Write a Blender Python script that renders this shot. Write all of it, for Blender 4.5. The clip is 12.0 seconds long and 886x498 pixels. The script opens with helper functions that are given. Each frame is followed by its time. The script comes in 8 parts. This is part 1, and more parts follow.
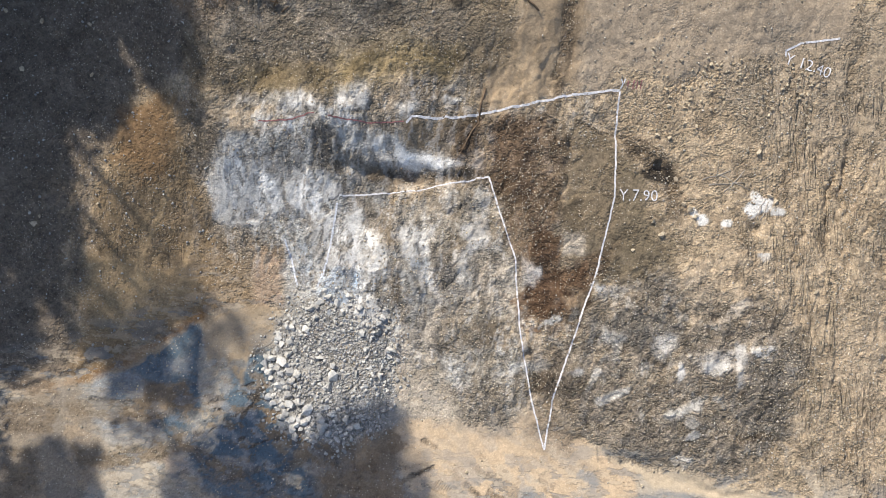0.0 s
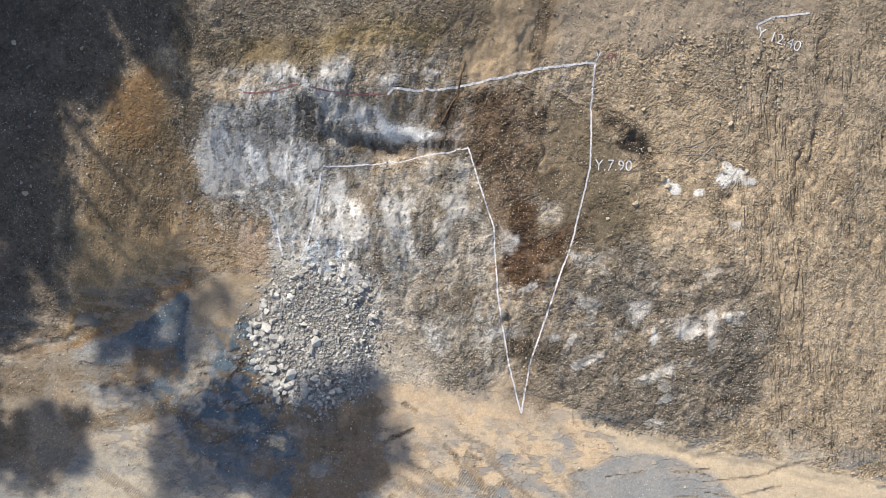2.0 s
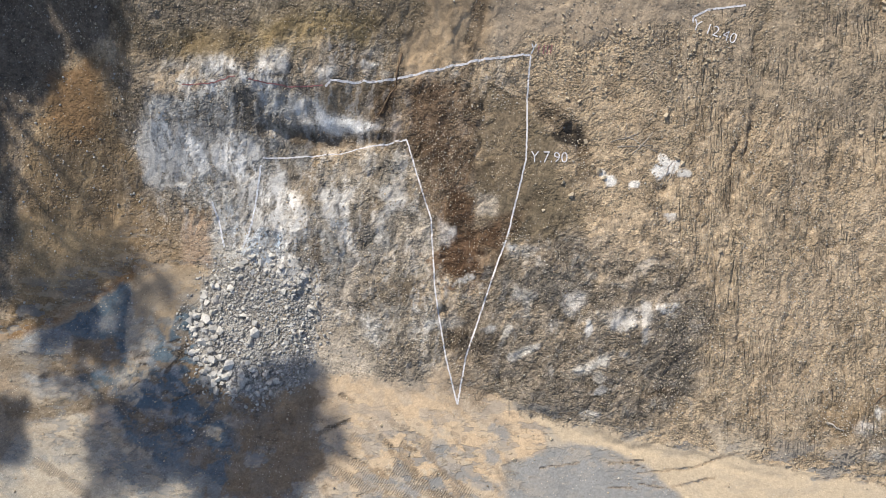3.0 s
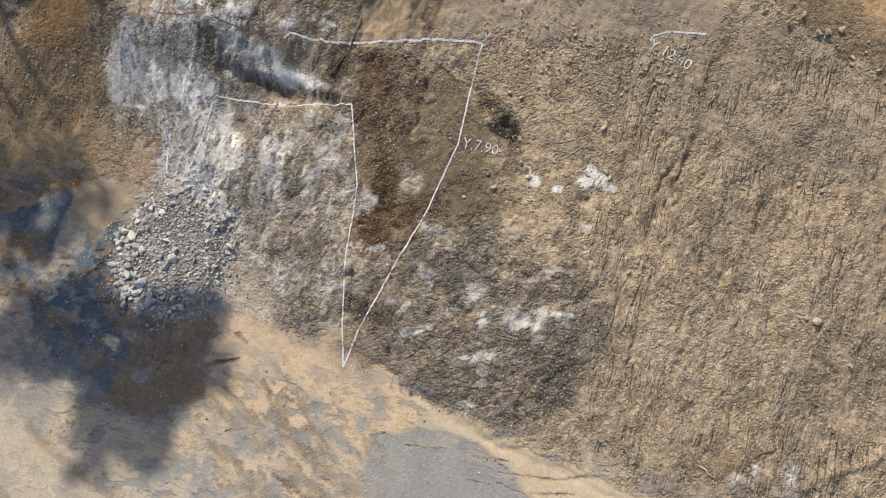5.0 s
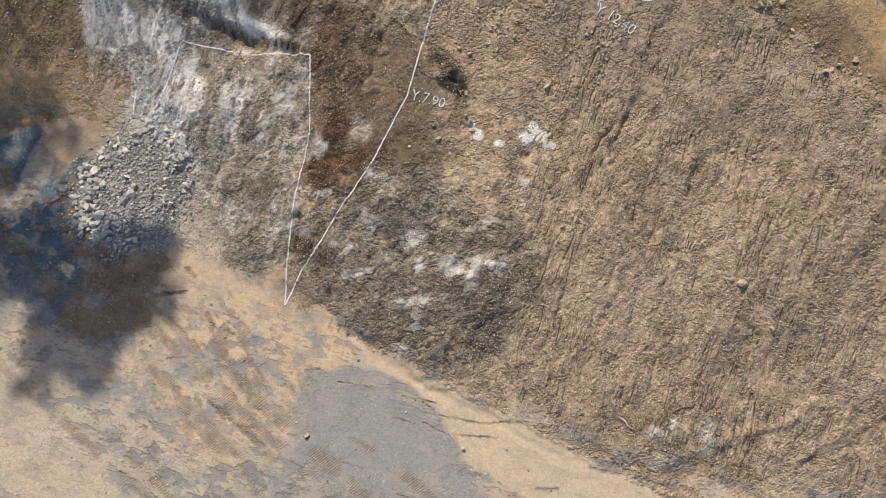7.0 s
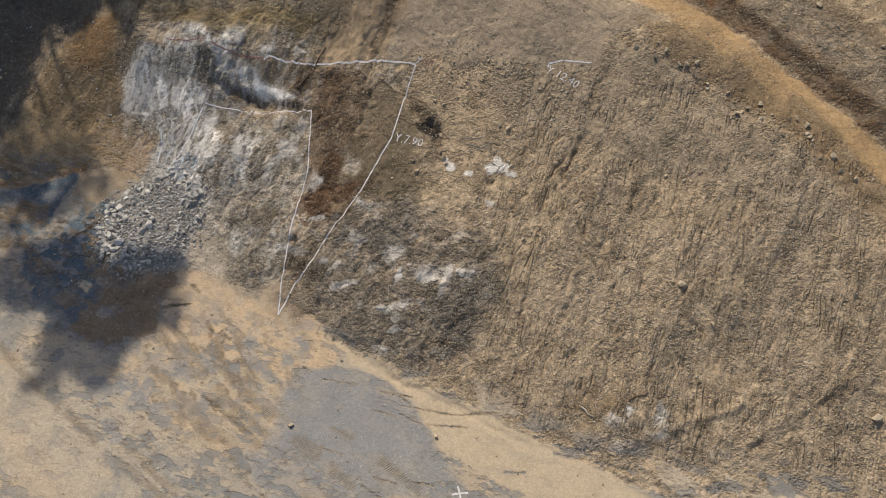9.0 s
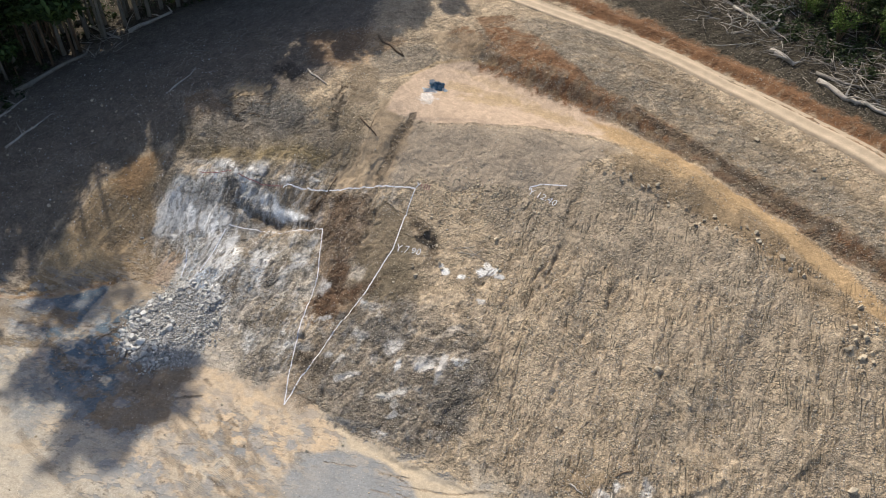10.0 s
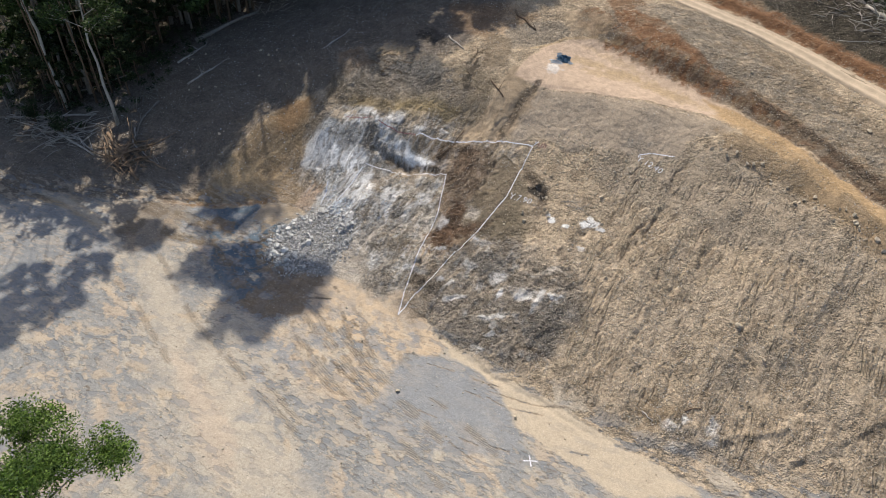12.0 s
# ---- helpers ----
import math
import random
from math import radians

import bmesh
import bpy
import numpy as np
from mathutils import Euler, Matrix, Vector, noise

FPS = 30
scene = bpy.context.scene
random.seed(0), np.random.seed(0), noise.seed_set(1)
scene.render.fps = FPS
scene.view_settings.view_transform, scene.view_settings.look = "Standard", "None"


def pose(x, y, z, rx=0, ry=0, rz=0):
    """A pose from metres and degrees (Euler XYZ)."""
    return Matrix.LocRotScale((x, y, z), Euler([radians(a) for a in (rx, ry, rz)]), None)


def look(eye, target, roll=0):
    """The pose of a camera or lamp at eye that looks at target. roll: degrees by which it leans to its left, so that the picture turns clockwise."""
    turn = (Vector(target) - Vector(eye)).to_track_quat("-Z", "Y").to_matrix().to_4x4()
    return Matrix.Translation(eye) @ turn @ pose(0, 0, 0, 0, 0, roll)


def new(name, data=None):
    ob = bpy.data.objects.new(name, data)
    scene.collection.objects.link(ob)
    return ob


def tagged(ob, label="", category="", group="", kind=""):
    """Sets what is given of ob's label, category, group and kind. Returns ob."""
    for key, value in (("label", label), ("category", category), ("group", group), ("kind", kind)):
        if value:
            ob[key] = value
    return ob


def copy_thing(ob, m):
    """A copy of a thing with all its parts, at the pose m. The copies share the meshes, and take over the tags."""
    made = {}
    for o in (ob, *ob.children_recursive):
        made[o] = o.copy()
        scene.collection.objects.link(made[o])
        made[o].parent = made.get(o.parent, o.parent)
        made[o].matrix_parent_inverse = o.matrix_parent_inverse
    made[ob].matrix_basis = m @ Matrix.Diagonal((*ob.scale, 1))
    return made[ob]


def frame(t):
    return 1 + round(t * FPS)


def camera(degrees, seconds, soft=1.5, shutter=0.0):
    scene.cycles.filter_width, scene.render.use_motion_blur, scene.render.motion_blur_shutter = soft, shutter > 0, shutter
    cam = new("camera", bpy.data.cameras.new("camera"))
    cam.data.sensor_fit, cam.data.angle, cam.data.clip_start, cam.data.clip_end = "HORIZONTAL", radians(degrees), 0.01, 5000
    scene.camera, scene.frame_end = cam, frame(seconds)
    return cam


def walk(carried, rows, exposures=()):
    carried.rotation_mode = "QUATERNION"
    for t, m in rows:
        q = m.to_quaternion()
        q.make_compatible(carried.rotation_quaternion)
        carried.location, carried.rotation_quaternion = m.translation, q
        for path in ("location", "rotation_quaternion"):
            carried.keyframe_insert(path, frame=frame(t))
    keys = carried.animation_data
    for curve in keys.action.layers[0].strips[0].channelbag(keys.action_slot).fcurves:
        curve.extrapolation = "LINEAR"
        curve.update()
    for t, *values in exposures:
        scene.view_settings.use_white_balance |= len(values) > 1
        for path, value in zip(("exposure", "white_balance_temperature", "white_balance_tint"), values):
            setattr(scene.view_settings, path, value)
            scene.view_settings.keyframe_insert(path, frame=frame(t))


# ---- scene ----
# ---------- camera and its flight ----------
cam = camera(65.69, 12.0, 0.7)
PATH = [
    (0.0, look((0.00, 0.00, 58.69), (0.19, 20.52, 2.31), 0.21)),
    (0.5, look((0.05, -0.72, 58.88), (0.23, 19.60, 2.43), 0.18)),
    (1.0, look((0.01, -1.64, 58.99), (0.24, 18.77, 2.57), 0.34)),
    (1.5, look((0.40, -2.43, 59.11), (0.59, 18.06, 2.71), 0.27)),
    (2.0, look((1.72, -2.95, 59.26), (1.85, 17.50, 2.85), 0.14)),
    (2.5, look((4.07, -3.32, 59.29), (4.07, 17.07, 2.86), -0.16)),
    (3.0, look((7.31, -3.82, 59.13), (7.19, 16.74, 2.76), -0.41)),
    (3.5, look((10.77, -4.24, 59.04), (10.73, 16.41, 2.71), -0.17)),
    (3.7, look((12.10, -4.22, 59.09), (12.08, 16.30, 2.71), -0.13)),
    (5.3, look((20.57, -5.44, 58.99), (14.94, 14.82, 2.80), -0.14)),
    (5.5, look((21.40, -5.59, 59.00), (15.48, 14.68, 2.84), -0.07)),
    (6.0, look((23.25, -5.87, 58.98), (17.32, 14.52, 2.86), -0.07)),
    (6.5, look((24.89, -6.89, 59.03), (19.03, 13.58, 2.93), 0.12)),
    (7.0, look((26.57, -8.90, 59.07), (20.72, 11.70, 3.02), 0.20)),
    (7.2, look((27.18, -9.93, 59.12), (21.38, 10.69, 3.07), 0.34)),
    (8.8, look((32.72, -22.27, 59.54), (24.61, 6.01, 7.26), 0.25)),
    (8.9, look((32.93, -23.01, 59.57), (24.22, 7.62, 8.72), 0.26)),
    (9.0, look((33.25, -24.09, 59.72), (23.85, 8.96, 10.53), 0.25)),
    (9.1, look((33.64, -25.15, 60.00), (23.56, 10.23, 12.60), 0.30)),
    (9.2, look((33.94, -25.93, 59.93), (23.21, 11.72, 14.47), 0.32)),
    (9.3, look((34.31, -27.05, 59.87), (22.94, 12.88, 16.54), 0.31)),
    (9.5, look((35.08, -29.62, 59.50), (22.79, 13.57, 19.70), 0.20)),
    (10.0, look((36.72, -35.35, 59.21), (24.22, 9.12, 20.92), 0.30)),
    (10.5, look((38.16, -40.08, 59.66), (25.71, 4.27, 21.22), 0.26)),
    (11.0, look((39.05, -43.59, 59.99), (24.46, 0.04, 21.48), 0.21)),
    (11.5, look((39.78, -45.78, 60.19), (20.63, -3.93, 21.70), 0.06)),
    (12.0, look((40.08, -46.76, 60.24), (19.28, -5.66, 21.79), 0.04)),
]
walk(cam, PATH, [(0.0, 0.27, 6300, 9.5), (2.5, 0.12, 6350, 9.5), (3.7, 0.07, 6450, 10), (5.3, -0.08, 6600, 10), (7.2, -0.13, 6700, 10), (8.8, -0.34, 6850, 10.5), (9.0, -0.36, 6850, 10.5), (9.5, -0.09, 6450, 10), (10.0, 0.14, 6350, 10), (10.5, 0.16, 6300, 10), (12.0, 0.1, 6250, 10.5)])

# ---------- world, sun ----------
SUN_FROM = Vector((-0.418, 0.489, 0.766)).normalized()
SUN_RISE = SUN_FROM.z / math.hypot(SUN_FROM.x, SUN_FROM.y)
world = bpy.data.worlds.new("sky")
scene.world = world
world.use_nodes = True
wn = world.node_tree.nodes
sky = wn.new("ShaderNodeTexSky")
sky.sky_type, sky.sun_disc = "NISHITA", False
sky.sun_elevation = math.asin(SUN_FROM.z)
sky.sun_rotation = math.atan2(SUN_FROM.x, SUN_FROM.y)
sky.altitude, sky.air_density, sky.dust_density, sky.ozone_density = 300, 1.0, 2.6, 0.8
world.node_tree.links.new(sky.outputs[0], wn["Background"].inputs[0])
wn["Background"].inputs[1].default_value = 0.13
sun = new("sun", bpy.data.lights.new("sun", "SUN"))
sun.data.energy, sun.data.angle, sun.data.color = 4.3, radians(0.6), (1.0, 0.91, 0.77)
sun.matrix_world = look(SUN_FROM * 100, (0, 0, 0))

# ---------- lie of the land ----------
# -- terrain begins --


def hash2(ix, iy, seed):
    h = (ix.astype(np.int64) * 374761393 + iy.astype(np.int64) * 668265263 + seed * 974634777) & 0x7FFFFFFF
    h = ((h ^ (h >> 13)) * 1274126177) & 0x7FFFFFFF
    return ((h ^ (h >> 16)) & 0xFFFF) / 65535.0


def vnoise(x, y, seed=0):
    """Smooth value noise, 0 to 1, one cell per metre."""
    ix, iy = np.floor(x), np.floor(y)
    fx, fy = x - ix, y - iy
    fx, fy = fx * fx * fx * (fx * (fx * 6 - 15) + 10), fy * fy * fy * (fy * (fy * 6 - 15) + 10)
    a, b = hash2(ix, iy, seed), hash2(ix + 1, iy, seed)
    c, d = hash2(ix, iy + 1, seed), hash2(ix + 1, iy + 1, seed)
    return (a + (b - a) * fx) * (1 - fy) + (c + (d - c) * fx) * fy


def fbm(x, y, seed=0, octaves=4, gain=0.5):
    """Fractal noise round 0, about -1 to 1."""
    total, amp, norm = 0.0, 1.0, 0.0
    for k in range(octaves):
        c, s = math.cos(0.6 * k + seed), math.sin(0.6 * k + seed)
        total = total + amp * (2 * vnoise((c * x - s * y) * 2**k, (s * x + c * y) * 2**k, seed + 17 * k) - 1)
        norm, amp = norm + amp, amp * gain
    return total / norm * 1.6


def smooth(e0, e1, v):
    u = np.clip((v - e0) / (e1 - e0), 0, 1)
    return u * u * (3 - 2 * u)


# break lines of the cut: x, y and height over the pit floor
TOE = [(-110, -12, 0), (-75, -6, 0), (-57, -2, 0), (-46, 3, 0), (-40, 7.6, 0), (-31, 10.3, 0), (-21, 14.6, 0.1), (-14, 15.5, 0.2), (-8, 11, 0.3),
       (-2, 8, 0.2), (3.7, 5.6, 0.5), (8.4, 4.6, 0), (11.5, 4, 0), (17.8, 2.2, 0.3), (22.3, 0.3, 0.1), (29, -0.8, 0.1), (36, -2.2, 0.1), (45, -3.2, 0.1), (60, 0, 0), (85, -4, 0)]
FLOOR = [(-120, -45, 0), (-60, -30, 0), (-30, -20, 0), (0, -20, 0), (30, -20, 0), (60, -25, 0), (110, -30, 0), (-25, 2, 0), (-10, 3, 0), (0, 0, 0), (20, -6, 0), (40, -10, 0), (-55, -14, 0)]
SLOPE_LOW = [(3.7, 7, 1.3), (8, 8, 1.6), (13, 9.7, 3.1), (17.8, 3.6, 1.1), (22.9, 8.1, 3.7), (29.8, 6, 2.4), (36, 2.5, 1.6), (43, 3.8, 2.2), (48.7, 12, 4.4), (60, 7, 2.6), (75, 8, 4)]
SLOPE_MID = [(-12, 18.5, 1.4), (-7.5, 14.8, 1.6), (-5.1, 18.6, 4.6), (1.4, 14, 3.4), (-1.5, 19, 4.6), (10, 15.4, 4.5), (18, 12.7, 4.7), (29.2, 15, 5.7), (45.3, 14.6, 5.6), (51.8, 21, 9), (57.5, 24.5, 10.2), (63.2, 21, 9.3), (80, 18, 8.6)]
SLOPE_UP = [(-13.5, 25.7, 5.7), (-8.6, 24.3, 5.3), (-2.4, 26.3, 5.7), (-5, 27.4, 6.8), (4, 25.4, 6.8), (14.2, 23.1, 7.7), (18, 20, 6.8), (25.5, 20.5, 7.3), (35, 22, 7.9), (42, 24.9, 8.7), (50.2, 31, 11.9), (56.7, 28.6, 11.5)]
LEDGE = [(-18.4, 28.7, 8.6), (-13.3, 31, 10.4), (-9.4, 29.8, 10.2), (-2.8, 29.2, 9.3), (4.8, 32.4, 10.9), (14.5, 31, 11.2), (21, 33, 11.8), (28.5, 34.3, 12.1), (33.7, 33.4, 11.9), (41.4, 29.7, 10.8), (44, 35.2, 11.7), (48, 33.4, 11.6)]
CREST = [(-5, 37.9, 14.5), (0.8, 35.2, 12.8), (7, 36.2, 15.1), (11.3, 39.2, 15.4), (17.5, 36.8, 13.7), (19, 40.2, 15.6), (26, 37.2, 14.2), (27, 41, 15.6), (34.4, 40.5, 14.6), (40, 38.8, 14.2), (46.3, 37.2, 13.9), (52.6, 33.2, 12.8), (60.6, 30, 11.3), (72, 23, 10.6)]
BENCH_BACK = [(6, 49, 17.5), (12.3, 47.5, 16.4), (17, 53, 16.8), (23.8, 50.8, 16.4), (30, 49.2, 15.8), (35.9, 47.2, 15.3), (41.2, 45, 14.8), (46.3, 41.6, 14.4), (51.1, 38.6, 13.6), (55.9, 35.4, 12.8), (60.4, 32.2, 12.1), (66, 28.6, 11.5), (76, 21.5, 10.9)]
SCARP_TOP = [(4, 58, 20.3), (12.3, 59.5, 20.2), (19.5, 56.5, 19.2), (25.8, 53.3, 18.6), (31.5, 51.5, 17.8), (37, 49.8, 17.1), (42.3, 47.6, 16.3), (47.4, 44.4, 15.7), (52.5, 41.2, 15.0), (56.8, 38.3, 14.5), (61.3, 35, 13.9), (67, 31.2, 13.2), (77, 24, 12.4)]
STRIP = [(15, 64, 20.8), (28.7, 61.2, 19.8), (40, 56.5, 18.1), (47, 50.5, 16.6), (53.9, 46.1, 15.9), (62, 41, 15.6), (71, 34, 14.6)]
ROAD_LINE = [(5, 77, 22.5), (17, 72, 21.3), (29.3, 67, 20.2), (39.6, 63.2, 19.0), (50.5, 56.3, 17.9), (60.3, 48.6, 17.5), (66, 43.7, 17.2), (76, 34, 16), (90, 18, 15)]
FOREST_EDGE = [(10, 92, 26), (28, 80, 24), (44, 71, 21.8), (55.4, 62.5, 20.5), (62.3, 54.5, 19.6), (69.7, 47.2, 19.2), (82, 33, 18), (95, 13, 16)]
LEFT_FACE = [(-30, 19.3, 3), (-24.4, 20.2, 2.1), (-20.8, 22.6, 1.6), (-27.8, 25.1, 6.2), (-21.5, 26.5, 4.6), (-27, 31.6, 8.2), (-15.6, 32.5, 9.6), (-11.4, 33.6, 10.8), (-6.5, 34.2, 11.7)]
LEFT_SLOPE = [(-40, 19.5, 3.9), (-49.5, 28.4, 5.4), (-50.5, 52.4, 10.4), (-36, 36, 9.4), (-25.7, 41.8, 13.3), (-19.6, 37.8, 13.6), (-10, 42, 15.4), (-1.4, 44.7, 17.2), (2.3, 39.8, 16.4), (6.5, 45.5, 17.6), (0, 50, 18), (-18, 58, 17.5), (-40, 70, 15)]
LEFT_FAR = [(-58, 19.5, 3), (-70, 24, 3), (-60, 8, 1.5), (-85, 12, 2), (-100, 40, 8), (-80, 60, 11), (-60, 90, 18), (-20, 95, 24), (-110, 5, 2)]
FAR = [(-200, 0, 8), (-200, 150, 30), (0, 220, 45), (200, 150, 35), (200, 0, 20), (150, -120, 5), (0, -200, 4), (-150, -120, 4)]


def dense(line, step=3.0):
    """The same line with points at most so far apart."""
    out = []
    for a, b in zip(line, line[1:]):
        n = max(1, int(math.dist(a, b) / step))
        out += [tuple(p + (q - p) * k / n for p, q in zip(a, b)) for k in range(n)]
    return out + [line[-1]]


LINES = dense(TOE, 4) + FLOOR + SLOPE_LOW + SLOPE_MID + SLOPE_UP + LEDGE + CREST + dense(BENCH_BACK) + dense(SCARP_TOP) + dense(STRIP, 5) + dense(ROAD_LINE) + dense(FOREST_EDGE, 5) + LEFT_FACE + LEFT_SLOPE + LEFT_FAR + FAR


def fitted(points, c=0.8):
    p = np.array(points, float)
    d = np.sqrt(((p[:, None, :2] - p[None, :, :2]) ** 2).sum(-1) + c * c)
    n = len(p)
    a = np.zeros((n + 3, n + 3))
    a[:n, :n] = d - 0.05 * np.eye(n)
    a[:n, n:] = np.c_[np.ones(n), p[:, :2]]
    a[n:, :n] = a[:n, n:].T
    w = np.linalg.solve(a, np.r_[p[:, 2], 0, 0, 0])
    return p[:, :2], w, c


SURFACE = fitted(LINES)


def lie(x, y):
    """Height of the land without its small relief."""
    (p, w, c), shape = SURFACE, np.shape(x)
    x, y = np.ravel(x).astype(float), np.ravel(y).astype(float)
    out = np.empty(len(x))
    for k in range(0, len(x), 20000):
        s = slice(k, k + 20000)
        d = np.sqrt((x[s, None] - p[None, :, 0]) ** 2 + (y[s, None] - p[None, :, 1]) ** 2 + c * c)
        out[s] = d @ w[:-3] + w[-3] + w[-2] * x[s] + w[-1] * y[s]
    return out.reshape(shape)


def blocks(x, y, size, seed):
    """Fractured rock: each block a tilted facet, with cracks between. Height about -1 to 1, crack 0 to 1, and a number for each block."""
    u, v = x / size, y / size
    ix, iy = np.floor(u), np.floor(v)
    d1, d2 = np.full(u.shape, 9.0), np.full(u.shape, 9.0)
    bx, by, cx, cy = ix.copy(), iy.copy(), u.copy(), v.copy()
    for di in (-1, 0, 1):
        for dj in (-1, 0, 1):
            px, py = ix + di, iy + dj
            qx, qy = px + 0.1 + 0.8 * hash2(px, py, seed), py + 0.1 + 0.8 * hash2(px, py, seed + 1)
            d = np.hypot(u - qx, v - qy)
            near = d < d1
            d2 = np.where(near, d1, np.minimum(d2, d))
            d1 = np.where(near, d, d1)
            bx, by, cx, cy = np.where(near, px, bx), np.where(near, py, by), np.where(near, qx, cx), np.where(near, qy, cy)
    tilt_x, tilt_y = hash2(bx, by, seed + 3) - 0.5, hash2(bx, by, seed + 4) - 0.5
    return hash2(bx, by, seed + 2) - 0.5 + 2.2 * (tilt_x * (u - cx) + tilt_y * (v - cy)), 1 - smooth(0, 0.16, d2 - d1), hash2(bx, by, seed + 5)


def along(line, x, y):
    """Distance to a line in plan, and how far along it (0 to 1)."""
    line = np.array(line, float)[:, :2]
    best, where = np.full(np.shape(x), 1e9), np.zeros(np.shape(x))
    for k in range(len(line) - 1):
        a, b = line[k], line[k + 1]
        u = np.clip(((x - a[0]) * (b - a)[0] + (y - a[1]) * (b - a)[1]) / ((b - a) @ (b - a)), 0, 1)
        d = np.hypot(x - a[0] - u * (b - a)[0], y - a[1] - u * (b - a)[1])
        where = np.where(d < best, (k + u) / (len(line) - 1), where)
        best = np.minimum(best, d)
    return best, where


# -- terrain ends --

# ---------- materials ----------


def material(name, rough=0.9, metal=0.0, spec=0.3):
    m = bpy.data.materials.new(name)
    m.use_nodes = True
    nt = m.node_tree
    b = nt.nodes["Principled BSDF"]
    b.inputs["Roughness"].default_value, b.inputs["Metallic"].default_value = rough, metal
    b.inputs["Specular IOR Level"].default_value = spec
    return m, nt, b


def node(nt, kind, **sets):
    n = nt.nodes.new("ShaderNode" + kind)
    for key, value in sets.items():
        n.inputs[key.replace("_", " ")].default_value = value
    return n


def math_node(nt, op, a, b):
    n = nt.nodes.new("ShaderNodeMath")
    n.operation = op
    for k, v in enumerate((a, b)):
        if isinstance(v, (int, float)):
            n.inputs[k].default_value = v
        else:
            nt.links.new(v, n.inputs[k])
    return n.outputs[0]


def ramp(nt, source, lo, hi, a=0.0, b=1.0):
    n = nt.nodes.new("ShaderNodeMapRange")
    nt.links.new(source, n.inputs[0])
    for k, v in enumerate((lo, hi, a, b)):
        n.inputs[k + 1].default_value = v
    return n.outputs[0]


def noise_at(nt, coord, scale, detail=4.0, rough=0.6):
    n = node(nt, "TexNoise", Scale=scale, Detail=detail, Roughness=rough)
    nt.links.new(coord, n.inputs["Vector"])
    return n.outputs[0]


def scaled(nt, colour, factor):
    """A colour times a number, both from the tree."""
    n = nt.nodes.new("ShaderNodeVectorMath")
    n.operation = "SCALE"
    nt.links.new(colour, n.inputs[0])
    nt.links.new(factor, n.inputs["Scale"])
    return n.outputs[0]


def mixed(nt, fac, a, b):
    n = nt.nodes.new("ShaderNodeMix")
    n.data_type = "RGBA"
    for key, v in ((0, fac), (6, a), (7, b)):
        if isinstance(v, (int, float)):
            n.inputs[key].default_value = v
        elif isinstance(v, tuple):
            n.inputs[key].default_value = (*v, 1)
        else:
            nt.links.new(v, n.inputs[key])
    return n.outputs[2]


def bumped(nt, shader, height, strength, distance):
    n = node(nt, "Bump", Strength=strength, Distance=distance)
    nt.links.new(height, n.inputs["Height"])
    nt.links.new(n.outputs[0], shader.inputs["Normal"])


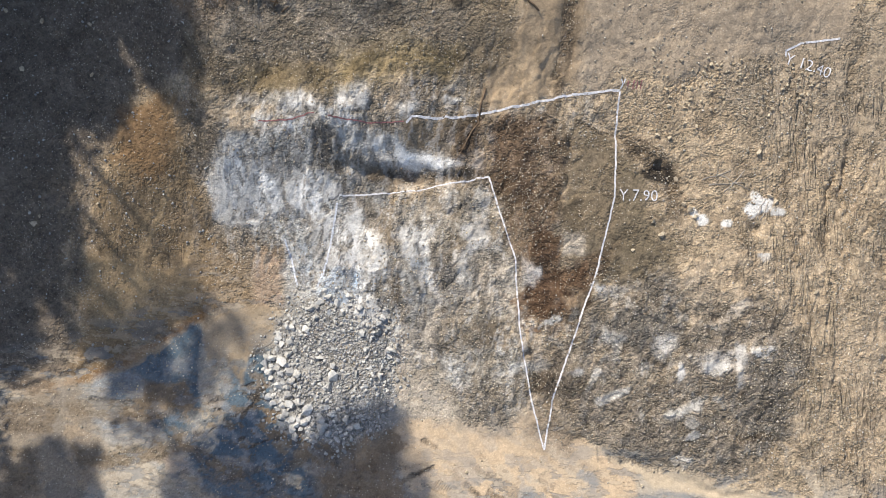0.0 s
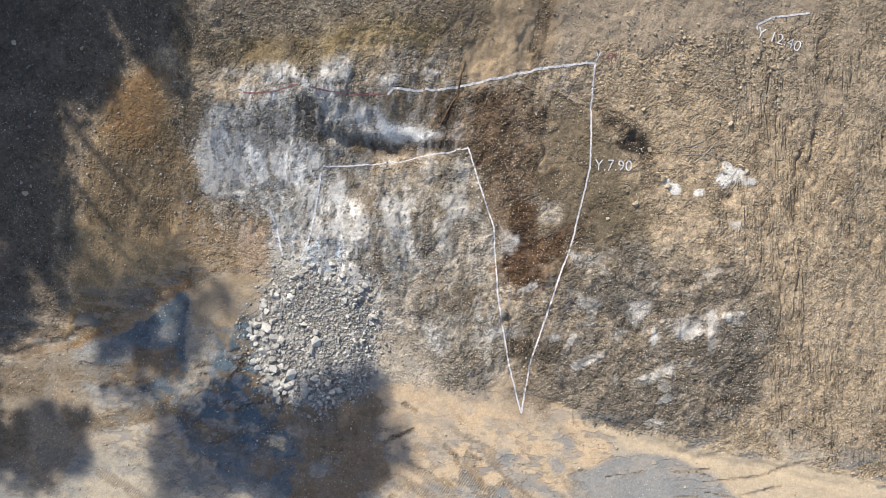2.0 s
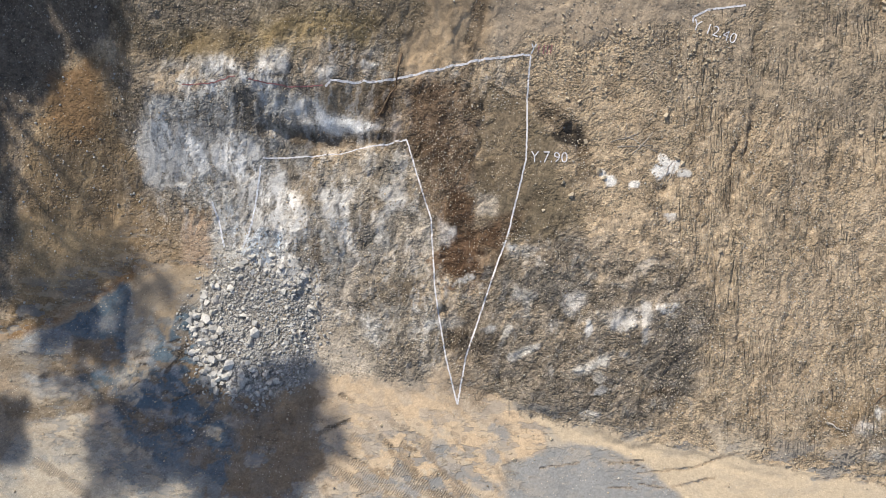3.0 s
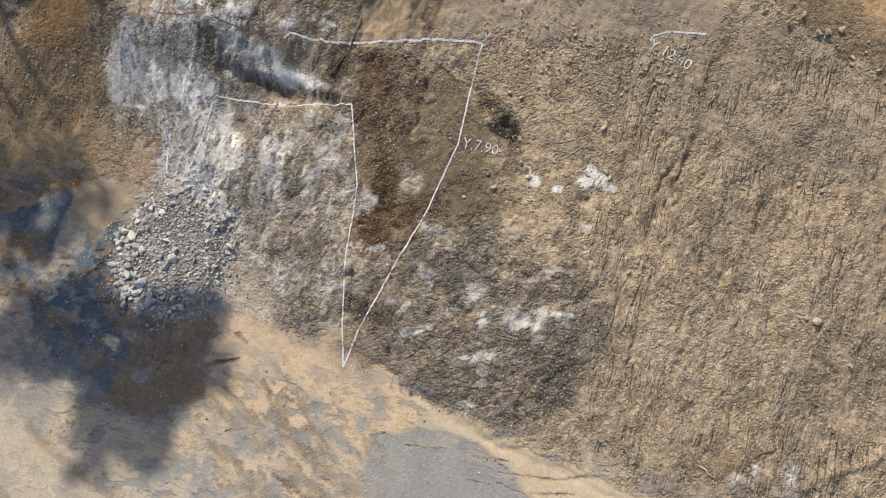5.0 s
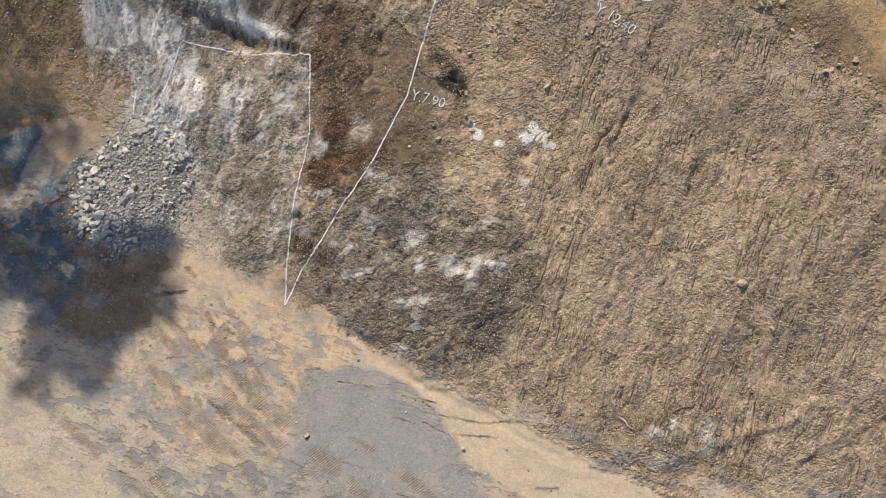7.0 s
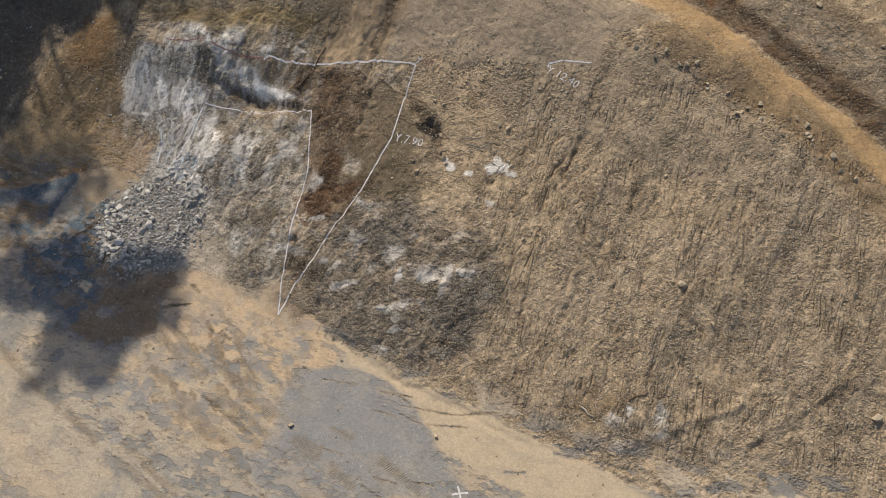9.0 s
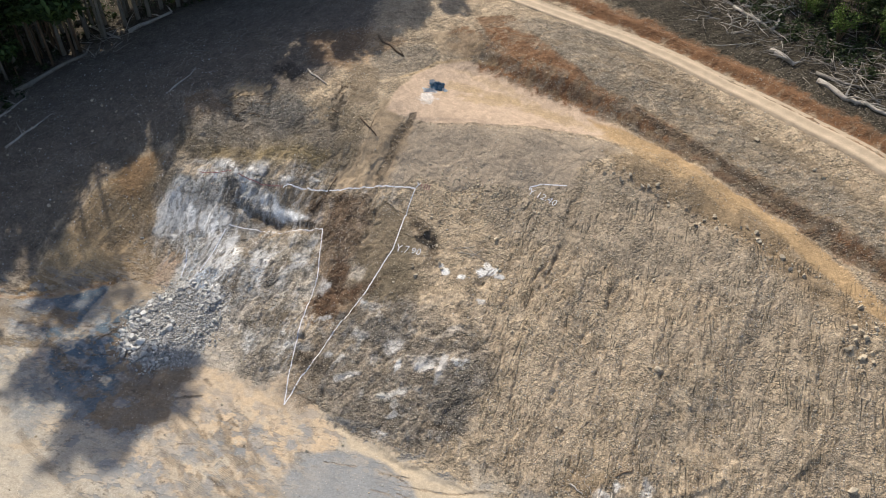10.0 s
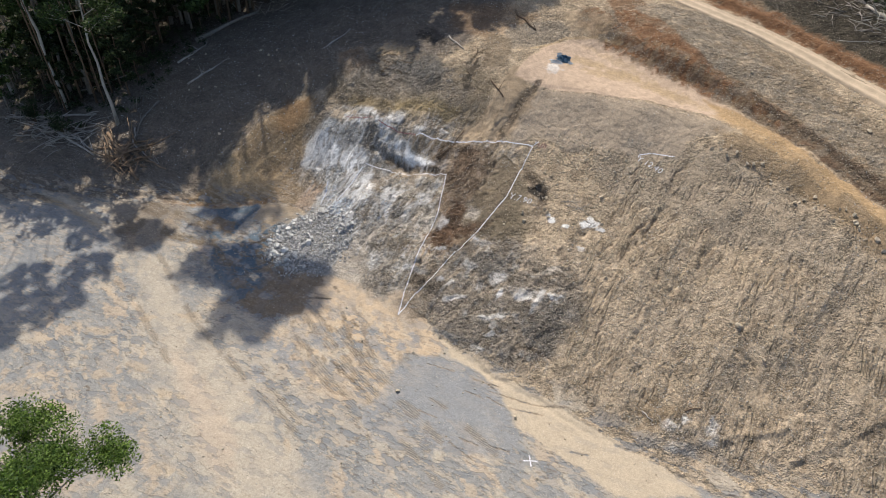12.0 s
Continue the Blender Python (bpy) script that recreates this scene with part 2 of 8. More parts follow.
def earth_material():
    """Bare soil and rock: the tint comes with the ground, grain and grit on top of it."""
    m, nt, b = material("bare_earth", 0.95, spec=0.2)
    tint = nt.nodes.new("ShaderNodeAttribute")
    tint.attribute_name = "tint"
    grit = nt.nodes.new("ShaderNodeAttribute")
    grit.attribute_name = "grit"
    wet = nt.nodes.new("ShaderNodeAttribute")
    wet.attribute_name = "wet"
    co = nt.nodes.new("ShaderNodeTexCoord").outputs["Object"]
    broad, mid, fine = noise_at(nt, co, 0.45, 5), noise_at(nt, co, 2.6, 6, 0.7), noise_at(nt, co, 14, 4, 0.7)
    f = math_node(nt, "MULTIPLY", ramp(nt, broad, 0.3, 0.7, 0.86, 1.14), ramp(nt, mid, 0.32, 0.68, 0.75, 1.25))
    f = math_node(nt, "MULTIPLY", f, ramp(nt, fine, 0.3, 0.7, 0.76, 1.24))
    pebble = noise_at(nt, co, 6.5, 3, 0.7)
    f = math_node(nt, "MULTIPLY", f, ramp(nt, pebble, 0.4, 0.6, 0.82, 1.18))
    grain = noise_at(nt, co, 42, 3, 0.75)
    f = math_node(nt, "MULTIPLY", f, ramp(nt, grain, 0.3, 0.7, 0.78, 1.22))
    f = math_node(nt, "ADD", math_node(nt, "MULTIPLY", math_node(nt, "SUBTRACT", f, 1.0), ramp(nt, grit.outputs["Fac"], 0, 0.5, 0.4, 1.0)), 1.0)
    col = scaled(nt, tint.outputs["Color"], f)
    spread = nt.nodes.new("ShaderNodeSeparateColor")
    cells = node(nt, "TexVoronoi", Scale=3.6, Randomness=1.0)
    nt.links.new(co, cells.inputs["Vector"])
    nt.links.new(cells.outputs["Color"], spread.inputs[0])
    uneven = math_node(nt, "ADD", math_node(nt, "MULTIPLY", math_node(nt, "SUBTRACT", spread.outputs[0], 0.5), math_node(nt, "MULTIPLY", grit.outputs["Fac"], 0.52)), 1.0)
    col = scaled(nt, col, uneven)
    # loose stones: pale and dark chips, more where the ground is gritty
    chips = node(nt, "TexVoronoi", Scale=5.5, Randomness=1.0)
    nt.links.new(co, chips.inputs["Vector"])
    near = ramp(nt, chips.outputs["Distance"], 0.20, 0.30, 1, 0)
    pick = nt.nodes.new("ShaderNodeSeparateColor")
    nt.links.new(chips.outputs["Color"], pick.inputs[0])
    clumps = noise_at(nt, co, 0.35, 3)
    want = math_node(nt, "ADD", math_node(nt, "MULTIPLY", grit.outputs["Fac"], 0.55), ramp(nt, clumps, 0.40, 0.66, -0.36, 0.28))
    some = math_node(nt, "LESS_THAN", pick.outputs[0], want)
    stone = math_node(nt, "MULTIPLY", near, some)
    chip_col = scaled(nt, mixed(nt, 0.45, col, (0.42, 0.38, 0.32)), ramp(nt, pick.outputs[1], 0, 1, 0.6, 1.7))
    col = mixed(nt, math_node(nt, "MULTIPLY", stone, 0.8), col, chip_col)
    # small bright and dark specks
    specks = node(nt, "TexVoronoi", Scale=7.5, Randomness=1.0)
    nt.links.new(co, specks.inputs["Vector"])
    dot = nt.nodes.new("ShaderNodeSeparateColor")
    nt.links.new(specks.outputs["Color"], dot.inputs[0])
    small = ramp(nt, specks.outputs["Distance"], 0.30, 0.42, 1, 0)
    few = math_node(nt, "MULTIPLY", grit.outputs["Fac"], ramp(nt, clumps, 0.4, 0.66, 0.03, 0.4))
    bright = math_node(nt, "MULTIPLY", small, math_node(nt, "LESS_THAN", dot.outputs[0], few))
    dull = math_node(nt, "MULTIPLY", small, math_node(nt, "LESS_THAN", dot.outputs[1], math_node(nt, "MULTIPLY", few, 0.8)))
    col = mixed(nt, math_node(nt, "MULTIPLY", dull, 0.6), col, (0.09, 0.07, 0.05))
    col = mixed(nt, math_node(nt, "MULTIPLY", bright, 0.75), col, (0.56, 0.50, 0.41))
    # trodden crust on the pit floor: clean-edged scabs of sand, blue-grey dust and scraped mud
    floor = nt.nodes.new("ShaderNodeAttribute")
    floor.attribute_name = "crust"
    drawn = nt.nodes.new("ShaderNodeMapping")
    drawn.inputs["Scale"].default_value, drawn.inputs["Rotation"].default_value = (0.55, 1.25, 1.0), (0, 0, radians(36))
    nt.links.new(co, drawn.inputs[0])
    scab = []
    for scale, lo, hi, tone, op in ((0.55, 0.52, 0.56, (0.45, 0.375, 0.285), 0.5), (0.75, 0.54, 0.565, (0.205, 0.212, 0.215), 0.75), (1.5, 0.57, 0.59, (0.46, 0.385, 0.29), 0.6), (2.2, 0.61, 0.63, (0.17, 0.135, 0.10), 0.6)):
        shift = nt.nodes.new("ShaderNodeVectorMath")
        nt.links.new(drawn.outputs[0], shift.inputs[0])
        shift.inputs[1].default_value = (17 * scale, 5, 9 * scale)
        pattern = noise_at(nt, shift.outputs[0], scale, 6, 0.58)
        mask = math_node(nt, "MULTIPLY", ramp(nt, pattern, lo, hi), floor.outputs["Fac"])
        scab.append(mask)
        col = mixed(nt, math_node(nt, "MULTIPLY", mask, op), col, tone)
        # broken dark lip round each scab: dry cracks and edge shadow, as colour
        lip = ramp(nt, math_node(nt, "ABSOLUTE", math_node(nt, "SUBTRACT", pattern, lo), 0.0), 0.0, 0.012, 1, 0)
        lip = math_node(nt, "MULTIPLY", math_node(nt, "MULTIPLY", lip, floor.outputs["Fac"]), ramp(nt, noise_at(nt, co, 0.8, 3), 0.5, 0.6))
        col = mixed(nt, math_node(nt, "MULTIPLY", lip, 0.6), col, (0.13, 0.115, 0.10))
    nt.links.new(col, b.inputs["Base Color"])
    nt.links.new(ramp(nt, wet.outputs["Fac"], 0, 1, 0.95, 0.45), b.inputs["Roughness"])
    clods = node(nt, "TexVoronoi", Scale=2.3, Randomness=1.0)
    nt.links.new(co, clods.inputs["Vector"])
    crumbs = node(nt, "TexVoronoi", Scale=10.5, Randomness=1.0)
    nt.links.new(co, crumbs.inputs["Vector"])
    hgt = math_node(nt, "ADD", math_node(nt, "MULTIPLY", mid, 0.12), math_node(nt, "ADD", math_node(nt, "MULTIPLY", fine, 0.04), math_node(nt, "MULTIPLY", pebble, 0.08)))
    hgt = math_node(nt, "SUBTRACT", hgt, math_node(nt, "MULTIPLY", clods.outputs["Distance"], 0.24))
    hgt = math_node(nt, "SUBTRACT", hgt, math_node(nt, "MULTIPLY", chips.outputs["Distance"], 0.19))
    hgt = math_node(nt, "SUBTRACT", hgt, math_node(nt, "MULTIPLY", crumbs.outputs["Distance"], 0.09))
    hgt = math_node(nt, "ADD", math_node(nt, "ADD", hgt, math_node(nt, "MULTIPLY", bright, 0.05)), math_node(nt, "MULTIPLY", stone, 0.06))
    cleat = nt.nodes.new("ShaderNodeTexWave")
    cleat.wave_type, cleat.bands_direction = "BANDS", "X"
    turn = nt.nodes.new("ShaderNodeMapping")
    turn.inputs["Rotation"].default_value = (0, 0, radians(34))
    nt.links.new(co, turn.inputs[0])
    nt.links.new(turn.outputs[0], cleat.inputs["Vector"])
    for key, value in (("Scale", 1.7), ("Distortion", 4.0), ("Detail", 2.0)):
        cleat.inputs[key].default_value = value
    track = nt.nodes.new("ShaderNodeAttribute")
    track.attribute_name = "track"
    cleats = math_node(nt, "MULTIPLY", cleat.outputs["Fac"], track.outputs["Fac"])
    lengthen = nt.nodes.new("ShaderNodeMapping")
    lengthen.inputs["Scale"].default_value, lengthen.inputs["Rotation"].default_value = (1.0, 0.14, 0.14), (0, 0, radians(-8))
    nt.links.new(co, lengthen.inputs[0])
    teeth = noise_at(nt, lengthen.outputs[0], 3.2, 4, 0.65)
    combed = nt.nodes.new("ShaderNodeAttribute")
    combed.attribute_name = "combed"
    # long hair cracks down the slope
    split = noise_at(nt, lengthen.outputs[0], 0.75, 3, 0.45)
    thin = ramp(nt, math_node(nt, "ABSOLUTE", math_node(nt, "SUBTRACT", split, 0.5), 0.0), 0.0, 0.04, 1, 0)
    split2 = noise_at(nt, lengthen.outputs[0], 1.7, 3, 0.45)
    thin2 = ramp(nt, math_node(nt, "ABSOLUTE", math_node(nt, "SUBTRACT", split2, 0.5), 0.0), 0.0, 0.025, 0.8, 0)
    thin = math_node(nt, "MULTIPLY", math_node(nt, "MAXIMUM", thin, thin2), math_node(nt, "MULTIPLY", combed.outputs["Fac"], ramp(nt, noise_at(nt, co, 0.25, 3), 0.40, 0.54)))
    ripples = math_node(nt, "MULTIPLY", math_node(nt, "MULTIPLY", teeth, combed.outputs["Fac"]), 0.4)
    hgt = math_node(nt, "ADD", hgt, math_node(nt, "SUBTRACT", ripples, math_node(nt, "MULTIPLY", thin, 0.36)))
    hgt = math_node(nt, "MULTIPLY", hgt, ramp(nt, noise_at(nt, co, 0.55, 5, 0.65), 0.4, 0.6, 0.25, 1.35))
    rough_h = math_node(nt, "MULTIPLY", hgt, math_node(nt, "ADD", math_node(nt, "MULTIPLY", math_node(nt, "POWER", grit.outputs["Fac"], 1.7), 1.9), 0.05))
    bumped(nt, b, math_node(nt, "ADD", rough_h, math_node(nt, "ADD", math_node(nt, "MULTIPLY", cleats, 0.034), math_node(nt, "MULTIPLY", math_node(nt, "SUBTRACT", scab[2], scab[1]), 0.045))), 1.0, 1.0)
    return m


EARTH = earth_material()

# ---------- the ground ----------


def spaced(lo, hi, step, reach):
    """Even steps from lo to hi, then wider and wider ones out to the reach."""
    inner = np.arange(lo, hi + step / 2, step)
    out, w = [], step
    while not out or out[-1] < reach:
        w *= 1.12
        out.append((out[-1] if out else 0) + w)
    out = np.array(out)
    return np.r_[lo - out[::-1], inner, hi + out]


GX, GY = spaced(-33, 72, 0.14, 260), spaced(-21, 72, 0.14, 260)
X, Y = np.meshgrid(GX, GY)
Z = lie(X, Y)
# -- relief begins --
# colours of the ground, with how gritty each one is
FACE = (0.56, 0.545, 0.52, 0.16)
SMOOTH_GREY = (0.335, 0.27, 0.198, 0.2)
HOLLOW_MUD = (0.29, 0.23, 0.16, 0.04)
SEAM = (0.115, 0.07, 0.042, 0.6)
PALE_SAND, SAND, SANDY, OCHRE = (0.5, 0.372, 0.265, 0.03), (0.5, 0.382, 0.258, 0.05), (0.40, 0.29, 0.165, 0.2), (0.225, 0.16, 0.093, 0.35)
OCHRE_ROAD, RUST_OCHRE, DUST, MUD = (0.42, 0.285, 0.15, 0.2), (0.225, 0.13, 0.062, 0.35), (0.43, 0.375, 0.295, 0.1), (0.47, 0.385, 0.275, 0.03)
TAN, LIGHT_TAN, BROWN, OLIVE = (0.43, 0.335, 0.226, 0.58), (0.45, 0.355, 0.248, 0.45), (0.24, 0.177, 0.114, 0.6), (0.15, 0.12, 0.08, 0.4)
RUST, RED_BROWN, SMOOTH_TAN = (0.19, 0.095, 0.045, 0.35), (0.15, 0.104, 0.068, 0.75), (0.32, 0.24, 0.155, 0.08)
GREY, PALE, WHITE, BLUE_ROCK = (0.315, 0.305, 0.283, 0.42), (0.45, 0.44, 0.415, 0.32), (0.74, 0.71, 0.66, 0.3), (0.35, 0.40, 0.46, 0.45)
GREY_TAN, GREY_BROWN, SLATE, STRIP_GREY = (0.305, 0.248, 0.18, 0.55), (0.275, 0.23, 0.178, 0.9), (0.17, 0.158, 0.14, 0.9), (0.235, 0.195, 0.145, 0.55)
# PIT is a near-black for holes, their shade put into the tint
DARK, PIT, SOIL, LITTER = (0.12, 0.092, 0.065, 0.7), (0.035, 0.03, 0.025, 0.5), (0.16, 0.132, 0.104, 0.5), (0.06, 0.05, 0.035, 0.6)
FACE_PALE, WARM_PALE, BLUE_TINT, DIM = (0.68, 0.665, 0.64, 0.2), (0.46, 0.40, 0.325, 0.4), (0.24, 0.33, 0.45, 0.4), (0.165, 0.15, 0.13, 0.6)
SEAM_TAN, RED_SOIL, RUST_SOIL = (0.19, 0.146, 0.097, 0.35), (0.34, 0.245, 0.175, 0.4), (0.20, 0.112, 0.06, 0.45)
BLUE_DUST, SANDY_DUST, HEAP_GREY, ROCK_TAN = (0.24, 0.255, 0.27, 0.3), (0.47, 0.365, 0.245, 0.1), (0.40, 0.39, 0.37, 0.9), (0.30, 0.265, 0.215, 0.5)
# the dark brown serves wet mud and painted shade alike
MOSS, WET_AND_SHADE_BROWN = (0.25, 0.19, 0.1, 0.35), (0.19, 0.14, 0.09, 0.3)
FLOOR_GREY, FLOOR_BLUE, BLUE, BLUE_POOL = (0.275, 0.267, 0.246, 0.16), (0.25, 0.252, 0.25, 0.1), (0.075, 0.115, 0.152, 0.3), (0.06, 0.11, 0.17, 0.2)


def bell(x0, y0, rx, ry, deg=0.0):
    c, s = math.cos(radians(deg)), math.sin(radians(deg))
    dx, dy = X - x0, Y - y0
    return np.exp(-(((dx * c + dy * s) / rx) ** 2 + ((dy * c - dx * s) / ry) ** 2))


# the pit floor is graded flat
Z = np.where(Z < 0.35, np.maximum(Z, 0) ** 2 / 0.7 + 0.0, Z - 0.175)
BASE = Z.copy()
ROCK = smooth(-24, -17, X) * (1 - smooth(9, 15, X)) * smooth(0.3, 1.5, Z) * (1 - smooth(33, 37, Y))
LUMPY = smooth(8, 12, X) * (1 - smooth(25, 31, X)) * smooth(0.2, 0.9, Z) * (1 - smooth(15, 19, Y))
SPOIL = smooth(21, 30, X) * smooth(0.15, 0.8, Z) * (1 - smooth(11.3, 13.2, Z)) * (1 - 0.6 * LUMPY)
SLOPE = smooth(0.1, 1.2, Z)
Z += SLOPE * (0.22 * fbm(X / 7, Y / 7, 3, 3) + 0.07 * fbm(X / 1.3, Y / 1.3, 5, 3))
Z += (1 - SLOPE) * (0.05 * fbm(X / 5, Y / 5, 4, 3) + 0.018 * fbm(X / 0.9, Y / 0.9, 6, 3))
# broken rock: tilted blocks at two sizes, ribs that run down the face
bent_x, bent_y = X + 0.5 * fbm(X / 1.6, Y / 1.6, 8, 3), Y + 0.5 * fbm(X / 1.6, Y / 1.6, 7, 3)
big_h, big_c, BLOCK = blocks(bent_x / 0.8, bent_y / 1.35, 1.9, 100)
small_h, small_c, CHIP = blocks(bent_x / 0.85, bent_y / 1.2, 0.75, 110)
ribs = 1 - np.abs(fbm(bent_x / 3.0, bent_y / 5.0, 9, 3))
SMOOTH_FACE = 0.75 * np.minimum(1, bell(-16, 25.5, 4.5, 3.6, 10) + bell(-2, 27.3, 4, 1.4) + bell(-8, 22.5, 3, 2.5))
Z += ROCK * (1 - SMOOTH_FACE) * (0.24 * (ribs - 0.6) + 0.16 * big_h - 0.06 * big_c + 0.11 * small_h - 0.05 * small_c + 0.05 * fbm(X / 0.45, Y / 0.9, 10, 2))
Z += ROCK * SMOOTH_FACE * 0.06 * fbm(X / 0.7, Y / 3.0, 11, 3)
lump_h, lump_c, LUMP = blocks(bent_x, bent_y, 1.5, 120)
clod_h, clod_c, CLOD = blocks(bent_x, bent_y, 0.62, 130)
FLUTED = smooth(0.1, 0.5, Z) * (1 - smooth(1.6, 3.0, Z))
Z += LUMPY * (0.2 * fbm(X / 2.4, Y / 2.4, 12, 3) + 0.11 * lump_h - 0.04 * lump_c + 0.12 * clod_h - 0.05 * clod_c + 0.05 * fbm(X / 0.5, Y / 0.5, 13, 2))
Z += LUMPY * FLUTED * 0.16 * fbm((X + 0.25 * Y) / 0.7, Y / 3.5, 15, 2)
OTHER = SLOPE * (1 - ROCK) * (1 - LUMPY) * (1 - SPOIL)
EVEN = 1 - 0.8 * np.minimum(1, bell(6.5, 41.5, 4, 6, 20) + bell(-27, 21, 6, 8) + bell(22, 39, 14, 2.5, -5))
Z += OTHER * EVEN * (0.05 * clod_h - 0.02 * clod_c + 0.04 * fbm(X / 0.6, Y / 0.6, 14, 2))
# bucket teeth have combed the spoil slope from top to toe
comb = X - 0.22 * Y + 0.7 * fbm(X / 5, Y / 8, 21, 3)
Z += SPOIL * (0.06 * fbm(comb / 1.8, Y / 12, 22, 2) + 0.03 * fbm(comb / 0.6, Y / 9, 27, 2) + 0.03 * clod_h + 0.03 * fbm(X / 0.5, Y / 0.6, 28, 2))


# the deepest cracks
UPPER_CRACKS = [
    [(37.5, 26.4), (36.7, 22.5), (36.6, 19.2)],
    [(39.6, 23.7), (39.3, 20.0), (39.1, 19.0)],
    [(40.7, 24.9), (39.5, 21.0), (39.5, 18.2)],
    [(32.4, 26.2), (31.1, 22.0), (31.3, 17.9)],
    [(33.6, 28.9), (32.6, 23.9), (32.1, 19.9)],
    [(34.6, 35.3), (33.8, 32.9), (32.9, 29.6)],
    [(34.8, 31.3), (33.3, 26.4), (32.3, 22.9)],
    [(30.9, 27.2), (30.5, 24.3)],
    [(35.4, 23.6), (34.1, 19.5), (34.2, 17.6)],
    [(42.1, 25.3), (41.2, 21.4), (41.0, 18.6)],
    [(49.2, 25.2), (48.7, 21.9), (48.9, 19.8)],
    [(29.6, 22.1), (28.5, 17.6)],
    [(51.7, 22.1), (51.6, 19.1)],
    [(43.2, 24.1), (43.1, 19.9)],
    [(45.3, 25.9), (44.9, 22.1)],
    [(47.3, 22.6), (47.3, 19.5)]]
LOWER_CRACKS = [
    [(29.6, 16.0), (29.6, 11.8)],
    [(31.4, 6.9), (30.4, 3.9), (31.1, 0.4)],
    [(33.0, 7.3), (32.4, 3.5), (32.5, 1.3)],
    [(35.4, 7.9), (34.8, 5.1), (34.8, 3.2)],
    [(37.6, 8.5), (36.9, 5.6), (36.8, 4.3)],
    [(36.8, 16.1), (37.6, 10.4), (38.2, 6.0), (39.0, 1.7)],
    [(40.2, 11.1), (40.3, 7.0), (40.4, 4.8)],
    [(46.4, 17.9), (45.9, 13.4)],
    [(50.0, 18.8), (49.8, 15.3), (49.9, 13.6)],
    [(31.6, 12.4), (31.7, 7.9)],
    [(39.7, 16.5), (39.4, 12.7)],
    [(44.7, 11.4), (44.3, 7.7), (44.1, 4.9)],
    [(47.1, 11.2), (46.7, 7.5)],
    [(54.0, 12.9), (53.8, 9.4), (53.8, 7.7)],
    [(34.3, 6.7), (33.9, 3.0), (34.2, 0.4)],
    [(35.8, 11.7), (35.6, 8.9)],
    [(42.4, 9.9), (42.2, 6.2)],
    [(29.1, 9.9), (29.2, 7.2)],
    [(49.6, 11.8), (49.6, 9.3), (49.5, 7.4)],
    [(35.5, 18.0), (36.0, 14.5)],
    [(37.7, 18.6), (38.0, 15.0)],
    [(41.9, 17.0), (42.0, 13.4)]]


def furrow_lines(seed, count):
    """Long fine cracks that run down the spoil slope, each with a bend of its own."""
    rng = random.Random(seed)
    lines = []
    while len(lines) < count:
        x, y = rng.uniform(25, 67), rng.uniform(2, 33)
        if not 1.0 < float(lie(x, y)) < 12.2 or y > 37 - 0.28 * (x - 36):
            continue
        lean = 0.084 + 0.0082 * y + -0.0035 * x + rng.gauss(0, 0.05)
        bend, pts = rng.gauss(0, 0.015), []
        for k in range(rng.randrange(5, 15)):
            pts.append((x, y))
            lean += bend + rng.gauss(0, 0.05)
            x, y = x - lean * 1.3, y - 1.3
            if float(lie(x, y)) < 0.7:
                break
        if len(pts) > 2:
            lines.append((pts, rng.uniform(0.15, 0.19), rng.uniform(0.03, 0.12)))
    return lines


FURROWS = furrow_lines(5, 170) + [(pts, 0.17, 0.24) for pts in UPPER_CRACKS + LOWER_CRACKS]
CRACK = np.zeros(X.shape)
for pts, wide, deep in FURROWS:
    p = np.array(pts)
    j0, j1 = np.searchsorted(GY, (p[:, 1].min() - 1.5, p[:, 1].max() + 1.5))
    i0, i1 = np.searchsorted(GX, (p[:, 0].min() - 1.5, p[:, 0].max() + 1.5))
    w = slice(j0, j1), slice(i0, i1)
    d, u = along(p, X[w] + 0.3 * fbm(X[w] / 1.2, Y[w] / 1.2, 29, 3), Y[w])
    ends = smooth(0, 0.15, u) * (1 - smooth(0.85, 1, u)) * (0.45 + 0.55 * smooth(0.3, 0.6, vnoise(X[w] / 1.1, Y[w] / 1.1, 30)))
    Z[w] -= ends * deep * np.exp(-((d / wide) ** 2))
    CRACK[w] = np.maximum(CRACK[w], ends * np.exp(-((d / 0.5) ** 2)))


def brink(line, drop, soft, hard, waver, seed):
    """Steepens the ground along a line, so that its edge is sharp: the side to the line's left is the higher one."""
    global Z
    p = np.array(line, float)[:, :2]
    j0, j1 = np.searchsorted(GY, (p[:, 1].min() - 6, p[:, 1].max() + 6))
    i0, i1 = np.searchsorted(GX, (p[:, 0].min() - 6, p[:, 0].max() + 6))
    w = slice(j0, j1), slice(i0, i1)
    x, y = X[w] + waver * fbm(X[w] / 1.4, Y[w] / 1.4, seed, 4, 0.6), Y[w] + waver * fbm(X[w] / 1.4, Y[w] / 1.4, seed + 1, 4, 0.6)
    best, side = np.full(x.shape, 1e9), np.ones(x.shape)
    for a, b in zip(p, p[1:]):
        u = np.clip(((x - a[0]) * (b - a)[0] + (y - a[1]) * (b - a)[1]) / ((b - a) @ (b - a)), 0, 1)
        d = np.hypot(x - a[0] - u * (b - a)[0], y - a[1] - u * (b - a)[1])
        side = np.where(d < best, np.sign((b - a)[0] * (y - a[1]) - (b - a)[1] * (x - a[0])), side)
        best = np.minimum(best, d)
    _, along_it = along(p, x, y)
    sd = best * side
    Z[w] += drop * smooth(0, 0.08, along_it) * (1 - smooth(0.92, 1, along_it)) * (smooth(-hard, hard, sd) - smooth(-soft, soft, sd))


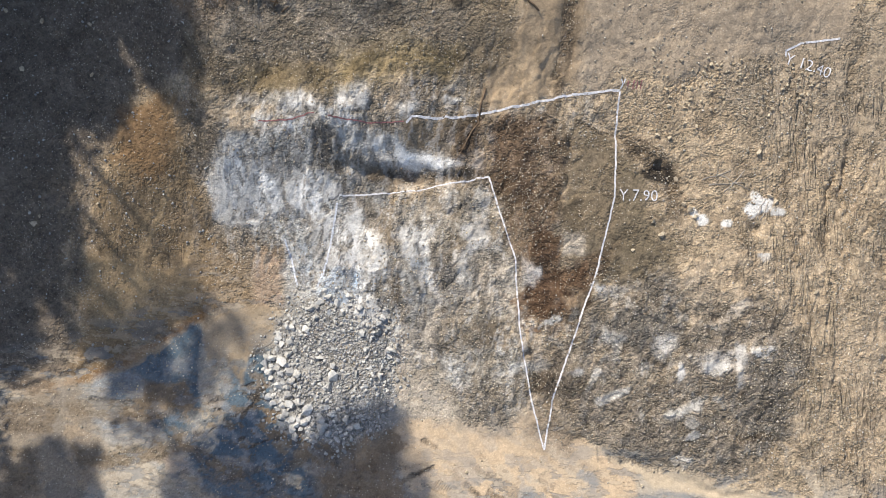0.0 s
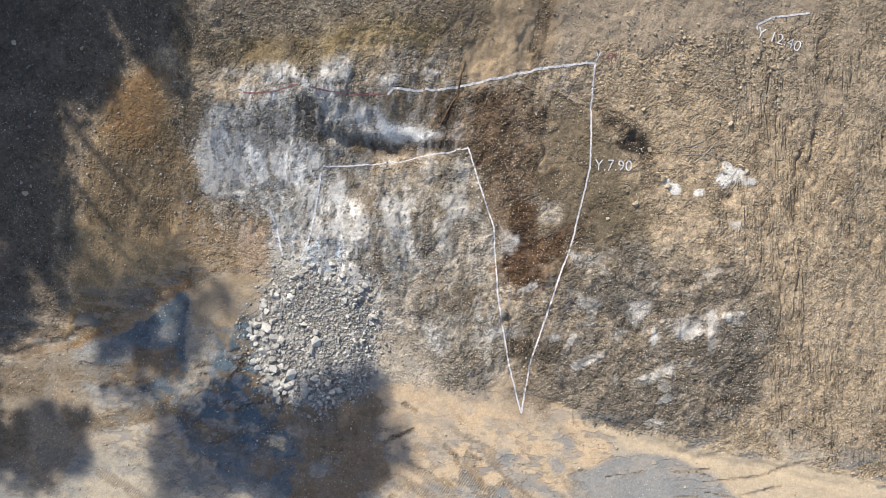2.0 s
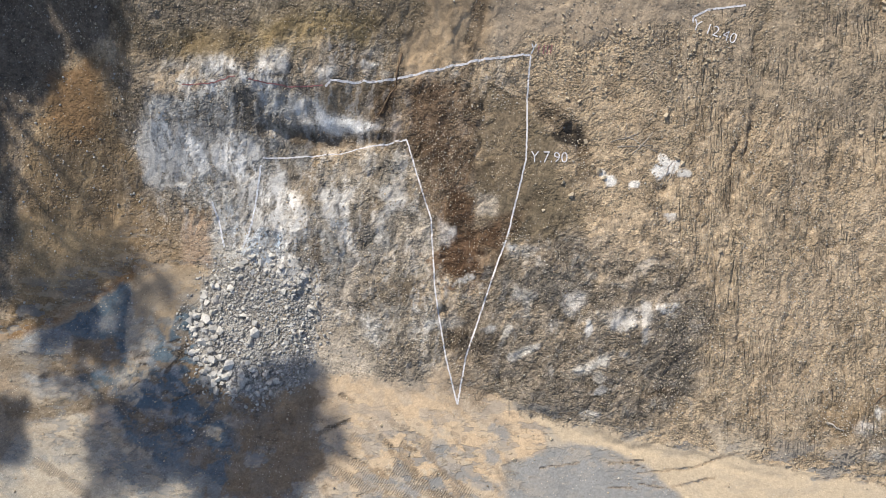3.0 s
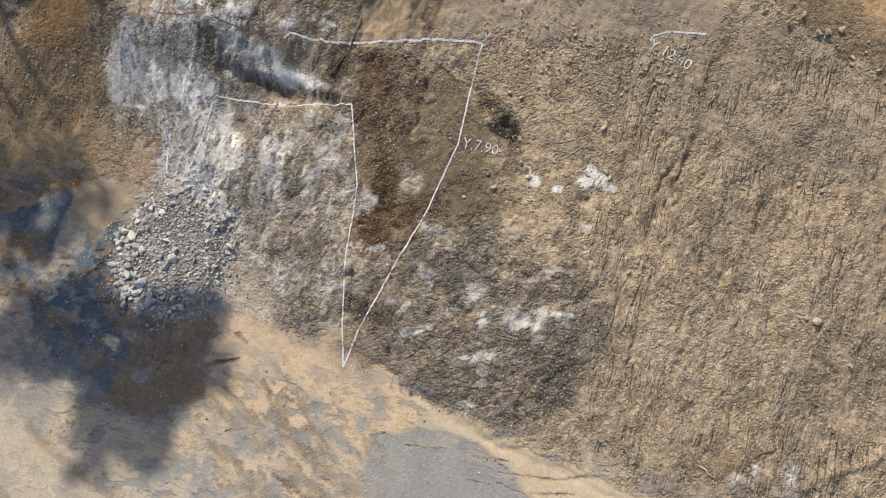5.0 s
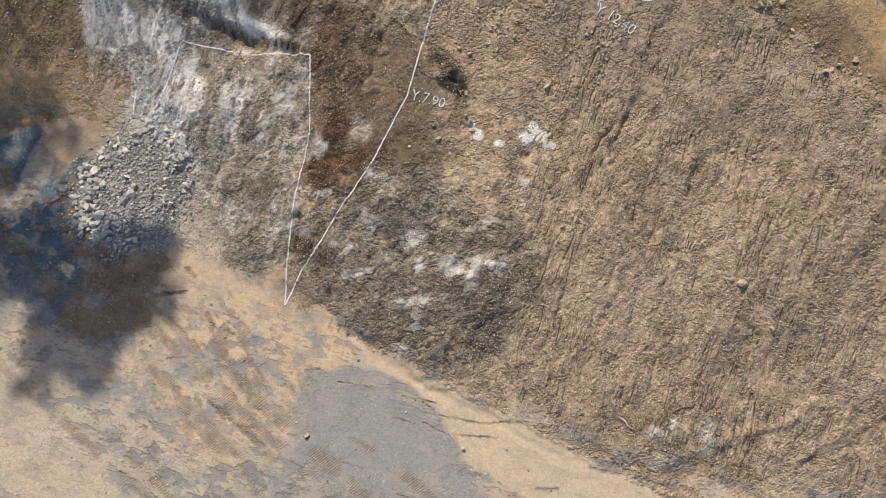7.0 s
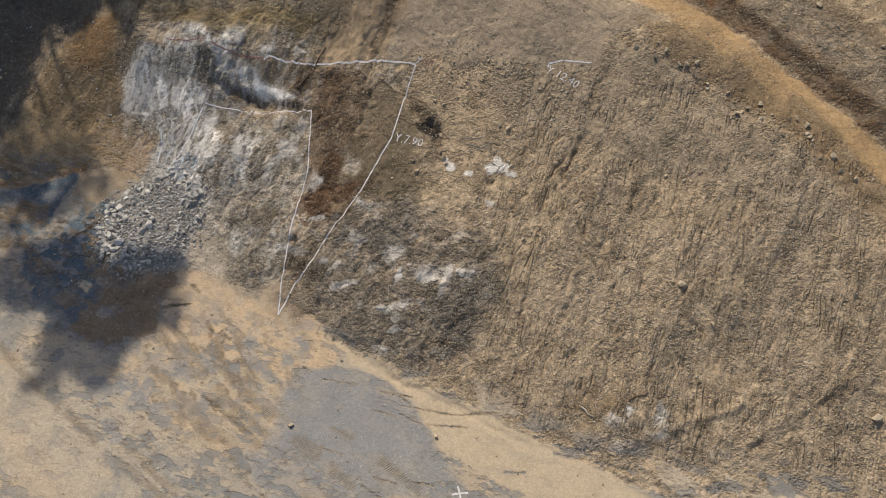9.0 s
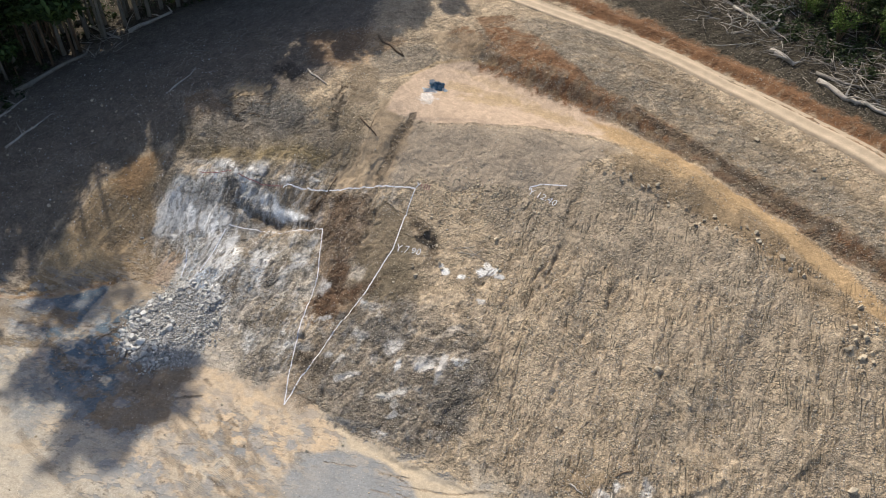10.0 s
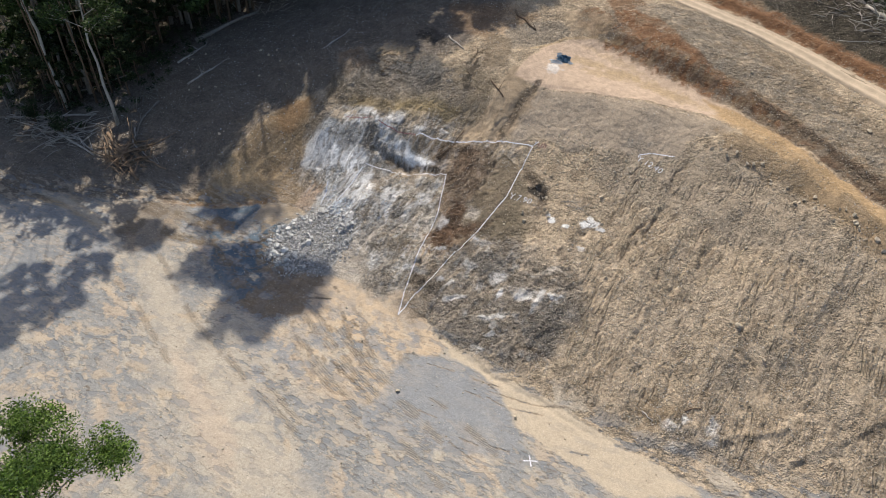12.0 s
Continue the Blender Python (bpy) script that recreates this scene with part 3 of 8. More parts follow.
# heap of blasted stone, sand cone at the foot of the marks
Z += 0.9 * np.clip(1.15 - np.hypot((X + 9.4) / 6.0, (Y - 10.6) / 6.6) + 0.1 * fbm(X / 2, Y / 2, 31, 2), 0, 0.6)
Z += 0.5 * bell(8.5, 5.6, 3.0, 1.8)


# bench and road are graded: little relief there
ROAD_BED = 1 - smooth(2.2, 4.0, along(ROAD_LINE, X, Y)[0])
BENCH_LINE = [(14, 46), (20, 46), (28, 45.5), (36, 44), (42, 42), (48, 38.6), (54, 34.3), (61, 30), (68, 26)]
BENCH = 1 - smooth(2.6, 4.2, along(BENCH_LINE, X, Y)[0] - 2.6 * (1 - smooth(28, 36, X)))
Z = BASE + (Z - BASE) * (1 - 0.95 * ROAD_BED) * (1 - 0.75 * BENCH)


def trench(line, width, depth):
    """Lowers the ground along a line, or heaps it up."""
    global Z
    d, u = along(line, X + 0.3 * fbm(X / 1.5, Y / 1.5, 41, 2), Y + 0.3 * fbm(X / 1.5, Y / 1.5, 42, 2))
    Z = Z - depth * np.exp(-((d / width) ** 2)) * smooth(0, 0.08, u) * (1 - smooth(0.92, 1, u))


trench([(35.9, 47.4), (41.2, 45.2), (46.3, 41.8), (51.1, 38.8), (55.9, 35.6), (60.4, 32.4), (66, 28.8), (76, 21.7)], 0.5, 0.25)
trench([(11.2, 39.6), (10.3, 36), (9.4, 33), (8.2, 30.5)], 0.6, 0.25)
trench([(-9, 29.3), (-7, 27.2), (-4, 26.2), (0, 26.2), (3.5, 27)], 0.7, 0.25)
trench([(44.9, 13.9), (45.6, 12.7), (46.6, 12.0), (48.6, 10.4), (51, 8.3), (52.6, 6.6)], 0.3, 0.25)
trench([(42, -1.0), (45, 1.2), (48, 3.2), (51, 4.6), (52.6, 6.4)], 0.42, -0.28)
trench([(52.6, 1.5), (55, 4.5), (58, 7), (60.5, 10)], 0.35, -0.16)
trench([(50, 0), (54, 2.6), (58, 5.5), (60, 9)], 0.2, 0.12)
trench([(33.2, 33.5), (33.6, 30), (34, 26), (33.6, 22)], 0.4, 0.15)
trench([(17.6, 25.6), (18.4, 24.6), (18.9, 23.2)], 0.55, 0.7)
trench([(12.0, 29.2), (14.2, 27.9), (16.5, 26.2)], 0.3, 0.35)
trench([(14, 2.7), (18, 2.0), (22.5, 0.1), (29, -1), (36, -2.5)], 0.35, 0.12)
for hx, hy, hr, hd in ((25.4, 20.4, 0.5, 0.6), (-14.4, 33.4, 0.8, 0.6), (-5.5, 9.5, 0.7, -0.2), (8.3, 10.4, 1.1, 0.5), (-5.2, 36.4, 1.4, 0.7), (0.6, 40, 1.2, 0.6)):
    Z -= hd * bell(hx, hy, hr, hr)
brink([(12, 57.8), (18.5, 55), (24.8, 52.2), (30.8, 50.4), (36.5, 48.6), (41.8, 46.4), (46.9, 43.1), (51.8, 40), (56.4, 37), (60.9, 33.7), (66.5, 30), (76.5, 22.8)], 0.9, 2.6, 0.8, 0.22, 141)
brink([(6, 38.6), (11, 40), (16, 41), (21, 41.4), (27, 41.2), (31, 40.6), (34.4, 39.8)], 0.12, 1.6, 0.3, 0.15, 143)
brink([(7.5, 82.6), (19.2, 75.2), (31.2, 69.8), (42.2, 65), (52.7, 57.8), (62.2, 50), (68.2, 44.3), (78.2, 35)], 1.0, 2.4, 0.7, 0.25, 145)
brink([(3.7, 6.4), (8.4, 5.4), (11.5, 4.6), (17.8, 2.7), (22.3, 0.8), (29, -0.4), (36, -1.8), (45, -2.8), (60, 0.4)], 0.22, 1.0, 0.22, 0.55, 147)
brink([(-57, -1.6), (-46, 3.4), (-40, 8), (-31, 10.7), (-21, 15)], 0.4, 1.6, 0.25, 0.3, 149)
brink([(36.5, 37.6), (40, 36.5), (44, 34.6), (48, 32.5), (52, 30.7), (56, 28.9), (61, 26.8)], -0.35, 1.6, 0.3, 0.4, 151)
brink([(-8.4, 27.5), (-6.7, 26.8), (-3.9, 26.6), (0.0, 26.1), (3.3, 26.0)], 0.75, 2.2, 0.45, 0.3, 153)
# -- relief ends --
COL = np.ones((*X.shape, 4))
COL[...] = TAN
WET = np.zeros(X.shape)
WX = X + 0.5 * fbm(X / 1.9, Y / 1.9, 51, 4, 0.65)
WY = Y + 0.5 * fbm(X / 1.9, Y / 1.9, 52, 4, 0.65)
FRAY = fbm(X / 0.9, Y / 0.9, 53, 4, 0.7)


def window(x0, x1, y0, y1):
    """The part of the ground's grid that holds a box in plan."""
    i0, i1 = np.searchsorted(GX, (x0 - 3, x1 + 3))
    j0, j1 = np.searchsorted(GY, (y0 - 3, y1 + 3))
    return slice(j0, j1 + 1), slice(i0, i1 + 1)


def lay(part, weight, colour):
    COL[part] += weight[..., None] * (np.array(colour) - COL[part])
    wet = {BLUE: 0.5, MUD: 0.35, WET_AND_SHADE_BROWN: 0.5, BLUE_POOL: 1.0, FLOOR_BLUE: 0.2}.get(colour, 0.0)
    WET[part] += weight * (wet - WET[part])


def blob(x, y, rx, ry, deg, colour, op=0.8, edge=0.35):
    """A rough-edged patch of another colour."""
    r = 1.6 * max(rx, ry) + 1
    part = window(x - r, x + r, y - r, y + r)
    c, s = math.cos(radians(deg)), math.sin(radians(deg))
    k = min(1.0, min(rx, ry) / 1.5)
    dx, dy = X[part] + k * (WX - X)[part] - x, Y[part] + k * (WY - Y)[part] - y
    d = np.hypot((dx * c + dy * s) / rx, (dy * c - dx * s) / ry) + 0.6 * FRAY[part]
    lay(part, op * (1 - smooth(1 - 0.6 * edge, 1 + 0.6 * edge, d)), colour)


def area(corners, colour, op=0.9, edge=0.8):
    """A polygon in plan with a frayed edge, so many metres wide."""
    p = np.array(corners, float)
    part = window(p[:, 0].min(), p[:, 0].max(), p[:, 1].min(), p[:, 1].max())
    k = min(1.0, edge / 0.8)
    x, y = X[part] + k * (WX - X)[part], Y[part] + k * (WY - Y)[part]
    inside = np.zeros(x.shape, bool)
    for (ax, ay), (bx, by) in zip(p, np.roll(p, -1, 0)):
        cut = ((ay > y) != (by > y)) & (x < (bx - ax) * (y - ay) / (by - ay + 1e-9) + ax)
        inside ^= cut
    d, _ = along(np.r_[p, p[:1]], x, y)
    d = np.where(inside, d, -d) + 0.7 * edge * FRAY[part]
    lay(part, op * smooth(-edge, edge, d), colour)


def band(line, width, colour, op=0.9):
    p = np.array(line, float)
    part = window(p[:, 0].min() - width, p[:, 0].max() + width, p[:, 1].min() - width, p[:, 1].max() + width)
    k = min(1.0, width / 2)
    d, _ = along(p, X[part] + k * (WX - X)[part], Y[part] + k * (WY - Y)[part])
    lay(part, op * (1 - smooth(0.35, 1.0, d / width + 0.35 * FRAY[part])), colour)


def patches(part_of, amount, colour, fx, fy, seed, level, turn=0.0):
    """Clean-edged patches of a colour within a part of the ground."""
    c, s = math.cos(radians(turn)), math.sin(radians(turn))
    x, y = X + 0.35 * (WX - X), Y + 0.35 * (WY - Y)
    u = fbm((x * c + y * s) / fx, (y * c - x * s) / fy, seed, 4, 0.5)
    lay((slice(None), slice(None)), amount * part_of * smooth(level, level + 0.07, u), colour)


def mottle(part_of, amount, colour, fx, fy, seed, lo, hi, turn=0.0):
    """Streaks or spots of a colour within a soft-edged part of the ground."""
    c, s = math.cos(radians(turn)), math.sin(radians(turn))
    u = fbm((WX * c + WY * s) / fx, (WY * c - WX * s) / fy, seed, 5, 0.6)
    lay((slice(None), slice(None)), amount * part_of * smooth(lo, hi, u), colour)


# streaks down the combed slope
mottle(SPOIL, 0.5, GREY_TAN, 2.0, 6, 70, 0.1, 0.5, -14)
mottle(SPOIL, 0.55, LIGHT_TAN, 1.6, 6, 71, 0.05, 0.4, -14)
mottle(SPOIL, 0.4, BROWN, 0.7, 5, 72, 0.3, 0.55, -14)
mottle(OTHER, 0.4, BROWN, 1.5, 2.0, 73, 0.15, 0.6)
# pit floor: grey rubble dust, pale dust, sand
area([(-130, -10), (-75, -6), (-57, -2), (-46, 3), (-40, 7.6), (-31, 10.3), (-21, 14.6), (-14, 15.5), (-8, 11), (-2, 8), (3.7, 5.6), (8.4, 4.6), (17.8, 2.2), (22.3, 0.3), (29, -0.8), (36, -2.2), (45, -3.2), (60, -6), (110, -10), (110, -160), (-130, -160)], FLOOR_GREY, 1, 0.5)
FLAT = 1 - SLOPE
patches(FLAT, 0.8, DUST, 5.0, 2.0, 61, 0.4, -34)
patches(FLAT, 0.6, SAND, 3.4, 1.3, 63, 0.55, -34)
band([(-25.4, -2.9), (-10.6, -13.1), (0.5, -17.0), (10.4, -21.0), (15.1, -23.2)], 2.3, DUST, 0.9)
area([(-14.8, -16.2), (-10.8, -12.3), (1.8, -16.5), (13.5, -20.9), (2.4, -26.6), (-3.7, -24.0)], DUST, 0.5, 1.5)
# sand apron with blue-grey scabs, mud along the toe
area([(-4.6, 4.6), (-3.3, 6.6), (2.6, 6.4), (7.2, 7.0), (12.3, 4.0), (16.0, 2.4), (15.8, -0.1), (12.1, -1.1), (11.5, -2.3), (8.4, -2.2), (5.4, -2.6), (-1.1, -1.9)], SAND, 0.97, 0.3)
area([(-3.4, -0.5), (4.5, -0.3), (9.9, -0.8), (12.4, -2.0), (12.0, -5.0), (14.9, -8.9), (4.8, -11.8), (-0.3, -9.5), (-3.6, -5.2)], SAND, 0.7, 0.5)
area([(-15.2, -6.0), (-12.8, -4.5), (-8.2, -4.0), (-2.0, -8.1), (3.9, -9.7), (7.8, -10.9), (-9.7, -16.0)], DUST, 0.8, 0.8)
APRON = bell(5, -3.5, 8, 7)
patches(APRON, 0.9, FLOOR_BLUE, 1.5, 0.9, 62, 0.02, -38)
patches(APRON, 0.7, DUST, 1.2, 0.7, 57, 0.22, -38)
patches(APRON, 0.75, WET_AND_SHADE_BROWN, 1.8, 0.5, 56, 0.34, -38)
area([(12.3, 4.0), (18.0, 2.5), (22.5, 0.9), (28.7, -0.2), (33.6, -1.1), (38.5, -2.1), (27.6, -5.2), (26.3, -4.1), (23.0, -0.9), (17.6, 0.5)], MUD, 0.97, 0.25)
area([(16.2, 1.4), (22.6, -0.1), (28.9, -0.8), (36.3, -2.6), (39.6, -2.1), (45.2, -3.5), (46.2, -4.4), (39.0, -8.0), (35.8, -6.8), (30.7, -5.8), (26.0, -3.4)], MUD, 0.97, 0.3)
area([(13.2, -2.1), (14.0, -0.8), (17.6, 0.5), (20.7, 0.3), (24.2, -1.5), (26.8, -4.0), (26.5, -5.5), (14.0, -9.1), (12.5, -5.8), (12.3, -4.0)], FLOOR_BLUE, 0.92, 0.3)
area([(12.8, -5.4), (14.8, -2.0), (18.6, -0.3), (24.8, -2.5), (27.7, -4.9), (29.7, -8.5), (14.5, -12.9), (12.1, -11.0)], FLOOR_BLUE, 0.75, 0.5)
blob(3.2, -2.7, 0.9, 0.5, -25, FLOOR_BLUE, 0.8, 0.25)
blob(3.9, -1.8, 0.9, 0.5, -26, FLOOR_BLUE, 0.8, 0.25)
blob(1.5, -3.8, 1.2, 0.7, -25, FLOOR_BLUE, 0.8, 0.25)
blob(4.6, -3.2, 1.1, 0.7, -27, FLOOR_BLUE, 0.8, 0.25)
blob(6.8, 0.3, 0.9, 0.7, -43, FLOOR_BLUE, 0.8, 0.25)
blob(8.4, -4.4, 1.3, 0.5, -23, FLOOR_BLUE, 0.8, 0.25)
blob(10.5, -2.7, 0.9, 0.5, -25, FLOOR_BLUE, 0.8, 0.25)
blob(11.3, -0.6, 0.8, 0.6, -32, FLOOR_BLUE, 0.8, 0.25)
blob(11.9, 1.4, 0.9, 0.5, -29, FLOOR_BLUE, 0.8, 0.25)
blob(2.3, -9.1, 1.2, 0.7, -23, FLOOR_BLUE, 0.8, 0.25)
blob(-0.3, -7.6, 1.5, 0.8, 82, FLOOR_BLUE, 0.8, 0.25)
blob(-4.4, -8.2, 1.5, 1.2, -82, FLOOR_BLUE, 0.8, 0.25)
blob(-1.9, -6.9, 1.3, 1.0, -40, FLOOR_BLUE, 0.8, 0.25)
blob(-1.3, -11.2, 1.5, 0.6, -20, FLOOR_BLUE, 0.8, 0.25)
blob(5.4, -7.6, 0.9, 0.4, -22, FLOOR_BLUE, 0.8, 0.25)
blob(11.1, -5.4, 0.7, 0.4, -26, FLOOR_BLUE, 0.8, 0.25)
blob(9.7, -5.2, 1.5, 0.8, -24, SAND, 0.8, 0.3)
blob(8.5, -7.0, 0.9, 0.5, -23, SAND, 0.8, 0.3)
blob(11.6, -6.4, 0.8, 0.5, -24, SAND, 0.8, 0.3)
blob(1.9, -0.8, 0.8, 0.4, -26, SAND, 0.8, 0.3)
blob(6.2, -5.1, 0.6, 0.3, -25, SAND, 0.8, 0.3)
blob(9.3, 1.3, 1.9, 0.7, -25, SAND, 0.8, 0.3)
blob(13.9, 0.1, 1.3, 0.5, -25, SAND, 0.8, 0.3)
blob(-1.0, -1.1, 1.6, 0.5, -23, SAND, 0.8, 0.3)
band([(-3.1, 1.3), (-0.7, 2.5)], 0.22, DARK, 0.6)
band([(2.0, 1.1), (3.0, 0.1)], 0.3, DARK, 0.6)
band([(3.8, 0.5), (4.9, 0.0)], 0.3, DARK, 0.6)
band([(0.2, -3.6), (1.8, -3.0)], 0.16, BROWN, 0.6)
band([(15.2, -1.4), (18.4, -1.0)], 0.12, BROWN, 0.6)
band([(20.6, -2.9), (22.9, -3.0)], 0.12, BROWN, 0.6)
band([(17.3, -7.5), (19.5, -7.6)], 0.12, BROWN, 0.6)
band([(20.8, -1.1), (23.7, -0.8)], 0.12, BROWN, 0.6)
band([(22.7, -8.7), (24.8, -8.7)], 0.12, BROWN, 0.6)
band([(-1.5, 4.5), (-0.5, 4.0)], 0.3, DARK, 0.6)
band([(5.2, -6.0), (10.8, -8.2)], 0.3, DARK, 0.6)
band([(6.7, -6.7), (9.2, -7.2)], 0.15, BROWN, 0.6)
band([(-2.7, 0.4), (0.9, -1.1)], 0.15, BROWN, 0.6)
band([(-1.6, 1.1), (0.6, 0.1)], 0.12, BROWN, 0.6)
band([(22.0, -9.6), (25.4, -10.6)], 0.12, BROWN, 0.6)
band([(23.2, -1.8), (27.8, -1.4), (31.2, -0.3), (33.0, -0.1)], 0.12, BROWN, 0.6)
band([(25.8, -2.9), (29.4, -2.2)], 0.12, BROWN, 0.6)
band([(25.6, -8.2), (27.9, -7.9)], 0.12, BROWN, 0.6)
band([(33.5, -5.1), (35.1, -4.7)], 0.12, BROWN, 0.6)
band([(23.1, -2.6), (25.2, -3.0)], 0.12, BROWN, 0.6)
band([(33.9, -1.0), (35.6, -0.7), (40.5, -1.2)], 0.12, BROWN, 0.6)
band([(21.4, -0.6), (23.9, -1.5)], 0.12, BROWN, 0.6)
TRACKS = [[(-1.9, 0.1), (7.6, -5.8), (15.9, -9.3), (20.6, -11.5)],
          [(-0.4, 1.1), (8.9, -4.3), (17.2, -8.0), (22.3, -10.5)],
          [(-0.8, -4.7), (6.1, -8.9), (14.3, -12.8)],
          [(0.5, -5.0), (7.2, -8.6), (15.3, -12.5)],
          [(0.6, -11.9), (7.0, -14.6)],
          [(0.8, -10.6), (7.6, -13.8)],
          [(16.1, -5.3), (21.2, -6.4), (26.9, -8.8)],
          [(6.7, -2.0), (10.4, -3.9)],
          [(-26.5, -0.8), (-14.1, -7.8), (-0.1, -13.3), (10.6, -16.7)],
          [(-1.8, -1.5), (6.0, -5.7), (15.8, -11.0), (23.5, -14.4)],
          [(-1.7, 0.8), (8.3, -4.5), (19.8, -9.8)],
          [(-31.5, -6.0), (-24.0, -8.3), (-11.3, -14.5)],
          [(-10.4, 4.2), (-8.5, 0.5)],
          [(-5.2, 4.9), (-3.8, 2.8)],
          [(-9.1, 3.2), (-7.2, -0.4)],
          [(-26.8, 3.2), (-22.6, 4.2)]]
# wet hollow in the wood's shade; part of that shade is in its colours
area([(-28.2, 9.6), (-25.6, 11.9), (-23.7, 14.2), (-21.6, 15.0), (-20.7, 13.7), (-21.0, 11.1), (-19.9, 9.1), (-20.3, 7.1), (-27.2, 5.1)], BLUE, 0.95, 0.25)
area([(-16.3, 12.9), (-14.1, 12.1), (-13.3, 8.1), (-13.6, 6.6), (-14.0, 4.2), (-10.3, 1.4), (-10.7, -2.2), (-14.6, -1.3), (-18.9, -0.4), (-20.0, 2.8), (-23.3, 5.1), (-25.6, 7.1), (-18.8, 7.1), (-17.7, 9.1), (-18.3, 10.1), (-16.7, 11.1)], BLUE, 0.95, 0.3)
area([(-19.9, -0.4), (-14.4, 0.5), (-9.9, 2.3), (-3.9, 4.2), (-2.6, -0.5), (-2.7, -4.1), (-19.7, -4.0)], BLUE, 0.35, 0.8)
area([(-21.1, 15.0), (-17.2, 16.8), (-14.6, 15.8), (-14.5, 12.9), (-16.6, 11.6), (-16.9, 9.1), (-18.4, 10.6), (-18.4, 12.1), (-20.2, 11.1)], HOLLOW_MUD, 0.97, 0.2)
area([(-21.6, 6.6), (-19.6, 7.3), (-18.6, 5.9), (-19.7, 4.2), (-21.1, 5.1)], HOLLOW_MUD, 0.9, 0.25)
blob(-19.4, 10.3, 0.9, 0.6, 16, HOLLOW_MUD, 0.8, 0.3)
blob(-18.4, 11.9, 0.7, 0.5, -7, HOLLOW_MUD, 0.8, 0.3)
blob(-19.2, 12.1, 1.0, 0.5, 83, HOLLOW_MUD, 0.8, 0.3)
blob(-18.5, 6.6, 0.7, 0.5, -10, HOLLOW_MUD, 0.8, 0.3)
blob(-15.5, 4.7, 0.7, 0.5, -8, HOLLOW_MUD, 0.8, 0.3)
blob(-19.0, 4.2, 0.7, 0.4, 31, DUST, 0.8, 0.3)
blob(-24.2, 4.7, 2.5, 0.4, -10, HOLLOW_MUD, 0.8, 0.3)
blob(-25.6, 3.5, 1.8, 0.4, 9, DUST, 0.8, 0.3)
blob(-22.3, 2.3, 2.4, 1.0, -3, DUST, 0.8, 0.3)
blob(-24.0, 1.4, 2.4, 0.9, -2, DUST, 0.8, 0.3)
blob(-18.5, 0.0, 1.3, 0.5, -20, DUST, 0.8, 0.3)
blob(-11.7, 1.4, 0.8, 0.5, -4, DUST, 0.8, 0.3)
blob(-14.5, -3.1, 1.2, 0.4, -1, DUST, 0.8, 0.3)
blob(-12.6, 4.7, 1.0, 0.6, -4, HOLLOW_MUD, 0.8, 0.3)
blob(-24.2, 12.4, 0.9, 0.3, 40, HOLLOW_MUD, 0.8, 0.3)
blob(-26.5, 11.0, 1.2, 0.3, 28, HOLLOW_MUD, 0.8, 0.3)
blob(-24.0, 8.6, 2.2, 0.8, 3, WET_AND_SHADE_BROWN, 0.85)
blob(-24.7, 7.1, 2.4, 0.6, -1, WET_AND_SHADE_BROWN, 0.85)
blob(-21.9, 7.8, 1.5, 0.9, -15, WET_AND_SHADE_BROWN, 0.85)
blob(-26.3, 6.6, 1.5, 0.6, -2, WET_AND_SHADE_BROWN, 0.85)
blob(-21.8, 4.7, 1.9, 0.4, 10, WET_AND_SHADE_BROWN, 0.85)
blob(-11.1, 4.2, 1.5, 1.2, -17, WET_AND_SHADE_BROWN, 0.85)
# tree shade below the heap, painted together with its dark mud
blob(-7.5, 2.3, 2.9, 2.3, -18, WET_AND_SHADE_BROWN, 0.85)
blob(-4.9, -0.4, 2.7, 2.3, -71, WET_AND_SHADE_BROWN, 0.85)
blob(-7.9, -2.7, 3.2, 1.3, -1, WET_AND_SHADE_BROWN, 0.85)
blob(-12.8, -0.4, 1.4, 0.9, -6, WET_AND_SHADE_BROWN, 0.85)
blob(-17.1, 2.8, 1.9, 0.6, -1, WET_AND_SHADE_BROWN, 0.85)
blob(-4.4, 4.2, 1.2, 0.9, -10, WET_AND_SHADE_BROWN, 0.85)
blob(-9.9, -1.8, 1.8, 1.4, -73, WET_AND_SHADE_BROWN, 0.85)
band([(-27.4, 6.4), (-25.4, 6.1), (-22.8, 5.1), (-20.2, 3.9)], 0.22, DARK, 0.4)
band([(-19.6, 3.6), (-15.1, 2.3)], 0.22, DARK, 0.4)
band([(-11.0, 3.2), (-10.0, 1.4)], 0.22, DARK, 0.4)
band([(-8.9, 4.2), (-8.1, 0.9)], 0.22, DARK, 0.4)
band([(-6.1, 2.1), (-7.3, 0.0)], 0.22, DARK, 0.4)
band([(-3.7, 2.3), (-0.9, 2.8)], 0.22, DARK, 0.4)
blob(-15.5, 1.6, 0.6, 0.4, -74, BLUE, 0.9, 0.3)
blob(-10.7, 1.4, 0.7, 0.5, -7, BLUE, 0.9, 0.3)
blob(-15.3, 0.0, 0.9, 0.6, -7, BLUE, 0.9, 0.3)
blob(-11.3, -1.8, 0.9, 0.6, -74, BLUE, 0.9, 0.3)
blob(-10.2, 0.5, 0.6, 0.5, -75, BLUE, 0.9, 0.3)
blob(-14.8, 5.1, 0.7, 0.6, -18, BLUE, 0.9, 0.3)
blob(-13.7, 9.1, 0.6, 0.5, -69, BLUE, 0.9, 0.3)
area([(-37.5, 14.8), (-33.5, 14.9), (-32.4, 11.2), (-32.5, 8.4), (-37.3, 8.9)], RUST_OCHRE, 0.7, 0.5)
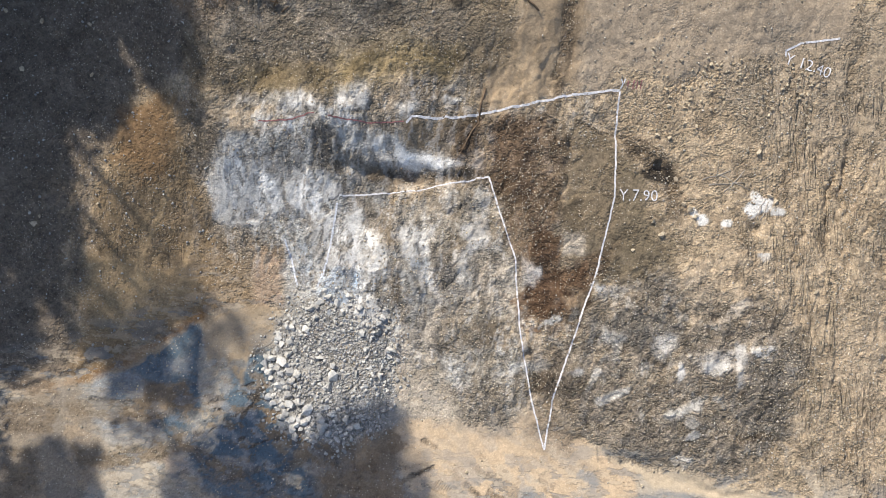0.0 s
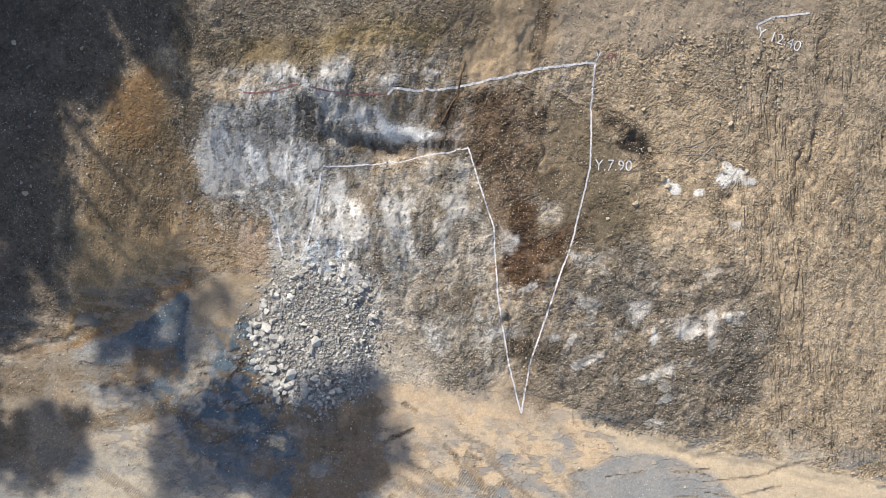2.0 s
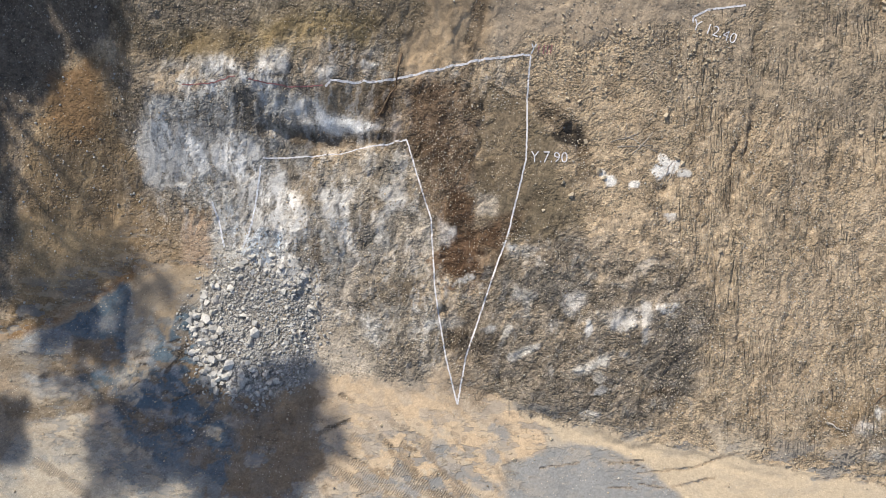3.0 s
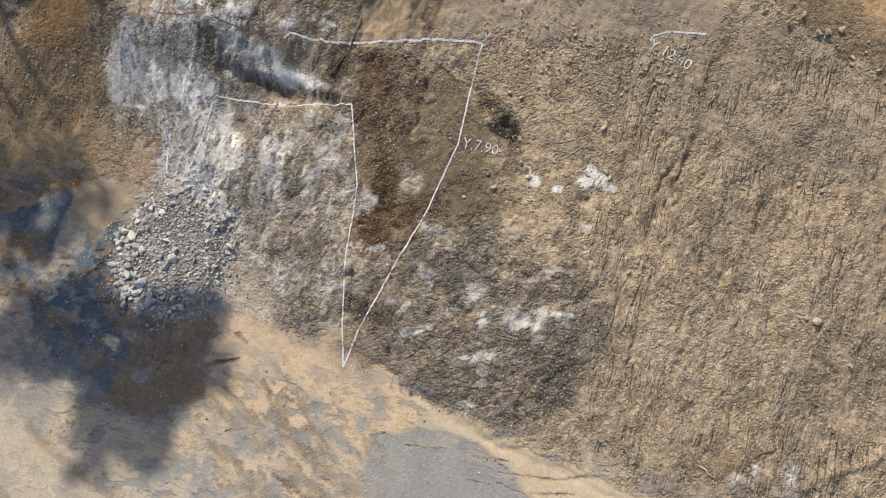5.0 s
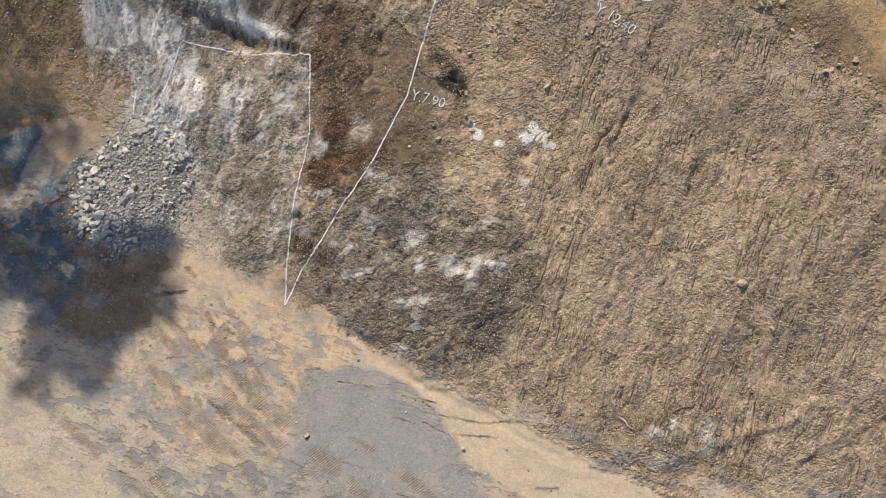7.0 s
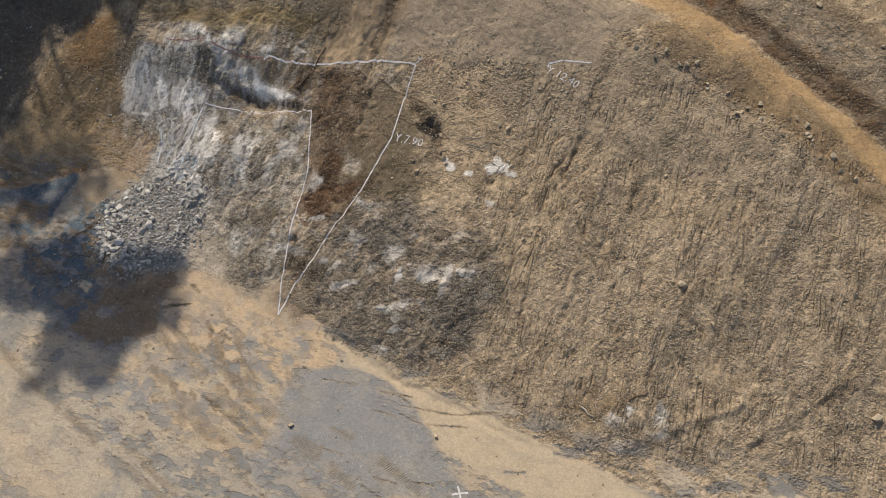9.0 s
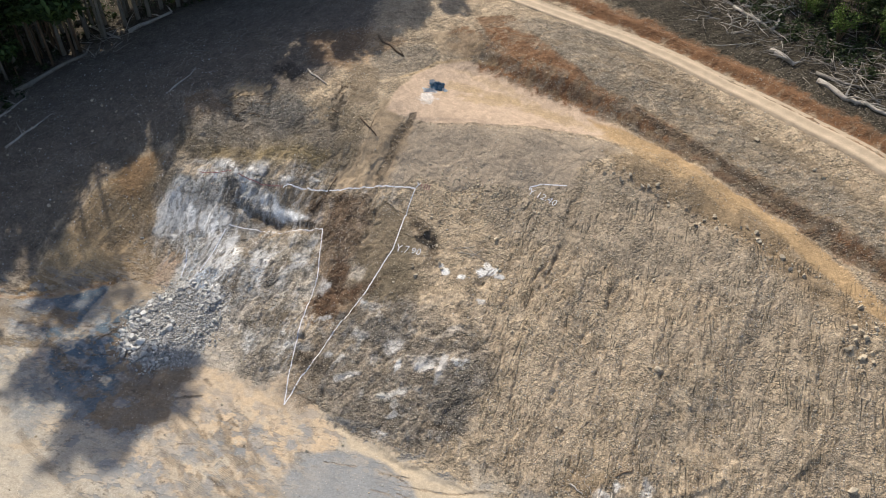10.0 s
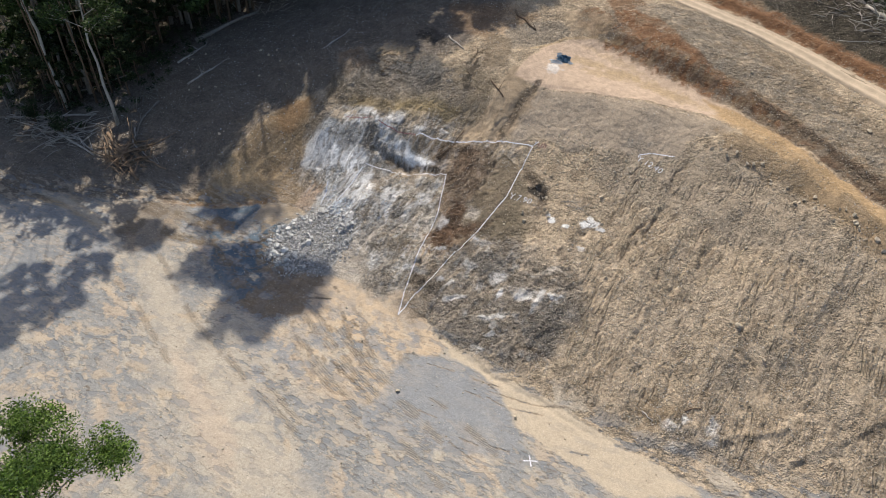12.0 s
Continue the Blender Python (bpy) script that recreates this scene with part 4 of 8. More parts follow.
area([(-31.5, 11.2), (-26.1, 14.6), (-22.4, 15.9), (-20.4, 15.9), (-24.1, 13.7), (-28.3, 11.8), (-30.9, 10.1)], RUST_OCHRE, 0.8, 0.25)
area([(-31.9, 10.1), (-30.5, 10.5), (-28.0, 11.2), (-27.5, 10.5), (-29.8, 9.3)], SANDY, 0.85, 0.2)
area([(-26.7, 11.2), (-26.0, 12.6), (-23.9, 13.2), (-24.4, 12.1)], SANDY, 0.85, 0.2)
area([(-25.5, 9.7), (-21.6, 8.8), (-20.7, 7.6), (-24.5, 5.9), (-28.4, 6.4), (-25.7, 7.8)], WET_AND_SHADE_BROWN, 0.8, 0.25)
area([(-31.6, 8.4), (-25.7, 7.6), (-25.6, 6.7), (-27.9, 6.3), (-31.3, 6.8)], SEAM_TAN, 0.7, 0.3)
area([(-30.4, 4.2), (-22.5, 4.4), (-21.0, 3.7), (-26.8, 2.2), (-29.6, 2.7)], SEAM_TAN, 0.85, 0.25)
area([(-24.9, 5.1), (-20.1, 4.2), (-20.0, 3.5), (-23.3, 3.8)], WET_AND_SHADE_BROWN, 0.7, 0.2)
# dark mud in the corner, with the wood's shade painted in
area([(-37.4, 8.4), (-32.3, 7.5), (-32.4, 5.4), (-36.6, 5.4)], DARK, 0.75, 0.4)
area([(-36.4, 4.3), (-33.0, 3.8), (-32.7, 0.3), (-35.5, 0.3)], DARK, 0.75, 0.4)
area([(-20.8, 10.5), (-19.2, 10.8), (-18.6, 8.3), (-19.5, 7.8), (-20.6, 8.8)], DUST, 0.75, 0.15)
area([(-21.1, 6.4), (-19.5, 6.9), (-18.6, 5.3), (-18.9, 4.0), (-20.1, 4.6)], DUST, 0.75, 0.2)
blob(-18.1, 6.1, 0.67, 0.45, -26, DUST, 0.75, 0.35)
area([(-29.7, 5.8), (-27.6, 4.5), (-26.5, 3.8), (-28.0, 4.0)], DUST, 0.8, 0.15)
area([(-32.3, 7.5), (-29.8, 6.7), (-30.2, 6.1), (-31.9, 6.3)], DUST, 0.6, 0.2)
area([(-30.0, 10.3), (-25.7, 10.5), (-25.3, 8.3), (-29.6, 8.1)], BLUE_DUST, 0.7, 0.35)
area([(-23.8, 11.2), (-21.5, 11.7), (-21.5, 10.0), (-23.4, 10.0)], BLUE_DUST, 0.7, 0.3)
area([(-29.3, 6.5), (-24.5, 5.8), (-23.4, 4.2), (-27.1, 4.2)], BLUE_DUST, 0.7, 0.35)
area([(-16.9, 5.1), (-16.0, 5.1), (-15.8, 2.4), (-16.5, 2.6)], BLUE_DUST, 0.6, 0.3)
area([(-29.1, 2.5), (-22.2, 2.2), (-20.1, 0.7), (-26.4, 0.2)], DUST, 0.55, 0.5)
area([(-22.8, 3.3), (-21.0, 3.5), (-20.0, 1.5), (-22.1, 1.5)], PALE_SAND, 0.6, 0.3)
area([(-18.6, 3.3), (-15.8, 3.0), (-16.1, 1.5), (-18.4, 1.7)], SEAM_TAN, 0.7, 0.25)
# more of the shade below the heap, laid on as brown
area([(-10.3, 4.1), (-5.7, 4.1), (-3.7, 0.1), (-10.1, 0.1), (-11.1, 1.9)], WET_AND_SHADE_BROWN, 0.55, 0.6)
area([(-6.6, 5.4), (-3.8, 5.7), (-3.8, 1.9), (-5.6, 1.5)], WET_AND_SHADE_BROWN, 0.8, 0.3)
band([(-2.6, 1.7), (-0.8, 2.4)], 0.35, DARK, 0.75)
band([(-27.4, 6.1), (-24.1, 6.5)], 0.3, DARK, 0.6)
band([(-29.6, 8.1), (-26.0, 7.8)], 0.22, DARK, 0.7)
band([(-8.9, 3.7), (-8.2, 1.5), (-8.3, 0.2)], 0.3, DARK, 0.35)
band([(-7.5, 3.7), (-6.8, 1.5), (-6.9, 0.2)], 0.3, DARK, 0.35)
band([(-6.0, 3.7), (-5.3, 1.5), (-5.5, 0.2)], 0.3, DARK, 0.35)
area([(-54.6, -3.8), (-53.8, -0.7), (-46.1, 0.0), (-35.6, -1.3), (-30.2, -5.3), (-28.4, -10.5), (-31.4, -16.5), (-33.4, -19.7)], FLOOR_BLUE, 0.75, 0.6)
area([(-60.7, 0.9), (-54.9, 2.3), (-47.4, 3.2), (-38.7, 1.1), (-34.4, -1.4), (-38.1, -0.5), (-45.7, 0.7), (-53.9, 0.4), (-58.8, -0.6)], SANDY, 0.75, 0.25)
# shadow of the hillside wood across the floor, put in as brown
area([(-42.2, 5.9), (-31.5, 9.9), (-27.1, 3.0), (-29.9, -2.6), (-36.2, -0.2)], WET_AND_SHADE_BROWN, 0.6, 0.6)
area([(-29.2, -2.2), (-23.4, -1.9), (-14.7, -8.1), (-1.2, -13.8), (7.0, -18.5), (11.6, -21.9), (3.8, -25.8), (-4.6, -19.8), (-16.3, -13.0)], DUST, 0.7, 0.8)
area([(-12.6, -13.2), (-9.0, -13.3), (1.7, -18.2), (4.9, -23.8), (-0.1, -22.2)], PALE_SAND, 0.35, 0.8)
blob(-23.4, -25.1, 1.84, 0.78, 12, SANDY_DUST, 0.6, 0.6)
blob(-17.5, -19.5, 1.84, 0.64, 12, SANDY_DUST, 0.6, 0.6)
blob(-14.1, -16.8, 1.51, 0.72, 7, SANDY_DUST, 0.6, 0.6)
blob(-17.1, -24.4, 1.63, 0.64, 10, SANDY_DUST, 0.6, 0.6)
blob(-10.6, -21.1, 1.73, 0.58, 10, SANDY_DUST, 0.6, 0.6)
blob(-14.1, -7.8, 1.73, 0.72, 10, SANDY_DUST, 0.6, 0.6)
blob(-13.0, -5.0, 1.63, 0.81, 10, SANDY_DUST, 0.6, 0.6)
blob(-7.9, -18.1, 1.53, 0.58, 11, SANDY_DUST, 0.6, 0.6)
blob(-17.3, -27.8, 1.75, 0.57, 13, SANDY_DUST, 0.6, 0.6)
blob(-7.8, -26.0, 1.73, 0.58, 10, SANDY_DUST, 0.6, 0.6)
blob(-8.3, -30.5, 1.75, 0.50, 13, SANDY_DUST, 0.6, 0.6)
blob(-1.8, -25.2, 1.33, 0.50, 12, SANDY_DUST, 0.6, 0.6)
blob(-19.4, -10.4, 1.41, 0.72, 8, SANDY_DUST, 0.6, 0.6)
blob(-22.1, -14.5, 1.53, 0.64, 11, SANDY_DUST, 0.6, 0.6)
blob(-16.2, -21.4, 2.02, 0.72, 8, FLOOR_GREY, 0.7, 0.6)
blob(-24.6, -21.2, 1.75, 0.64, 13, FLOOR_GREY, 0.7, 0.6)
blob(-11.7, -18.4, 1.84, 0.58, 12, FLOOR_GREY, 0.7, 0.6)
blob(-12.0, -25.1, 1.94, 0.58, 11, FLOOR_GREY, 0.7, 0.6)
blob(-4.2, -21.9, 1.63, 0.58, 10, FLOOR_GREY, 0.7, 0.6)
blob(-12.8, -29.3, 1.75, 0.50, 13, FLOOR_GREY, 0.7, 0.6)
blob(-1.9, -28.0, 1.65, 0.45, 14, FLOOR_GREY, 0.7, 0.6)
blob(-14.2, -32.2, 1.55, 0.42, 14, FLOOR_GREY, 0.7, 0.6)
blob(2.5, -24.3, 1.33, 0.50, 12, FLOOR_GREY, 0.7, 0.6)
blob(1.8, -16.6, 1.24, 0.54, 14, FLOOR_GREY, 0.7, 0.6)
blob(12.7, -19.9, 1.75, 0.58, 13, FLOOR_GREY, 0.7, 0.6)
blob(2.0, -13.0, 1.10, 0.67, 5, FLOOR_GREY, 0.7, 0.6)
blob(17.0, -16.3, 1.63, 0.63, 10, FLOOR_GREY, 0.7, 0.6)
blob(-23.1, -0.4, 2.8, 1.3, -4, DUST, 0.65, 0.5)
blob(-23.6, -2.6, 2.8, 1.3, -3, DUST, 0.65, 0.5)
blob(-22.1, 1.4, 1.9, 0.7, -2, DUST, 0.65, 0.5)
blob(-20.3, -3.1, 1.9, 0.9, -3, DUST, 0.65, 0.5)
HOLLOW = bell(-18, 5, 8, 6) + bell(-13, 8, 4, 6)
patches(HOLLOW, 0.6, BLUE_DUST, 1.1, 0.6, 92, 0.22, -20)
patches(HOLLOW, 0.6, WET_AND_SHADE_BROWN, 1.3, 0.5, 93, 0.28, -20)
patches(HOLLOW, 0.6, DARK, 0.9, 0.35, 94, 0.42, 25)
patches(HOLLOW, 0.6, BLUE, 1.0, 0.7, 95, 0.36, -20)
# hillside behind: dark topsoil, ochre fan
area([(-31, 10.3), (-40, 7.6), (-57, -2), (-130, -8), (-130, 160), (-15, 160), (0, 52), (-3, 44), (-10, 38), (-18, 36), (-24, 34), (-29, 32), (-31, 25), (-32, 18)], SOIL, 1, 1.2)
area([(-31.9, 9.8), (-30.7, 15.6), (-29.8, 22.4), (-27.2, 31.1), (-24.5, 32.2), (-20.2, 31.7), (-19.6, 28.1), (-20.2, 24.7), (-17.8, 19.0), (-16.7, 17.0), (-20.6, 15.4), (-25.3, 12.6), (-29.0, 10.3)], OCHRE, 0.95, 0.8)
area([(-31.4, 37.2), (-20.6, 35.8), (-21.4, 33.6), (-26.0, 32.1), (-28.5, 27.9), (-29.6, 23.3), (-30.6, 17.1), (-32.0, 17.0)], SOIL, 0.9, 0.6)
FAN = bell(-26.5, 20, 7, 8)
mottle(FAN, 0.35, SANDY, 0.4, 5.0, 76, 0.2, 0.4, -25)
mottle(FAN, 0.6, BROWN, 0.35, 5.0, 77, 0.25, 0.45, -25)
band([(-25.6, 26.6), (-27.4, 21.3), (-29.7, 15.0)], 0.28, BROWN, 0.6)
band([(-23.6, 25.7), (-25.9, 20.2), (-27.7, 14.1)], 0.28, SANDY, 0.6)
band([(-22.4, 24.2), (-24.3, 18.9), (-26.1, 15.1)], 0.28, BROWN, 0.6)
band([(-22.1, 22.0), (-23.0, 18.1), (-24.2, 15.6)], 0.28, SANDY, 0.6)
band([(-26.5, 28.4), (-28.3, 23.7), (-30.5, 19.0)], 0.28, BROWN, 0.6)
band([(-28.3, 19.1), (-25.7, 17.9), (-21.5, 17.2)], 0.28, SANDY, 0.6)
band([(-28.8, 16.8), (-26.1, 16.5), (-20.9, 16.2)], 0.28, BROWN, 0.6)
area([(-27.2, 31.1), (-24.5, 32.0), (-21.9, 31.1), (-23.1, 27.8), (-25.1, 25.9), (-27.2, 27.4)], RUST_OCHRE, 0.6, 1)
area([(-30.5, 20.2), (-26.4, 20.0), (-21.8, 18.5), (-22.6, 15.4), (-26.9, 13.8), (-30.2, 14.7)], SANDY, 0.5, 0.8)
area([(-33.2, 9.3), (-29.0, 10.6), (-24.9, 12.9), (-20.7, 16.0), (-20.6, 15.2), (-25.3, 12.1), (-29.4, 9.8)], RUST_OCHRE, 0.8, 0.4)
area([(-20.9, 20.1), (-16.6, 21.3), (-13.5, 19.8), (-13.5, 16.4), (-16.1, 16.0), (-20.2, 16.0)], BROWN, 0.7, 0.7)
band([(-53.5, 1.9), (-48.0, 2.4), (-41.1, 1.2), (-34.3, -1.1), (-27.4, -4.8)], 0.8, DUST, 0.85)
# quarried rock
area([(-19.9, 27.5), (-17.7, 30.7), (-14.9, 32.6), (-10.3, 31.5), (-6.5, 30.9), (-2.9, 28.2), (1.9, 26.3), (-0.0, 25.4), (-5.0, 25.5), (-4.0, 23.8), (1.9, 22.9), (3.4, 17.5), (1.0, 12.6), (-4.0, 10.6), (-10.0, 9.8), (-14.0, 15.9), (-13.4, 21.5), (-17.2, 20.5), (-20.0, 22.6)], GREY, 0.95, 0.6)
area([(-4.0, 23.8), (3.9, 25.0), (6.3, 18.4), (6.7, 11.0), (7.7, 6.6), (4.8, 5.2), (-3.0, 6.3), (-4.0, 10.6), (1.0, 12.6), (3.4, 17.5)], ROCK_TAN, 0.95, 0.8)
mottle(ROCK, 0.3, PALE, 0.7, 2.6, 64, 0.05, 0.5)
mottle(ROCK, 0.45, GREY_BROWN, 0.7, 2.4, 65, 0.2, 0.55)
mottle(ROCK, 0.3, OCHRE, 1.5, 2.2, 60, 0.3, 0.6)
area([(-13.0, 34.3), (-10.2, 32.0), (-3.6, 31.9), (1.0, 33.3), (2.5, 32.7), (1.7, 30.0), (-3.7, 28.5), (-10.1, 29.8)], GREY_BROWN, 0.8, 0.4)
band([(-1.9, 33.2), (-2.1, 31.9), (-1.9, 30.7)], 0.2, DARK, 0.55)
band([(-1.2, 33.2), (-1.4, 31.9), (-1.2, 30.7)], 0.2, DARK, 0.55)
band([(-0.7, 33.3), (-0.9, 31.9), (-0.7, 30.8)], 0.2, DARK, 0.55)
band([(-0.1, 33.4), (-0.3, 32.0), (-0.1, 30.8)], 0.2, DARK, 0.55)
band([(0.5, 33.5), (0.3, 32.0), (0.5, 30.8)], 0.2, DARK, 0.55)
area([(-17.4, 31.6), (-16.5, 32.6), (-15.4, 33.5), (-15.2, 31.9), (-16.3, 31.1)], FACE, 0.9, 0.25)
area([(-12.7, 31.4), (-11.1, 32.2), (-10.0, 30.2), (-12.0, 29.8)], FACE, 0.85, 0.25)
area([(-8.8, 31.8), (-5.9, 32.5), (-5.9, 30.6), (-8.2, 29.9)], FACE, 0.85, 0.25)
area([(-10.3, 30.3), (-6.5, 29.9), (-8.3, 28.5), (-10.0, 29.4)], FACE, 0.8, 0.25)
area([(-3.7, 30.5), (-1.7, 30.6), (-1.9, 29.9), (-3.3, 29.3)], FACE, 0.7, 0.25)
blob(1.0, 30.9, 0.70, 0.32, 0, FACE, 0.9, 0.35)
blob(0.8, 31.8, 0.55, 0.16, 0, FACE, 0.6, 0.35)
area([(-17.6, 30.8), (-14.9, 31.0), (-12.7, 29.6), (-15.5, 28.3), (-17.8, 29.1)], LIGHT_TAN, 0.8, 0.3)
blob(-14.8, 29.8, 0.70, 0.60, 0, FACE, 0.8, 0.35)
area([(-18.8, 28.5), (-15.9, 28.7), (-10.1, 29.6), (-11.0, 26.7), (-14.8, 27.0), (-18.0, 27.4)], PALE, 0.75, 0.35)
area([(-20.2, 27.5), (-18.0, 27.4), (-15.7, 26.8), (-13.3, 26.8), (-10.5, 26.2), (-8.5, 25.0), (-8.6, 21.2), (-10.7, 22.2), (-13.8, 23.3), (-18.0, 22.6), (-19.8, 23.6), (-20.6, 26.2)], FACE, 0.95, 0.35)
area([(-19.4, 26.7), (-16.3, 26.4), (-13.6, 25.3), (-10.5, 25.4), (-8.9, 23.0), (-11.8, 23.3), (-14.7, 24.2), (-19.0, 23.7)], FACE_PALE, 0.6, 0.5)
blob(-11.8, 29.2, 1.00, 0.51, 0, FACE_PALE, 0.6, 0.35)
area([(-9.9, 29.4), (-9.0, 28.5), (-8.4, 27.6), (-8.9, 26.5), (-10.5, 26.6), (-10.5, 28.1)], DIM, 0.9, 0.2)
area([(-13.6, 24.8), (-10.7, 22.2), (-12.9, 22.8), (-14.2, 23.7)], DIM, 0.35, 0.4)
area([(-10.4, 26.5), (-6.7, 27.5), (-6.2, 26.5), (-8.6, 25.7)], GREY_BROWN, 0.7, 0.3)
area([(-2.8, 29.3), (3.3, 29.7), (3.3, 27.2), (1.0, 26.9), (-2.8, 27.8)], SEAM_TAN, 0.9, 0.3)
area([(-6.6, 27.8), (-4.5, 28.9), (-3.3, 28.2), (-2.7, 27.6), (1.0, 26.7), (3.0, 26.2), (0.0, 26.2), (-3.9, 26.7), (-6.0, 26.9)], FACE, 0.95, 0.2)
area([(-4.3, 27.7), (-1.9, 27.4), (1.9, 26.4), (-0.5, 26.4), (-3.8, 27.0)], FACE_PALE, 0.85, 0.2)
# shadow under the white rim, painted on as two dark strips
area([(-6.7, 26.7), (-3.9, 26.4), (2.5, 25.9), (3.9, 26.0), (3.0, 25.1), (-2.9, 25.5), (-6.3, 25.7)], WET_AND_SHADE_BROWN, 0.85, 0.3)
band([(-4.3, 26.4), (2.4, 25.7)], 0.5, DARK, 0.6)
blob(-15.1, 32.6, 0.21, 0.61, -14, PIT, 0.8, 0.3)
blob(-14.8, 31.5, 0.22, 0.32, 26, PIT, 0.8, 0.3)
blob(-13.4, 30.4, 0.34, 0.15, -2, PIT, 0.8, 0.3)
blob(-17.8, 30.0, 0.19, 0.17, 0, PIT, 0.8, 0.3)
blob(-19.8, 30.4, 0.22, 0.32, -26, PIT, 0.8, 0.3)
blob(-21.5, 28.1, 0.51, 0.20, -11, PIT, 0.8, 0.3)
blob(-19.4, 30.7, 0.15, 0.34, 0, PIT, 0.8, 0.3)
blob(-15.2, 28.6, 0.19, 0.15, -3, PIT, 0.8, 0.3)
blob(-13.2, 28.0, 0.19, 0.15, 0, PIT, 0.8, 0.3)
blob(-20.3, 29.1, 0.30, 0.30, 0, PIT, 0.8, 0.3)
blob(-21.3, 27.0, 0.15, 0.24, -4, PIT, 0.8, 0.3)
blob(-20.6, 28.3, 0.23, 0.15, -12, PIT, 0.8, 0.3)
band([(-19.5, 27.5), (-17.1, 27.1), (-14.7, 27.3), (-13.2, 27.6)], 0.18, DIM, 0.6)
area([(-10.8, 22.6), (-6.8, 23.6), (-4.7, 20.9), (-4.1, 17.9), (-5.7, 16.3), (-4.2, 14.4), (-6.8, 13.1), (-8.6, 13.7), (-10.4, 18.7), (-11.6, 21.5)], FACE, 0.9, 0.4)
area([(-9.3, 22.2), (-6.3, 22.0), (-5.1, 18.4), (-6.3, 14.6), (-8.2, 14.7), (-8.8, 18.5)], FACE_PALE, 0.75, 0.4)
area([(-14.8, 22.9), (-11.3, 22.3), (-10.5, 16.7), (-12.6, 15.8), (-13.8, 19.5)], PALE, 0.8, 0.4)
area([(-10.3, 18.8), (-6.8, 18.4), (-6.7, 16.9), (-9.5, 15.7), (-10.9, 16.8)], BLUE_ROCK, 0.8, 0.3)
blob(-7.8, 18.0, 1.12, 0.51, -26, BLUE_TINT, 0.75, 0.35)
blob(-8.8, 15.9, 0.82, 0.45, 14, BLUE_TINT, 0.6, 0.35)
blob(-7.6, 14.0, 1.43, 0.41, -12, BLUE_ROCK, 0.75, 0.35)
blob(-11.9, 19.3, 0.81, 1.96, 7, BLUE_ROCK, 0.5, 0.6)
area([(-6.8, 23.6), (-3.8, 23.6), (-3.5, 19.8), (-5.1, 20.2), (-6.3, 22.0)], SEAM_TAN, 0.7, 0.4)
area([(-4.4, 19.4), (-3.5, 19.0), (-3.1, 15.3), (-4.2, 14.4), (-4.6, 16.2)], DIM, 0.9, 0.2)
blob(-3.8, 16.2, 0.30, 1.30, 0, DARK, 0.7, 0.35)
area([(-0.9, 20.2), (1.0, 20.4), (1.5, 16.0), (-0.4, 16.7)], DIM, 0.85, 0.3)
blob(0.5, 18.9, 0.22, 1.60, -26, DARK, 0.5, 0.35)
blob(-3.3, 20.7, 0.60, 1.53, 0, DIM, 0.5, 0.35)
area([(-3.6, 21.9), (-0.6, 21.8), (-1.0, 19.3), (-3.0, 19.3)], FACE, 0.85, 0.25)
area([(-3.2, 18.0), (-0.9, 17.4), (-1.4, 15.5), (-3.1, 15.9)], PALE, 0.8, 0.25)
area([(-2.6, 19.2), (-1.1, 19.2), (-0.8, 17.0), (-2.0, 17.0)], BLUE_ROCK, 0.5, 0.25)
area([(1.5, 21.6), (3.9, 22.4), (4.3, 19.9), (2.4, 19.1)], FACE, 0.75, 0.4)
area([(2.7, 24.6), (3.9, 24.7), (3.9, 21.9), (2.7, 22.4)], PALE, 0.6, 0.3)
area([(-3.9, 12.7), (-0.4, 14.4), (-0.8, 10.8), (-3.9, 9.9)], WARM_PALE, 0.9, 0.3)
area([(3.3, 18.3), (5.7, 18.7), (5.7, 15.1), (3.7, 14.1)], WARM_PALE, 0.85, 0.35)
area([(0.9, 15.2), (3.2, 14.2), (2.3, 12.0), (-0.5, 12.6)], GREY_TAN, 0.6, 0.4)
area([(2.8, 13.7), (5.7, 14.2), (5.8, 11.4), (2.9, 11.9)], SEAM_TAN, 0.8, 0.35)
area([(-0.6, 11.7), (2.4, 10.7), (2.6, 8.5), (0.4, 9.0)], PALE, 0.6, 0.4)
area([(-3.9, 9.9), (0.4, 9.9), (0.9, 6.1), (-3.8, 6.3)], WARM_PALE, 0.6, 0.5)
area([(-1.5, 7.3), (0.9, 7.4), (0.9, 6.3), (-1.5, 6.4)], WARM_PALE, 0.8, 0.2)
area([(0.9, 8.6), (5.8, 8.8), (5.7, 5.7), (2.3, 5.6)], GREY_BROWN, 0.7, 0.5)
band([(1.6, 8.5), (1.7, 6.1)], 0.16, DIM, 0.5)
band([(2.2, 8.5), (2.3, 6.1)], 0.16, DIM, 0.5)
band([(2.8, 8.5), (2.9, 6.0)], 0.16, DIM, 0.5)
band([(3.5, 8.5), (3.6, 6.0)], 0.16, DIM, 0.5)
band([(5.2, 8.4), (5.3, 6.0)], 0.16, DIM, 0.5)
area([(-17.0, 21.0), (-13.9, 20.8), (-13.7, 15.9), (-16.5, 16.4)], RED_SOIL, 0.75, 0.4)
band([(-17.2, 21.4), (-15.5, 20.9), (-13.7, 20.4)], 0.6, DARK, 0.6)
area([(-20.6, 23.2), (-16.9, 22.5), (-15.5, 20.9), (-17.1, 19.1), (-19.9, 19.7)], BROWN, 0.6, 0.5)
blob(-4.3, 21.8, 0.91, 1.90, 6, SEAM_TAN, 0.5, 0.6)
mottle(ROCK, 0.6, DIM, 0.35, 1.8, 67, 0.2, 0.4)
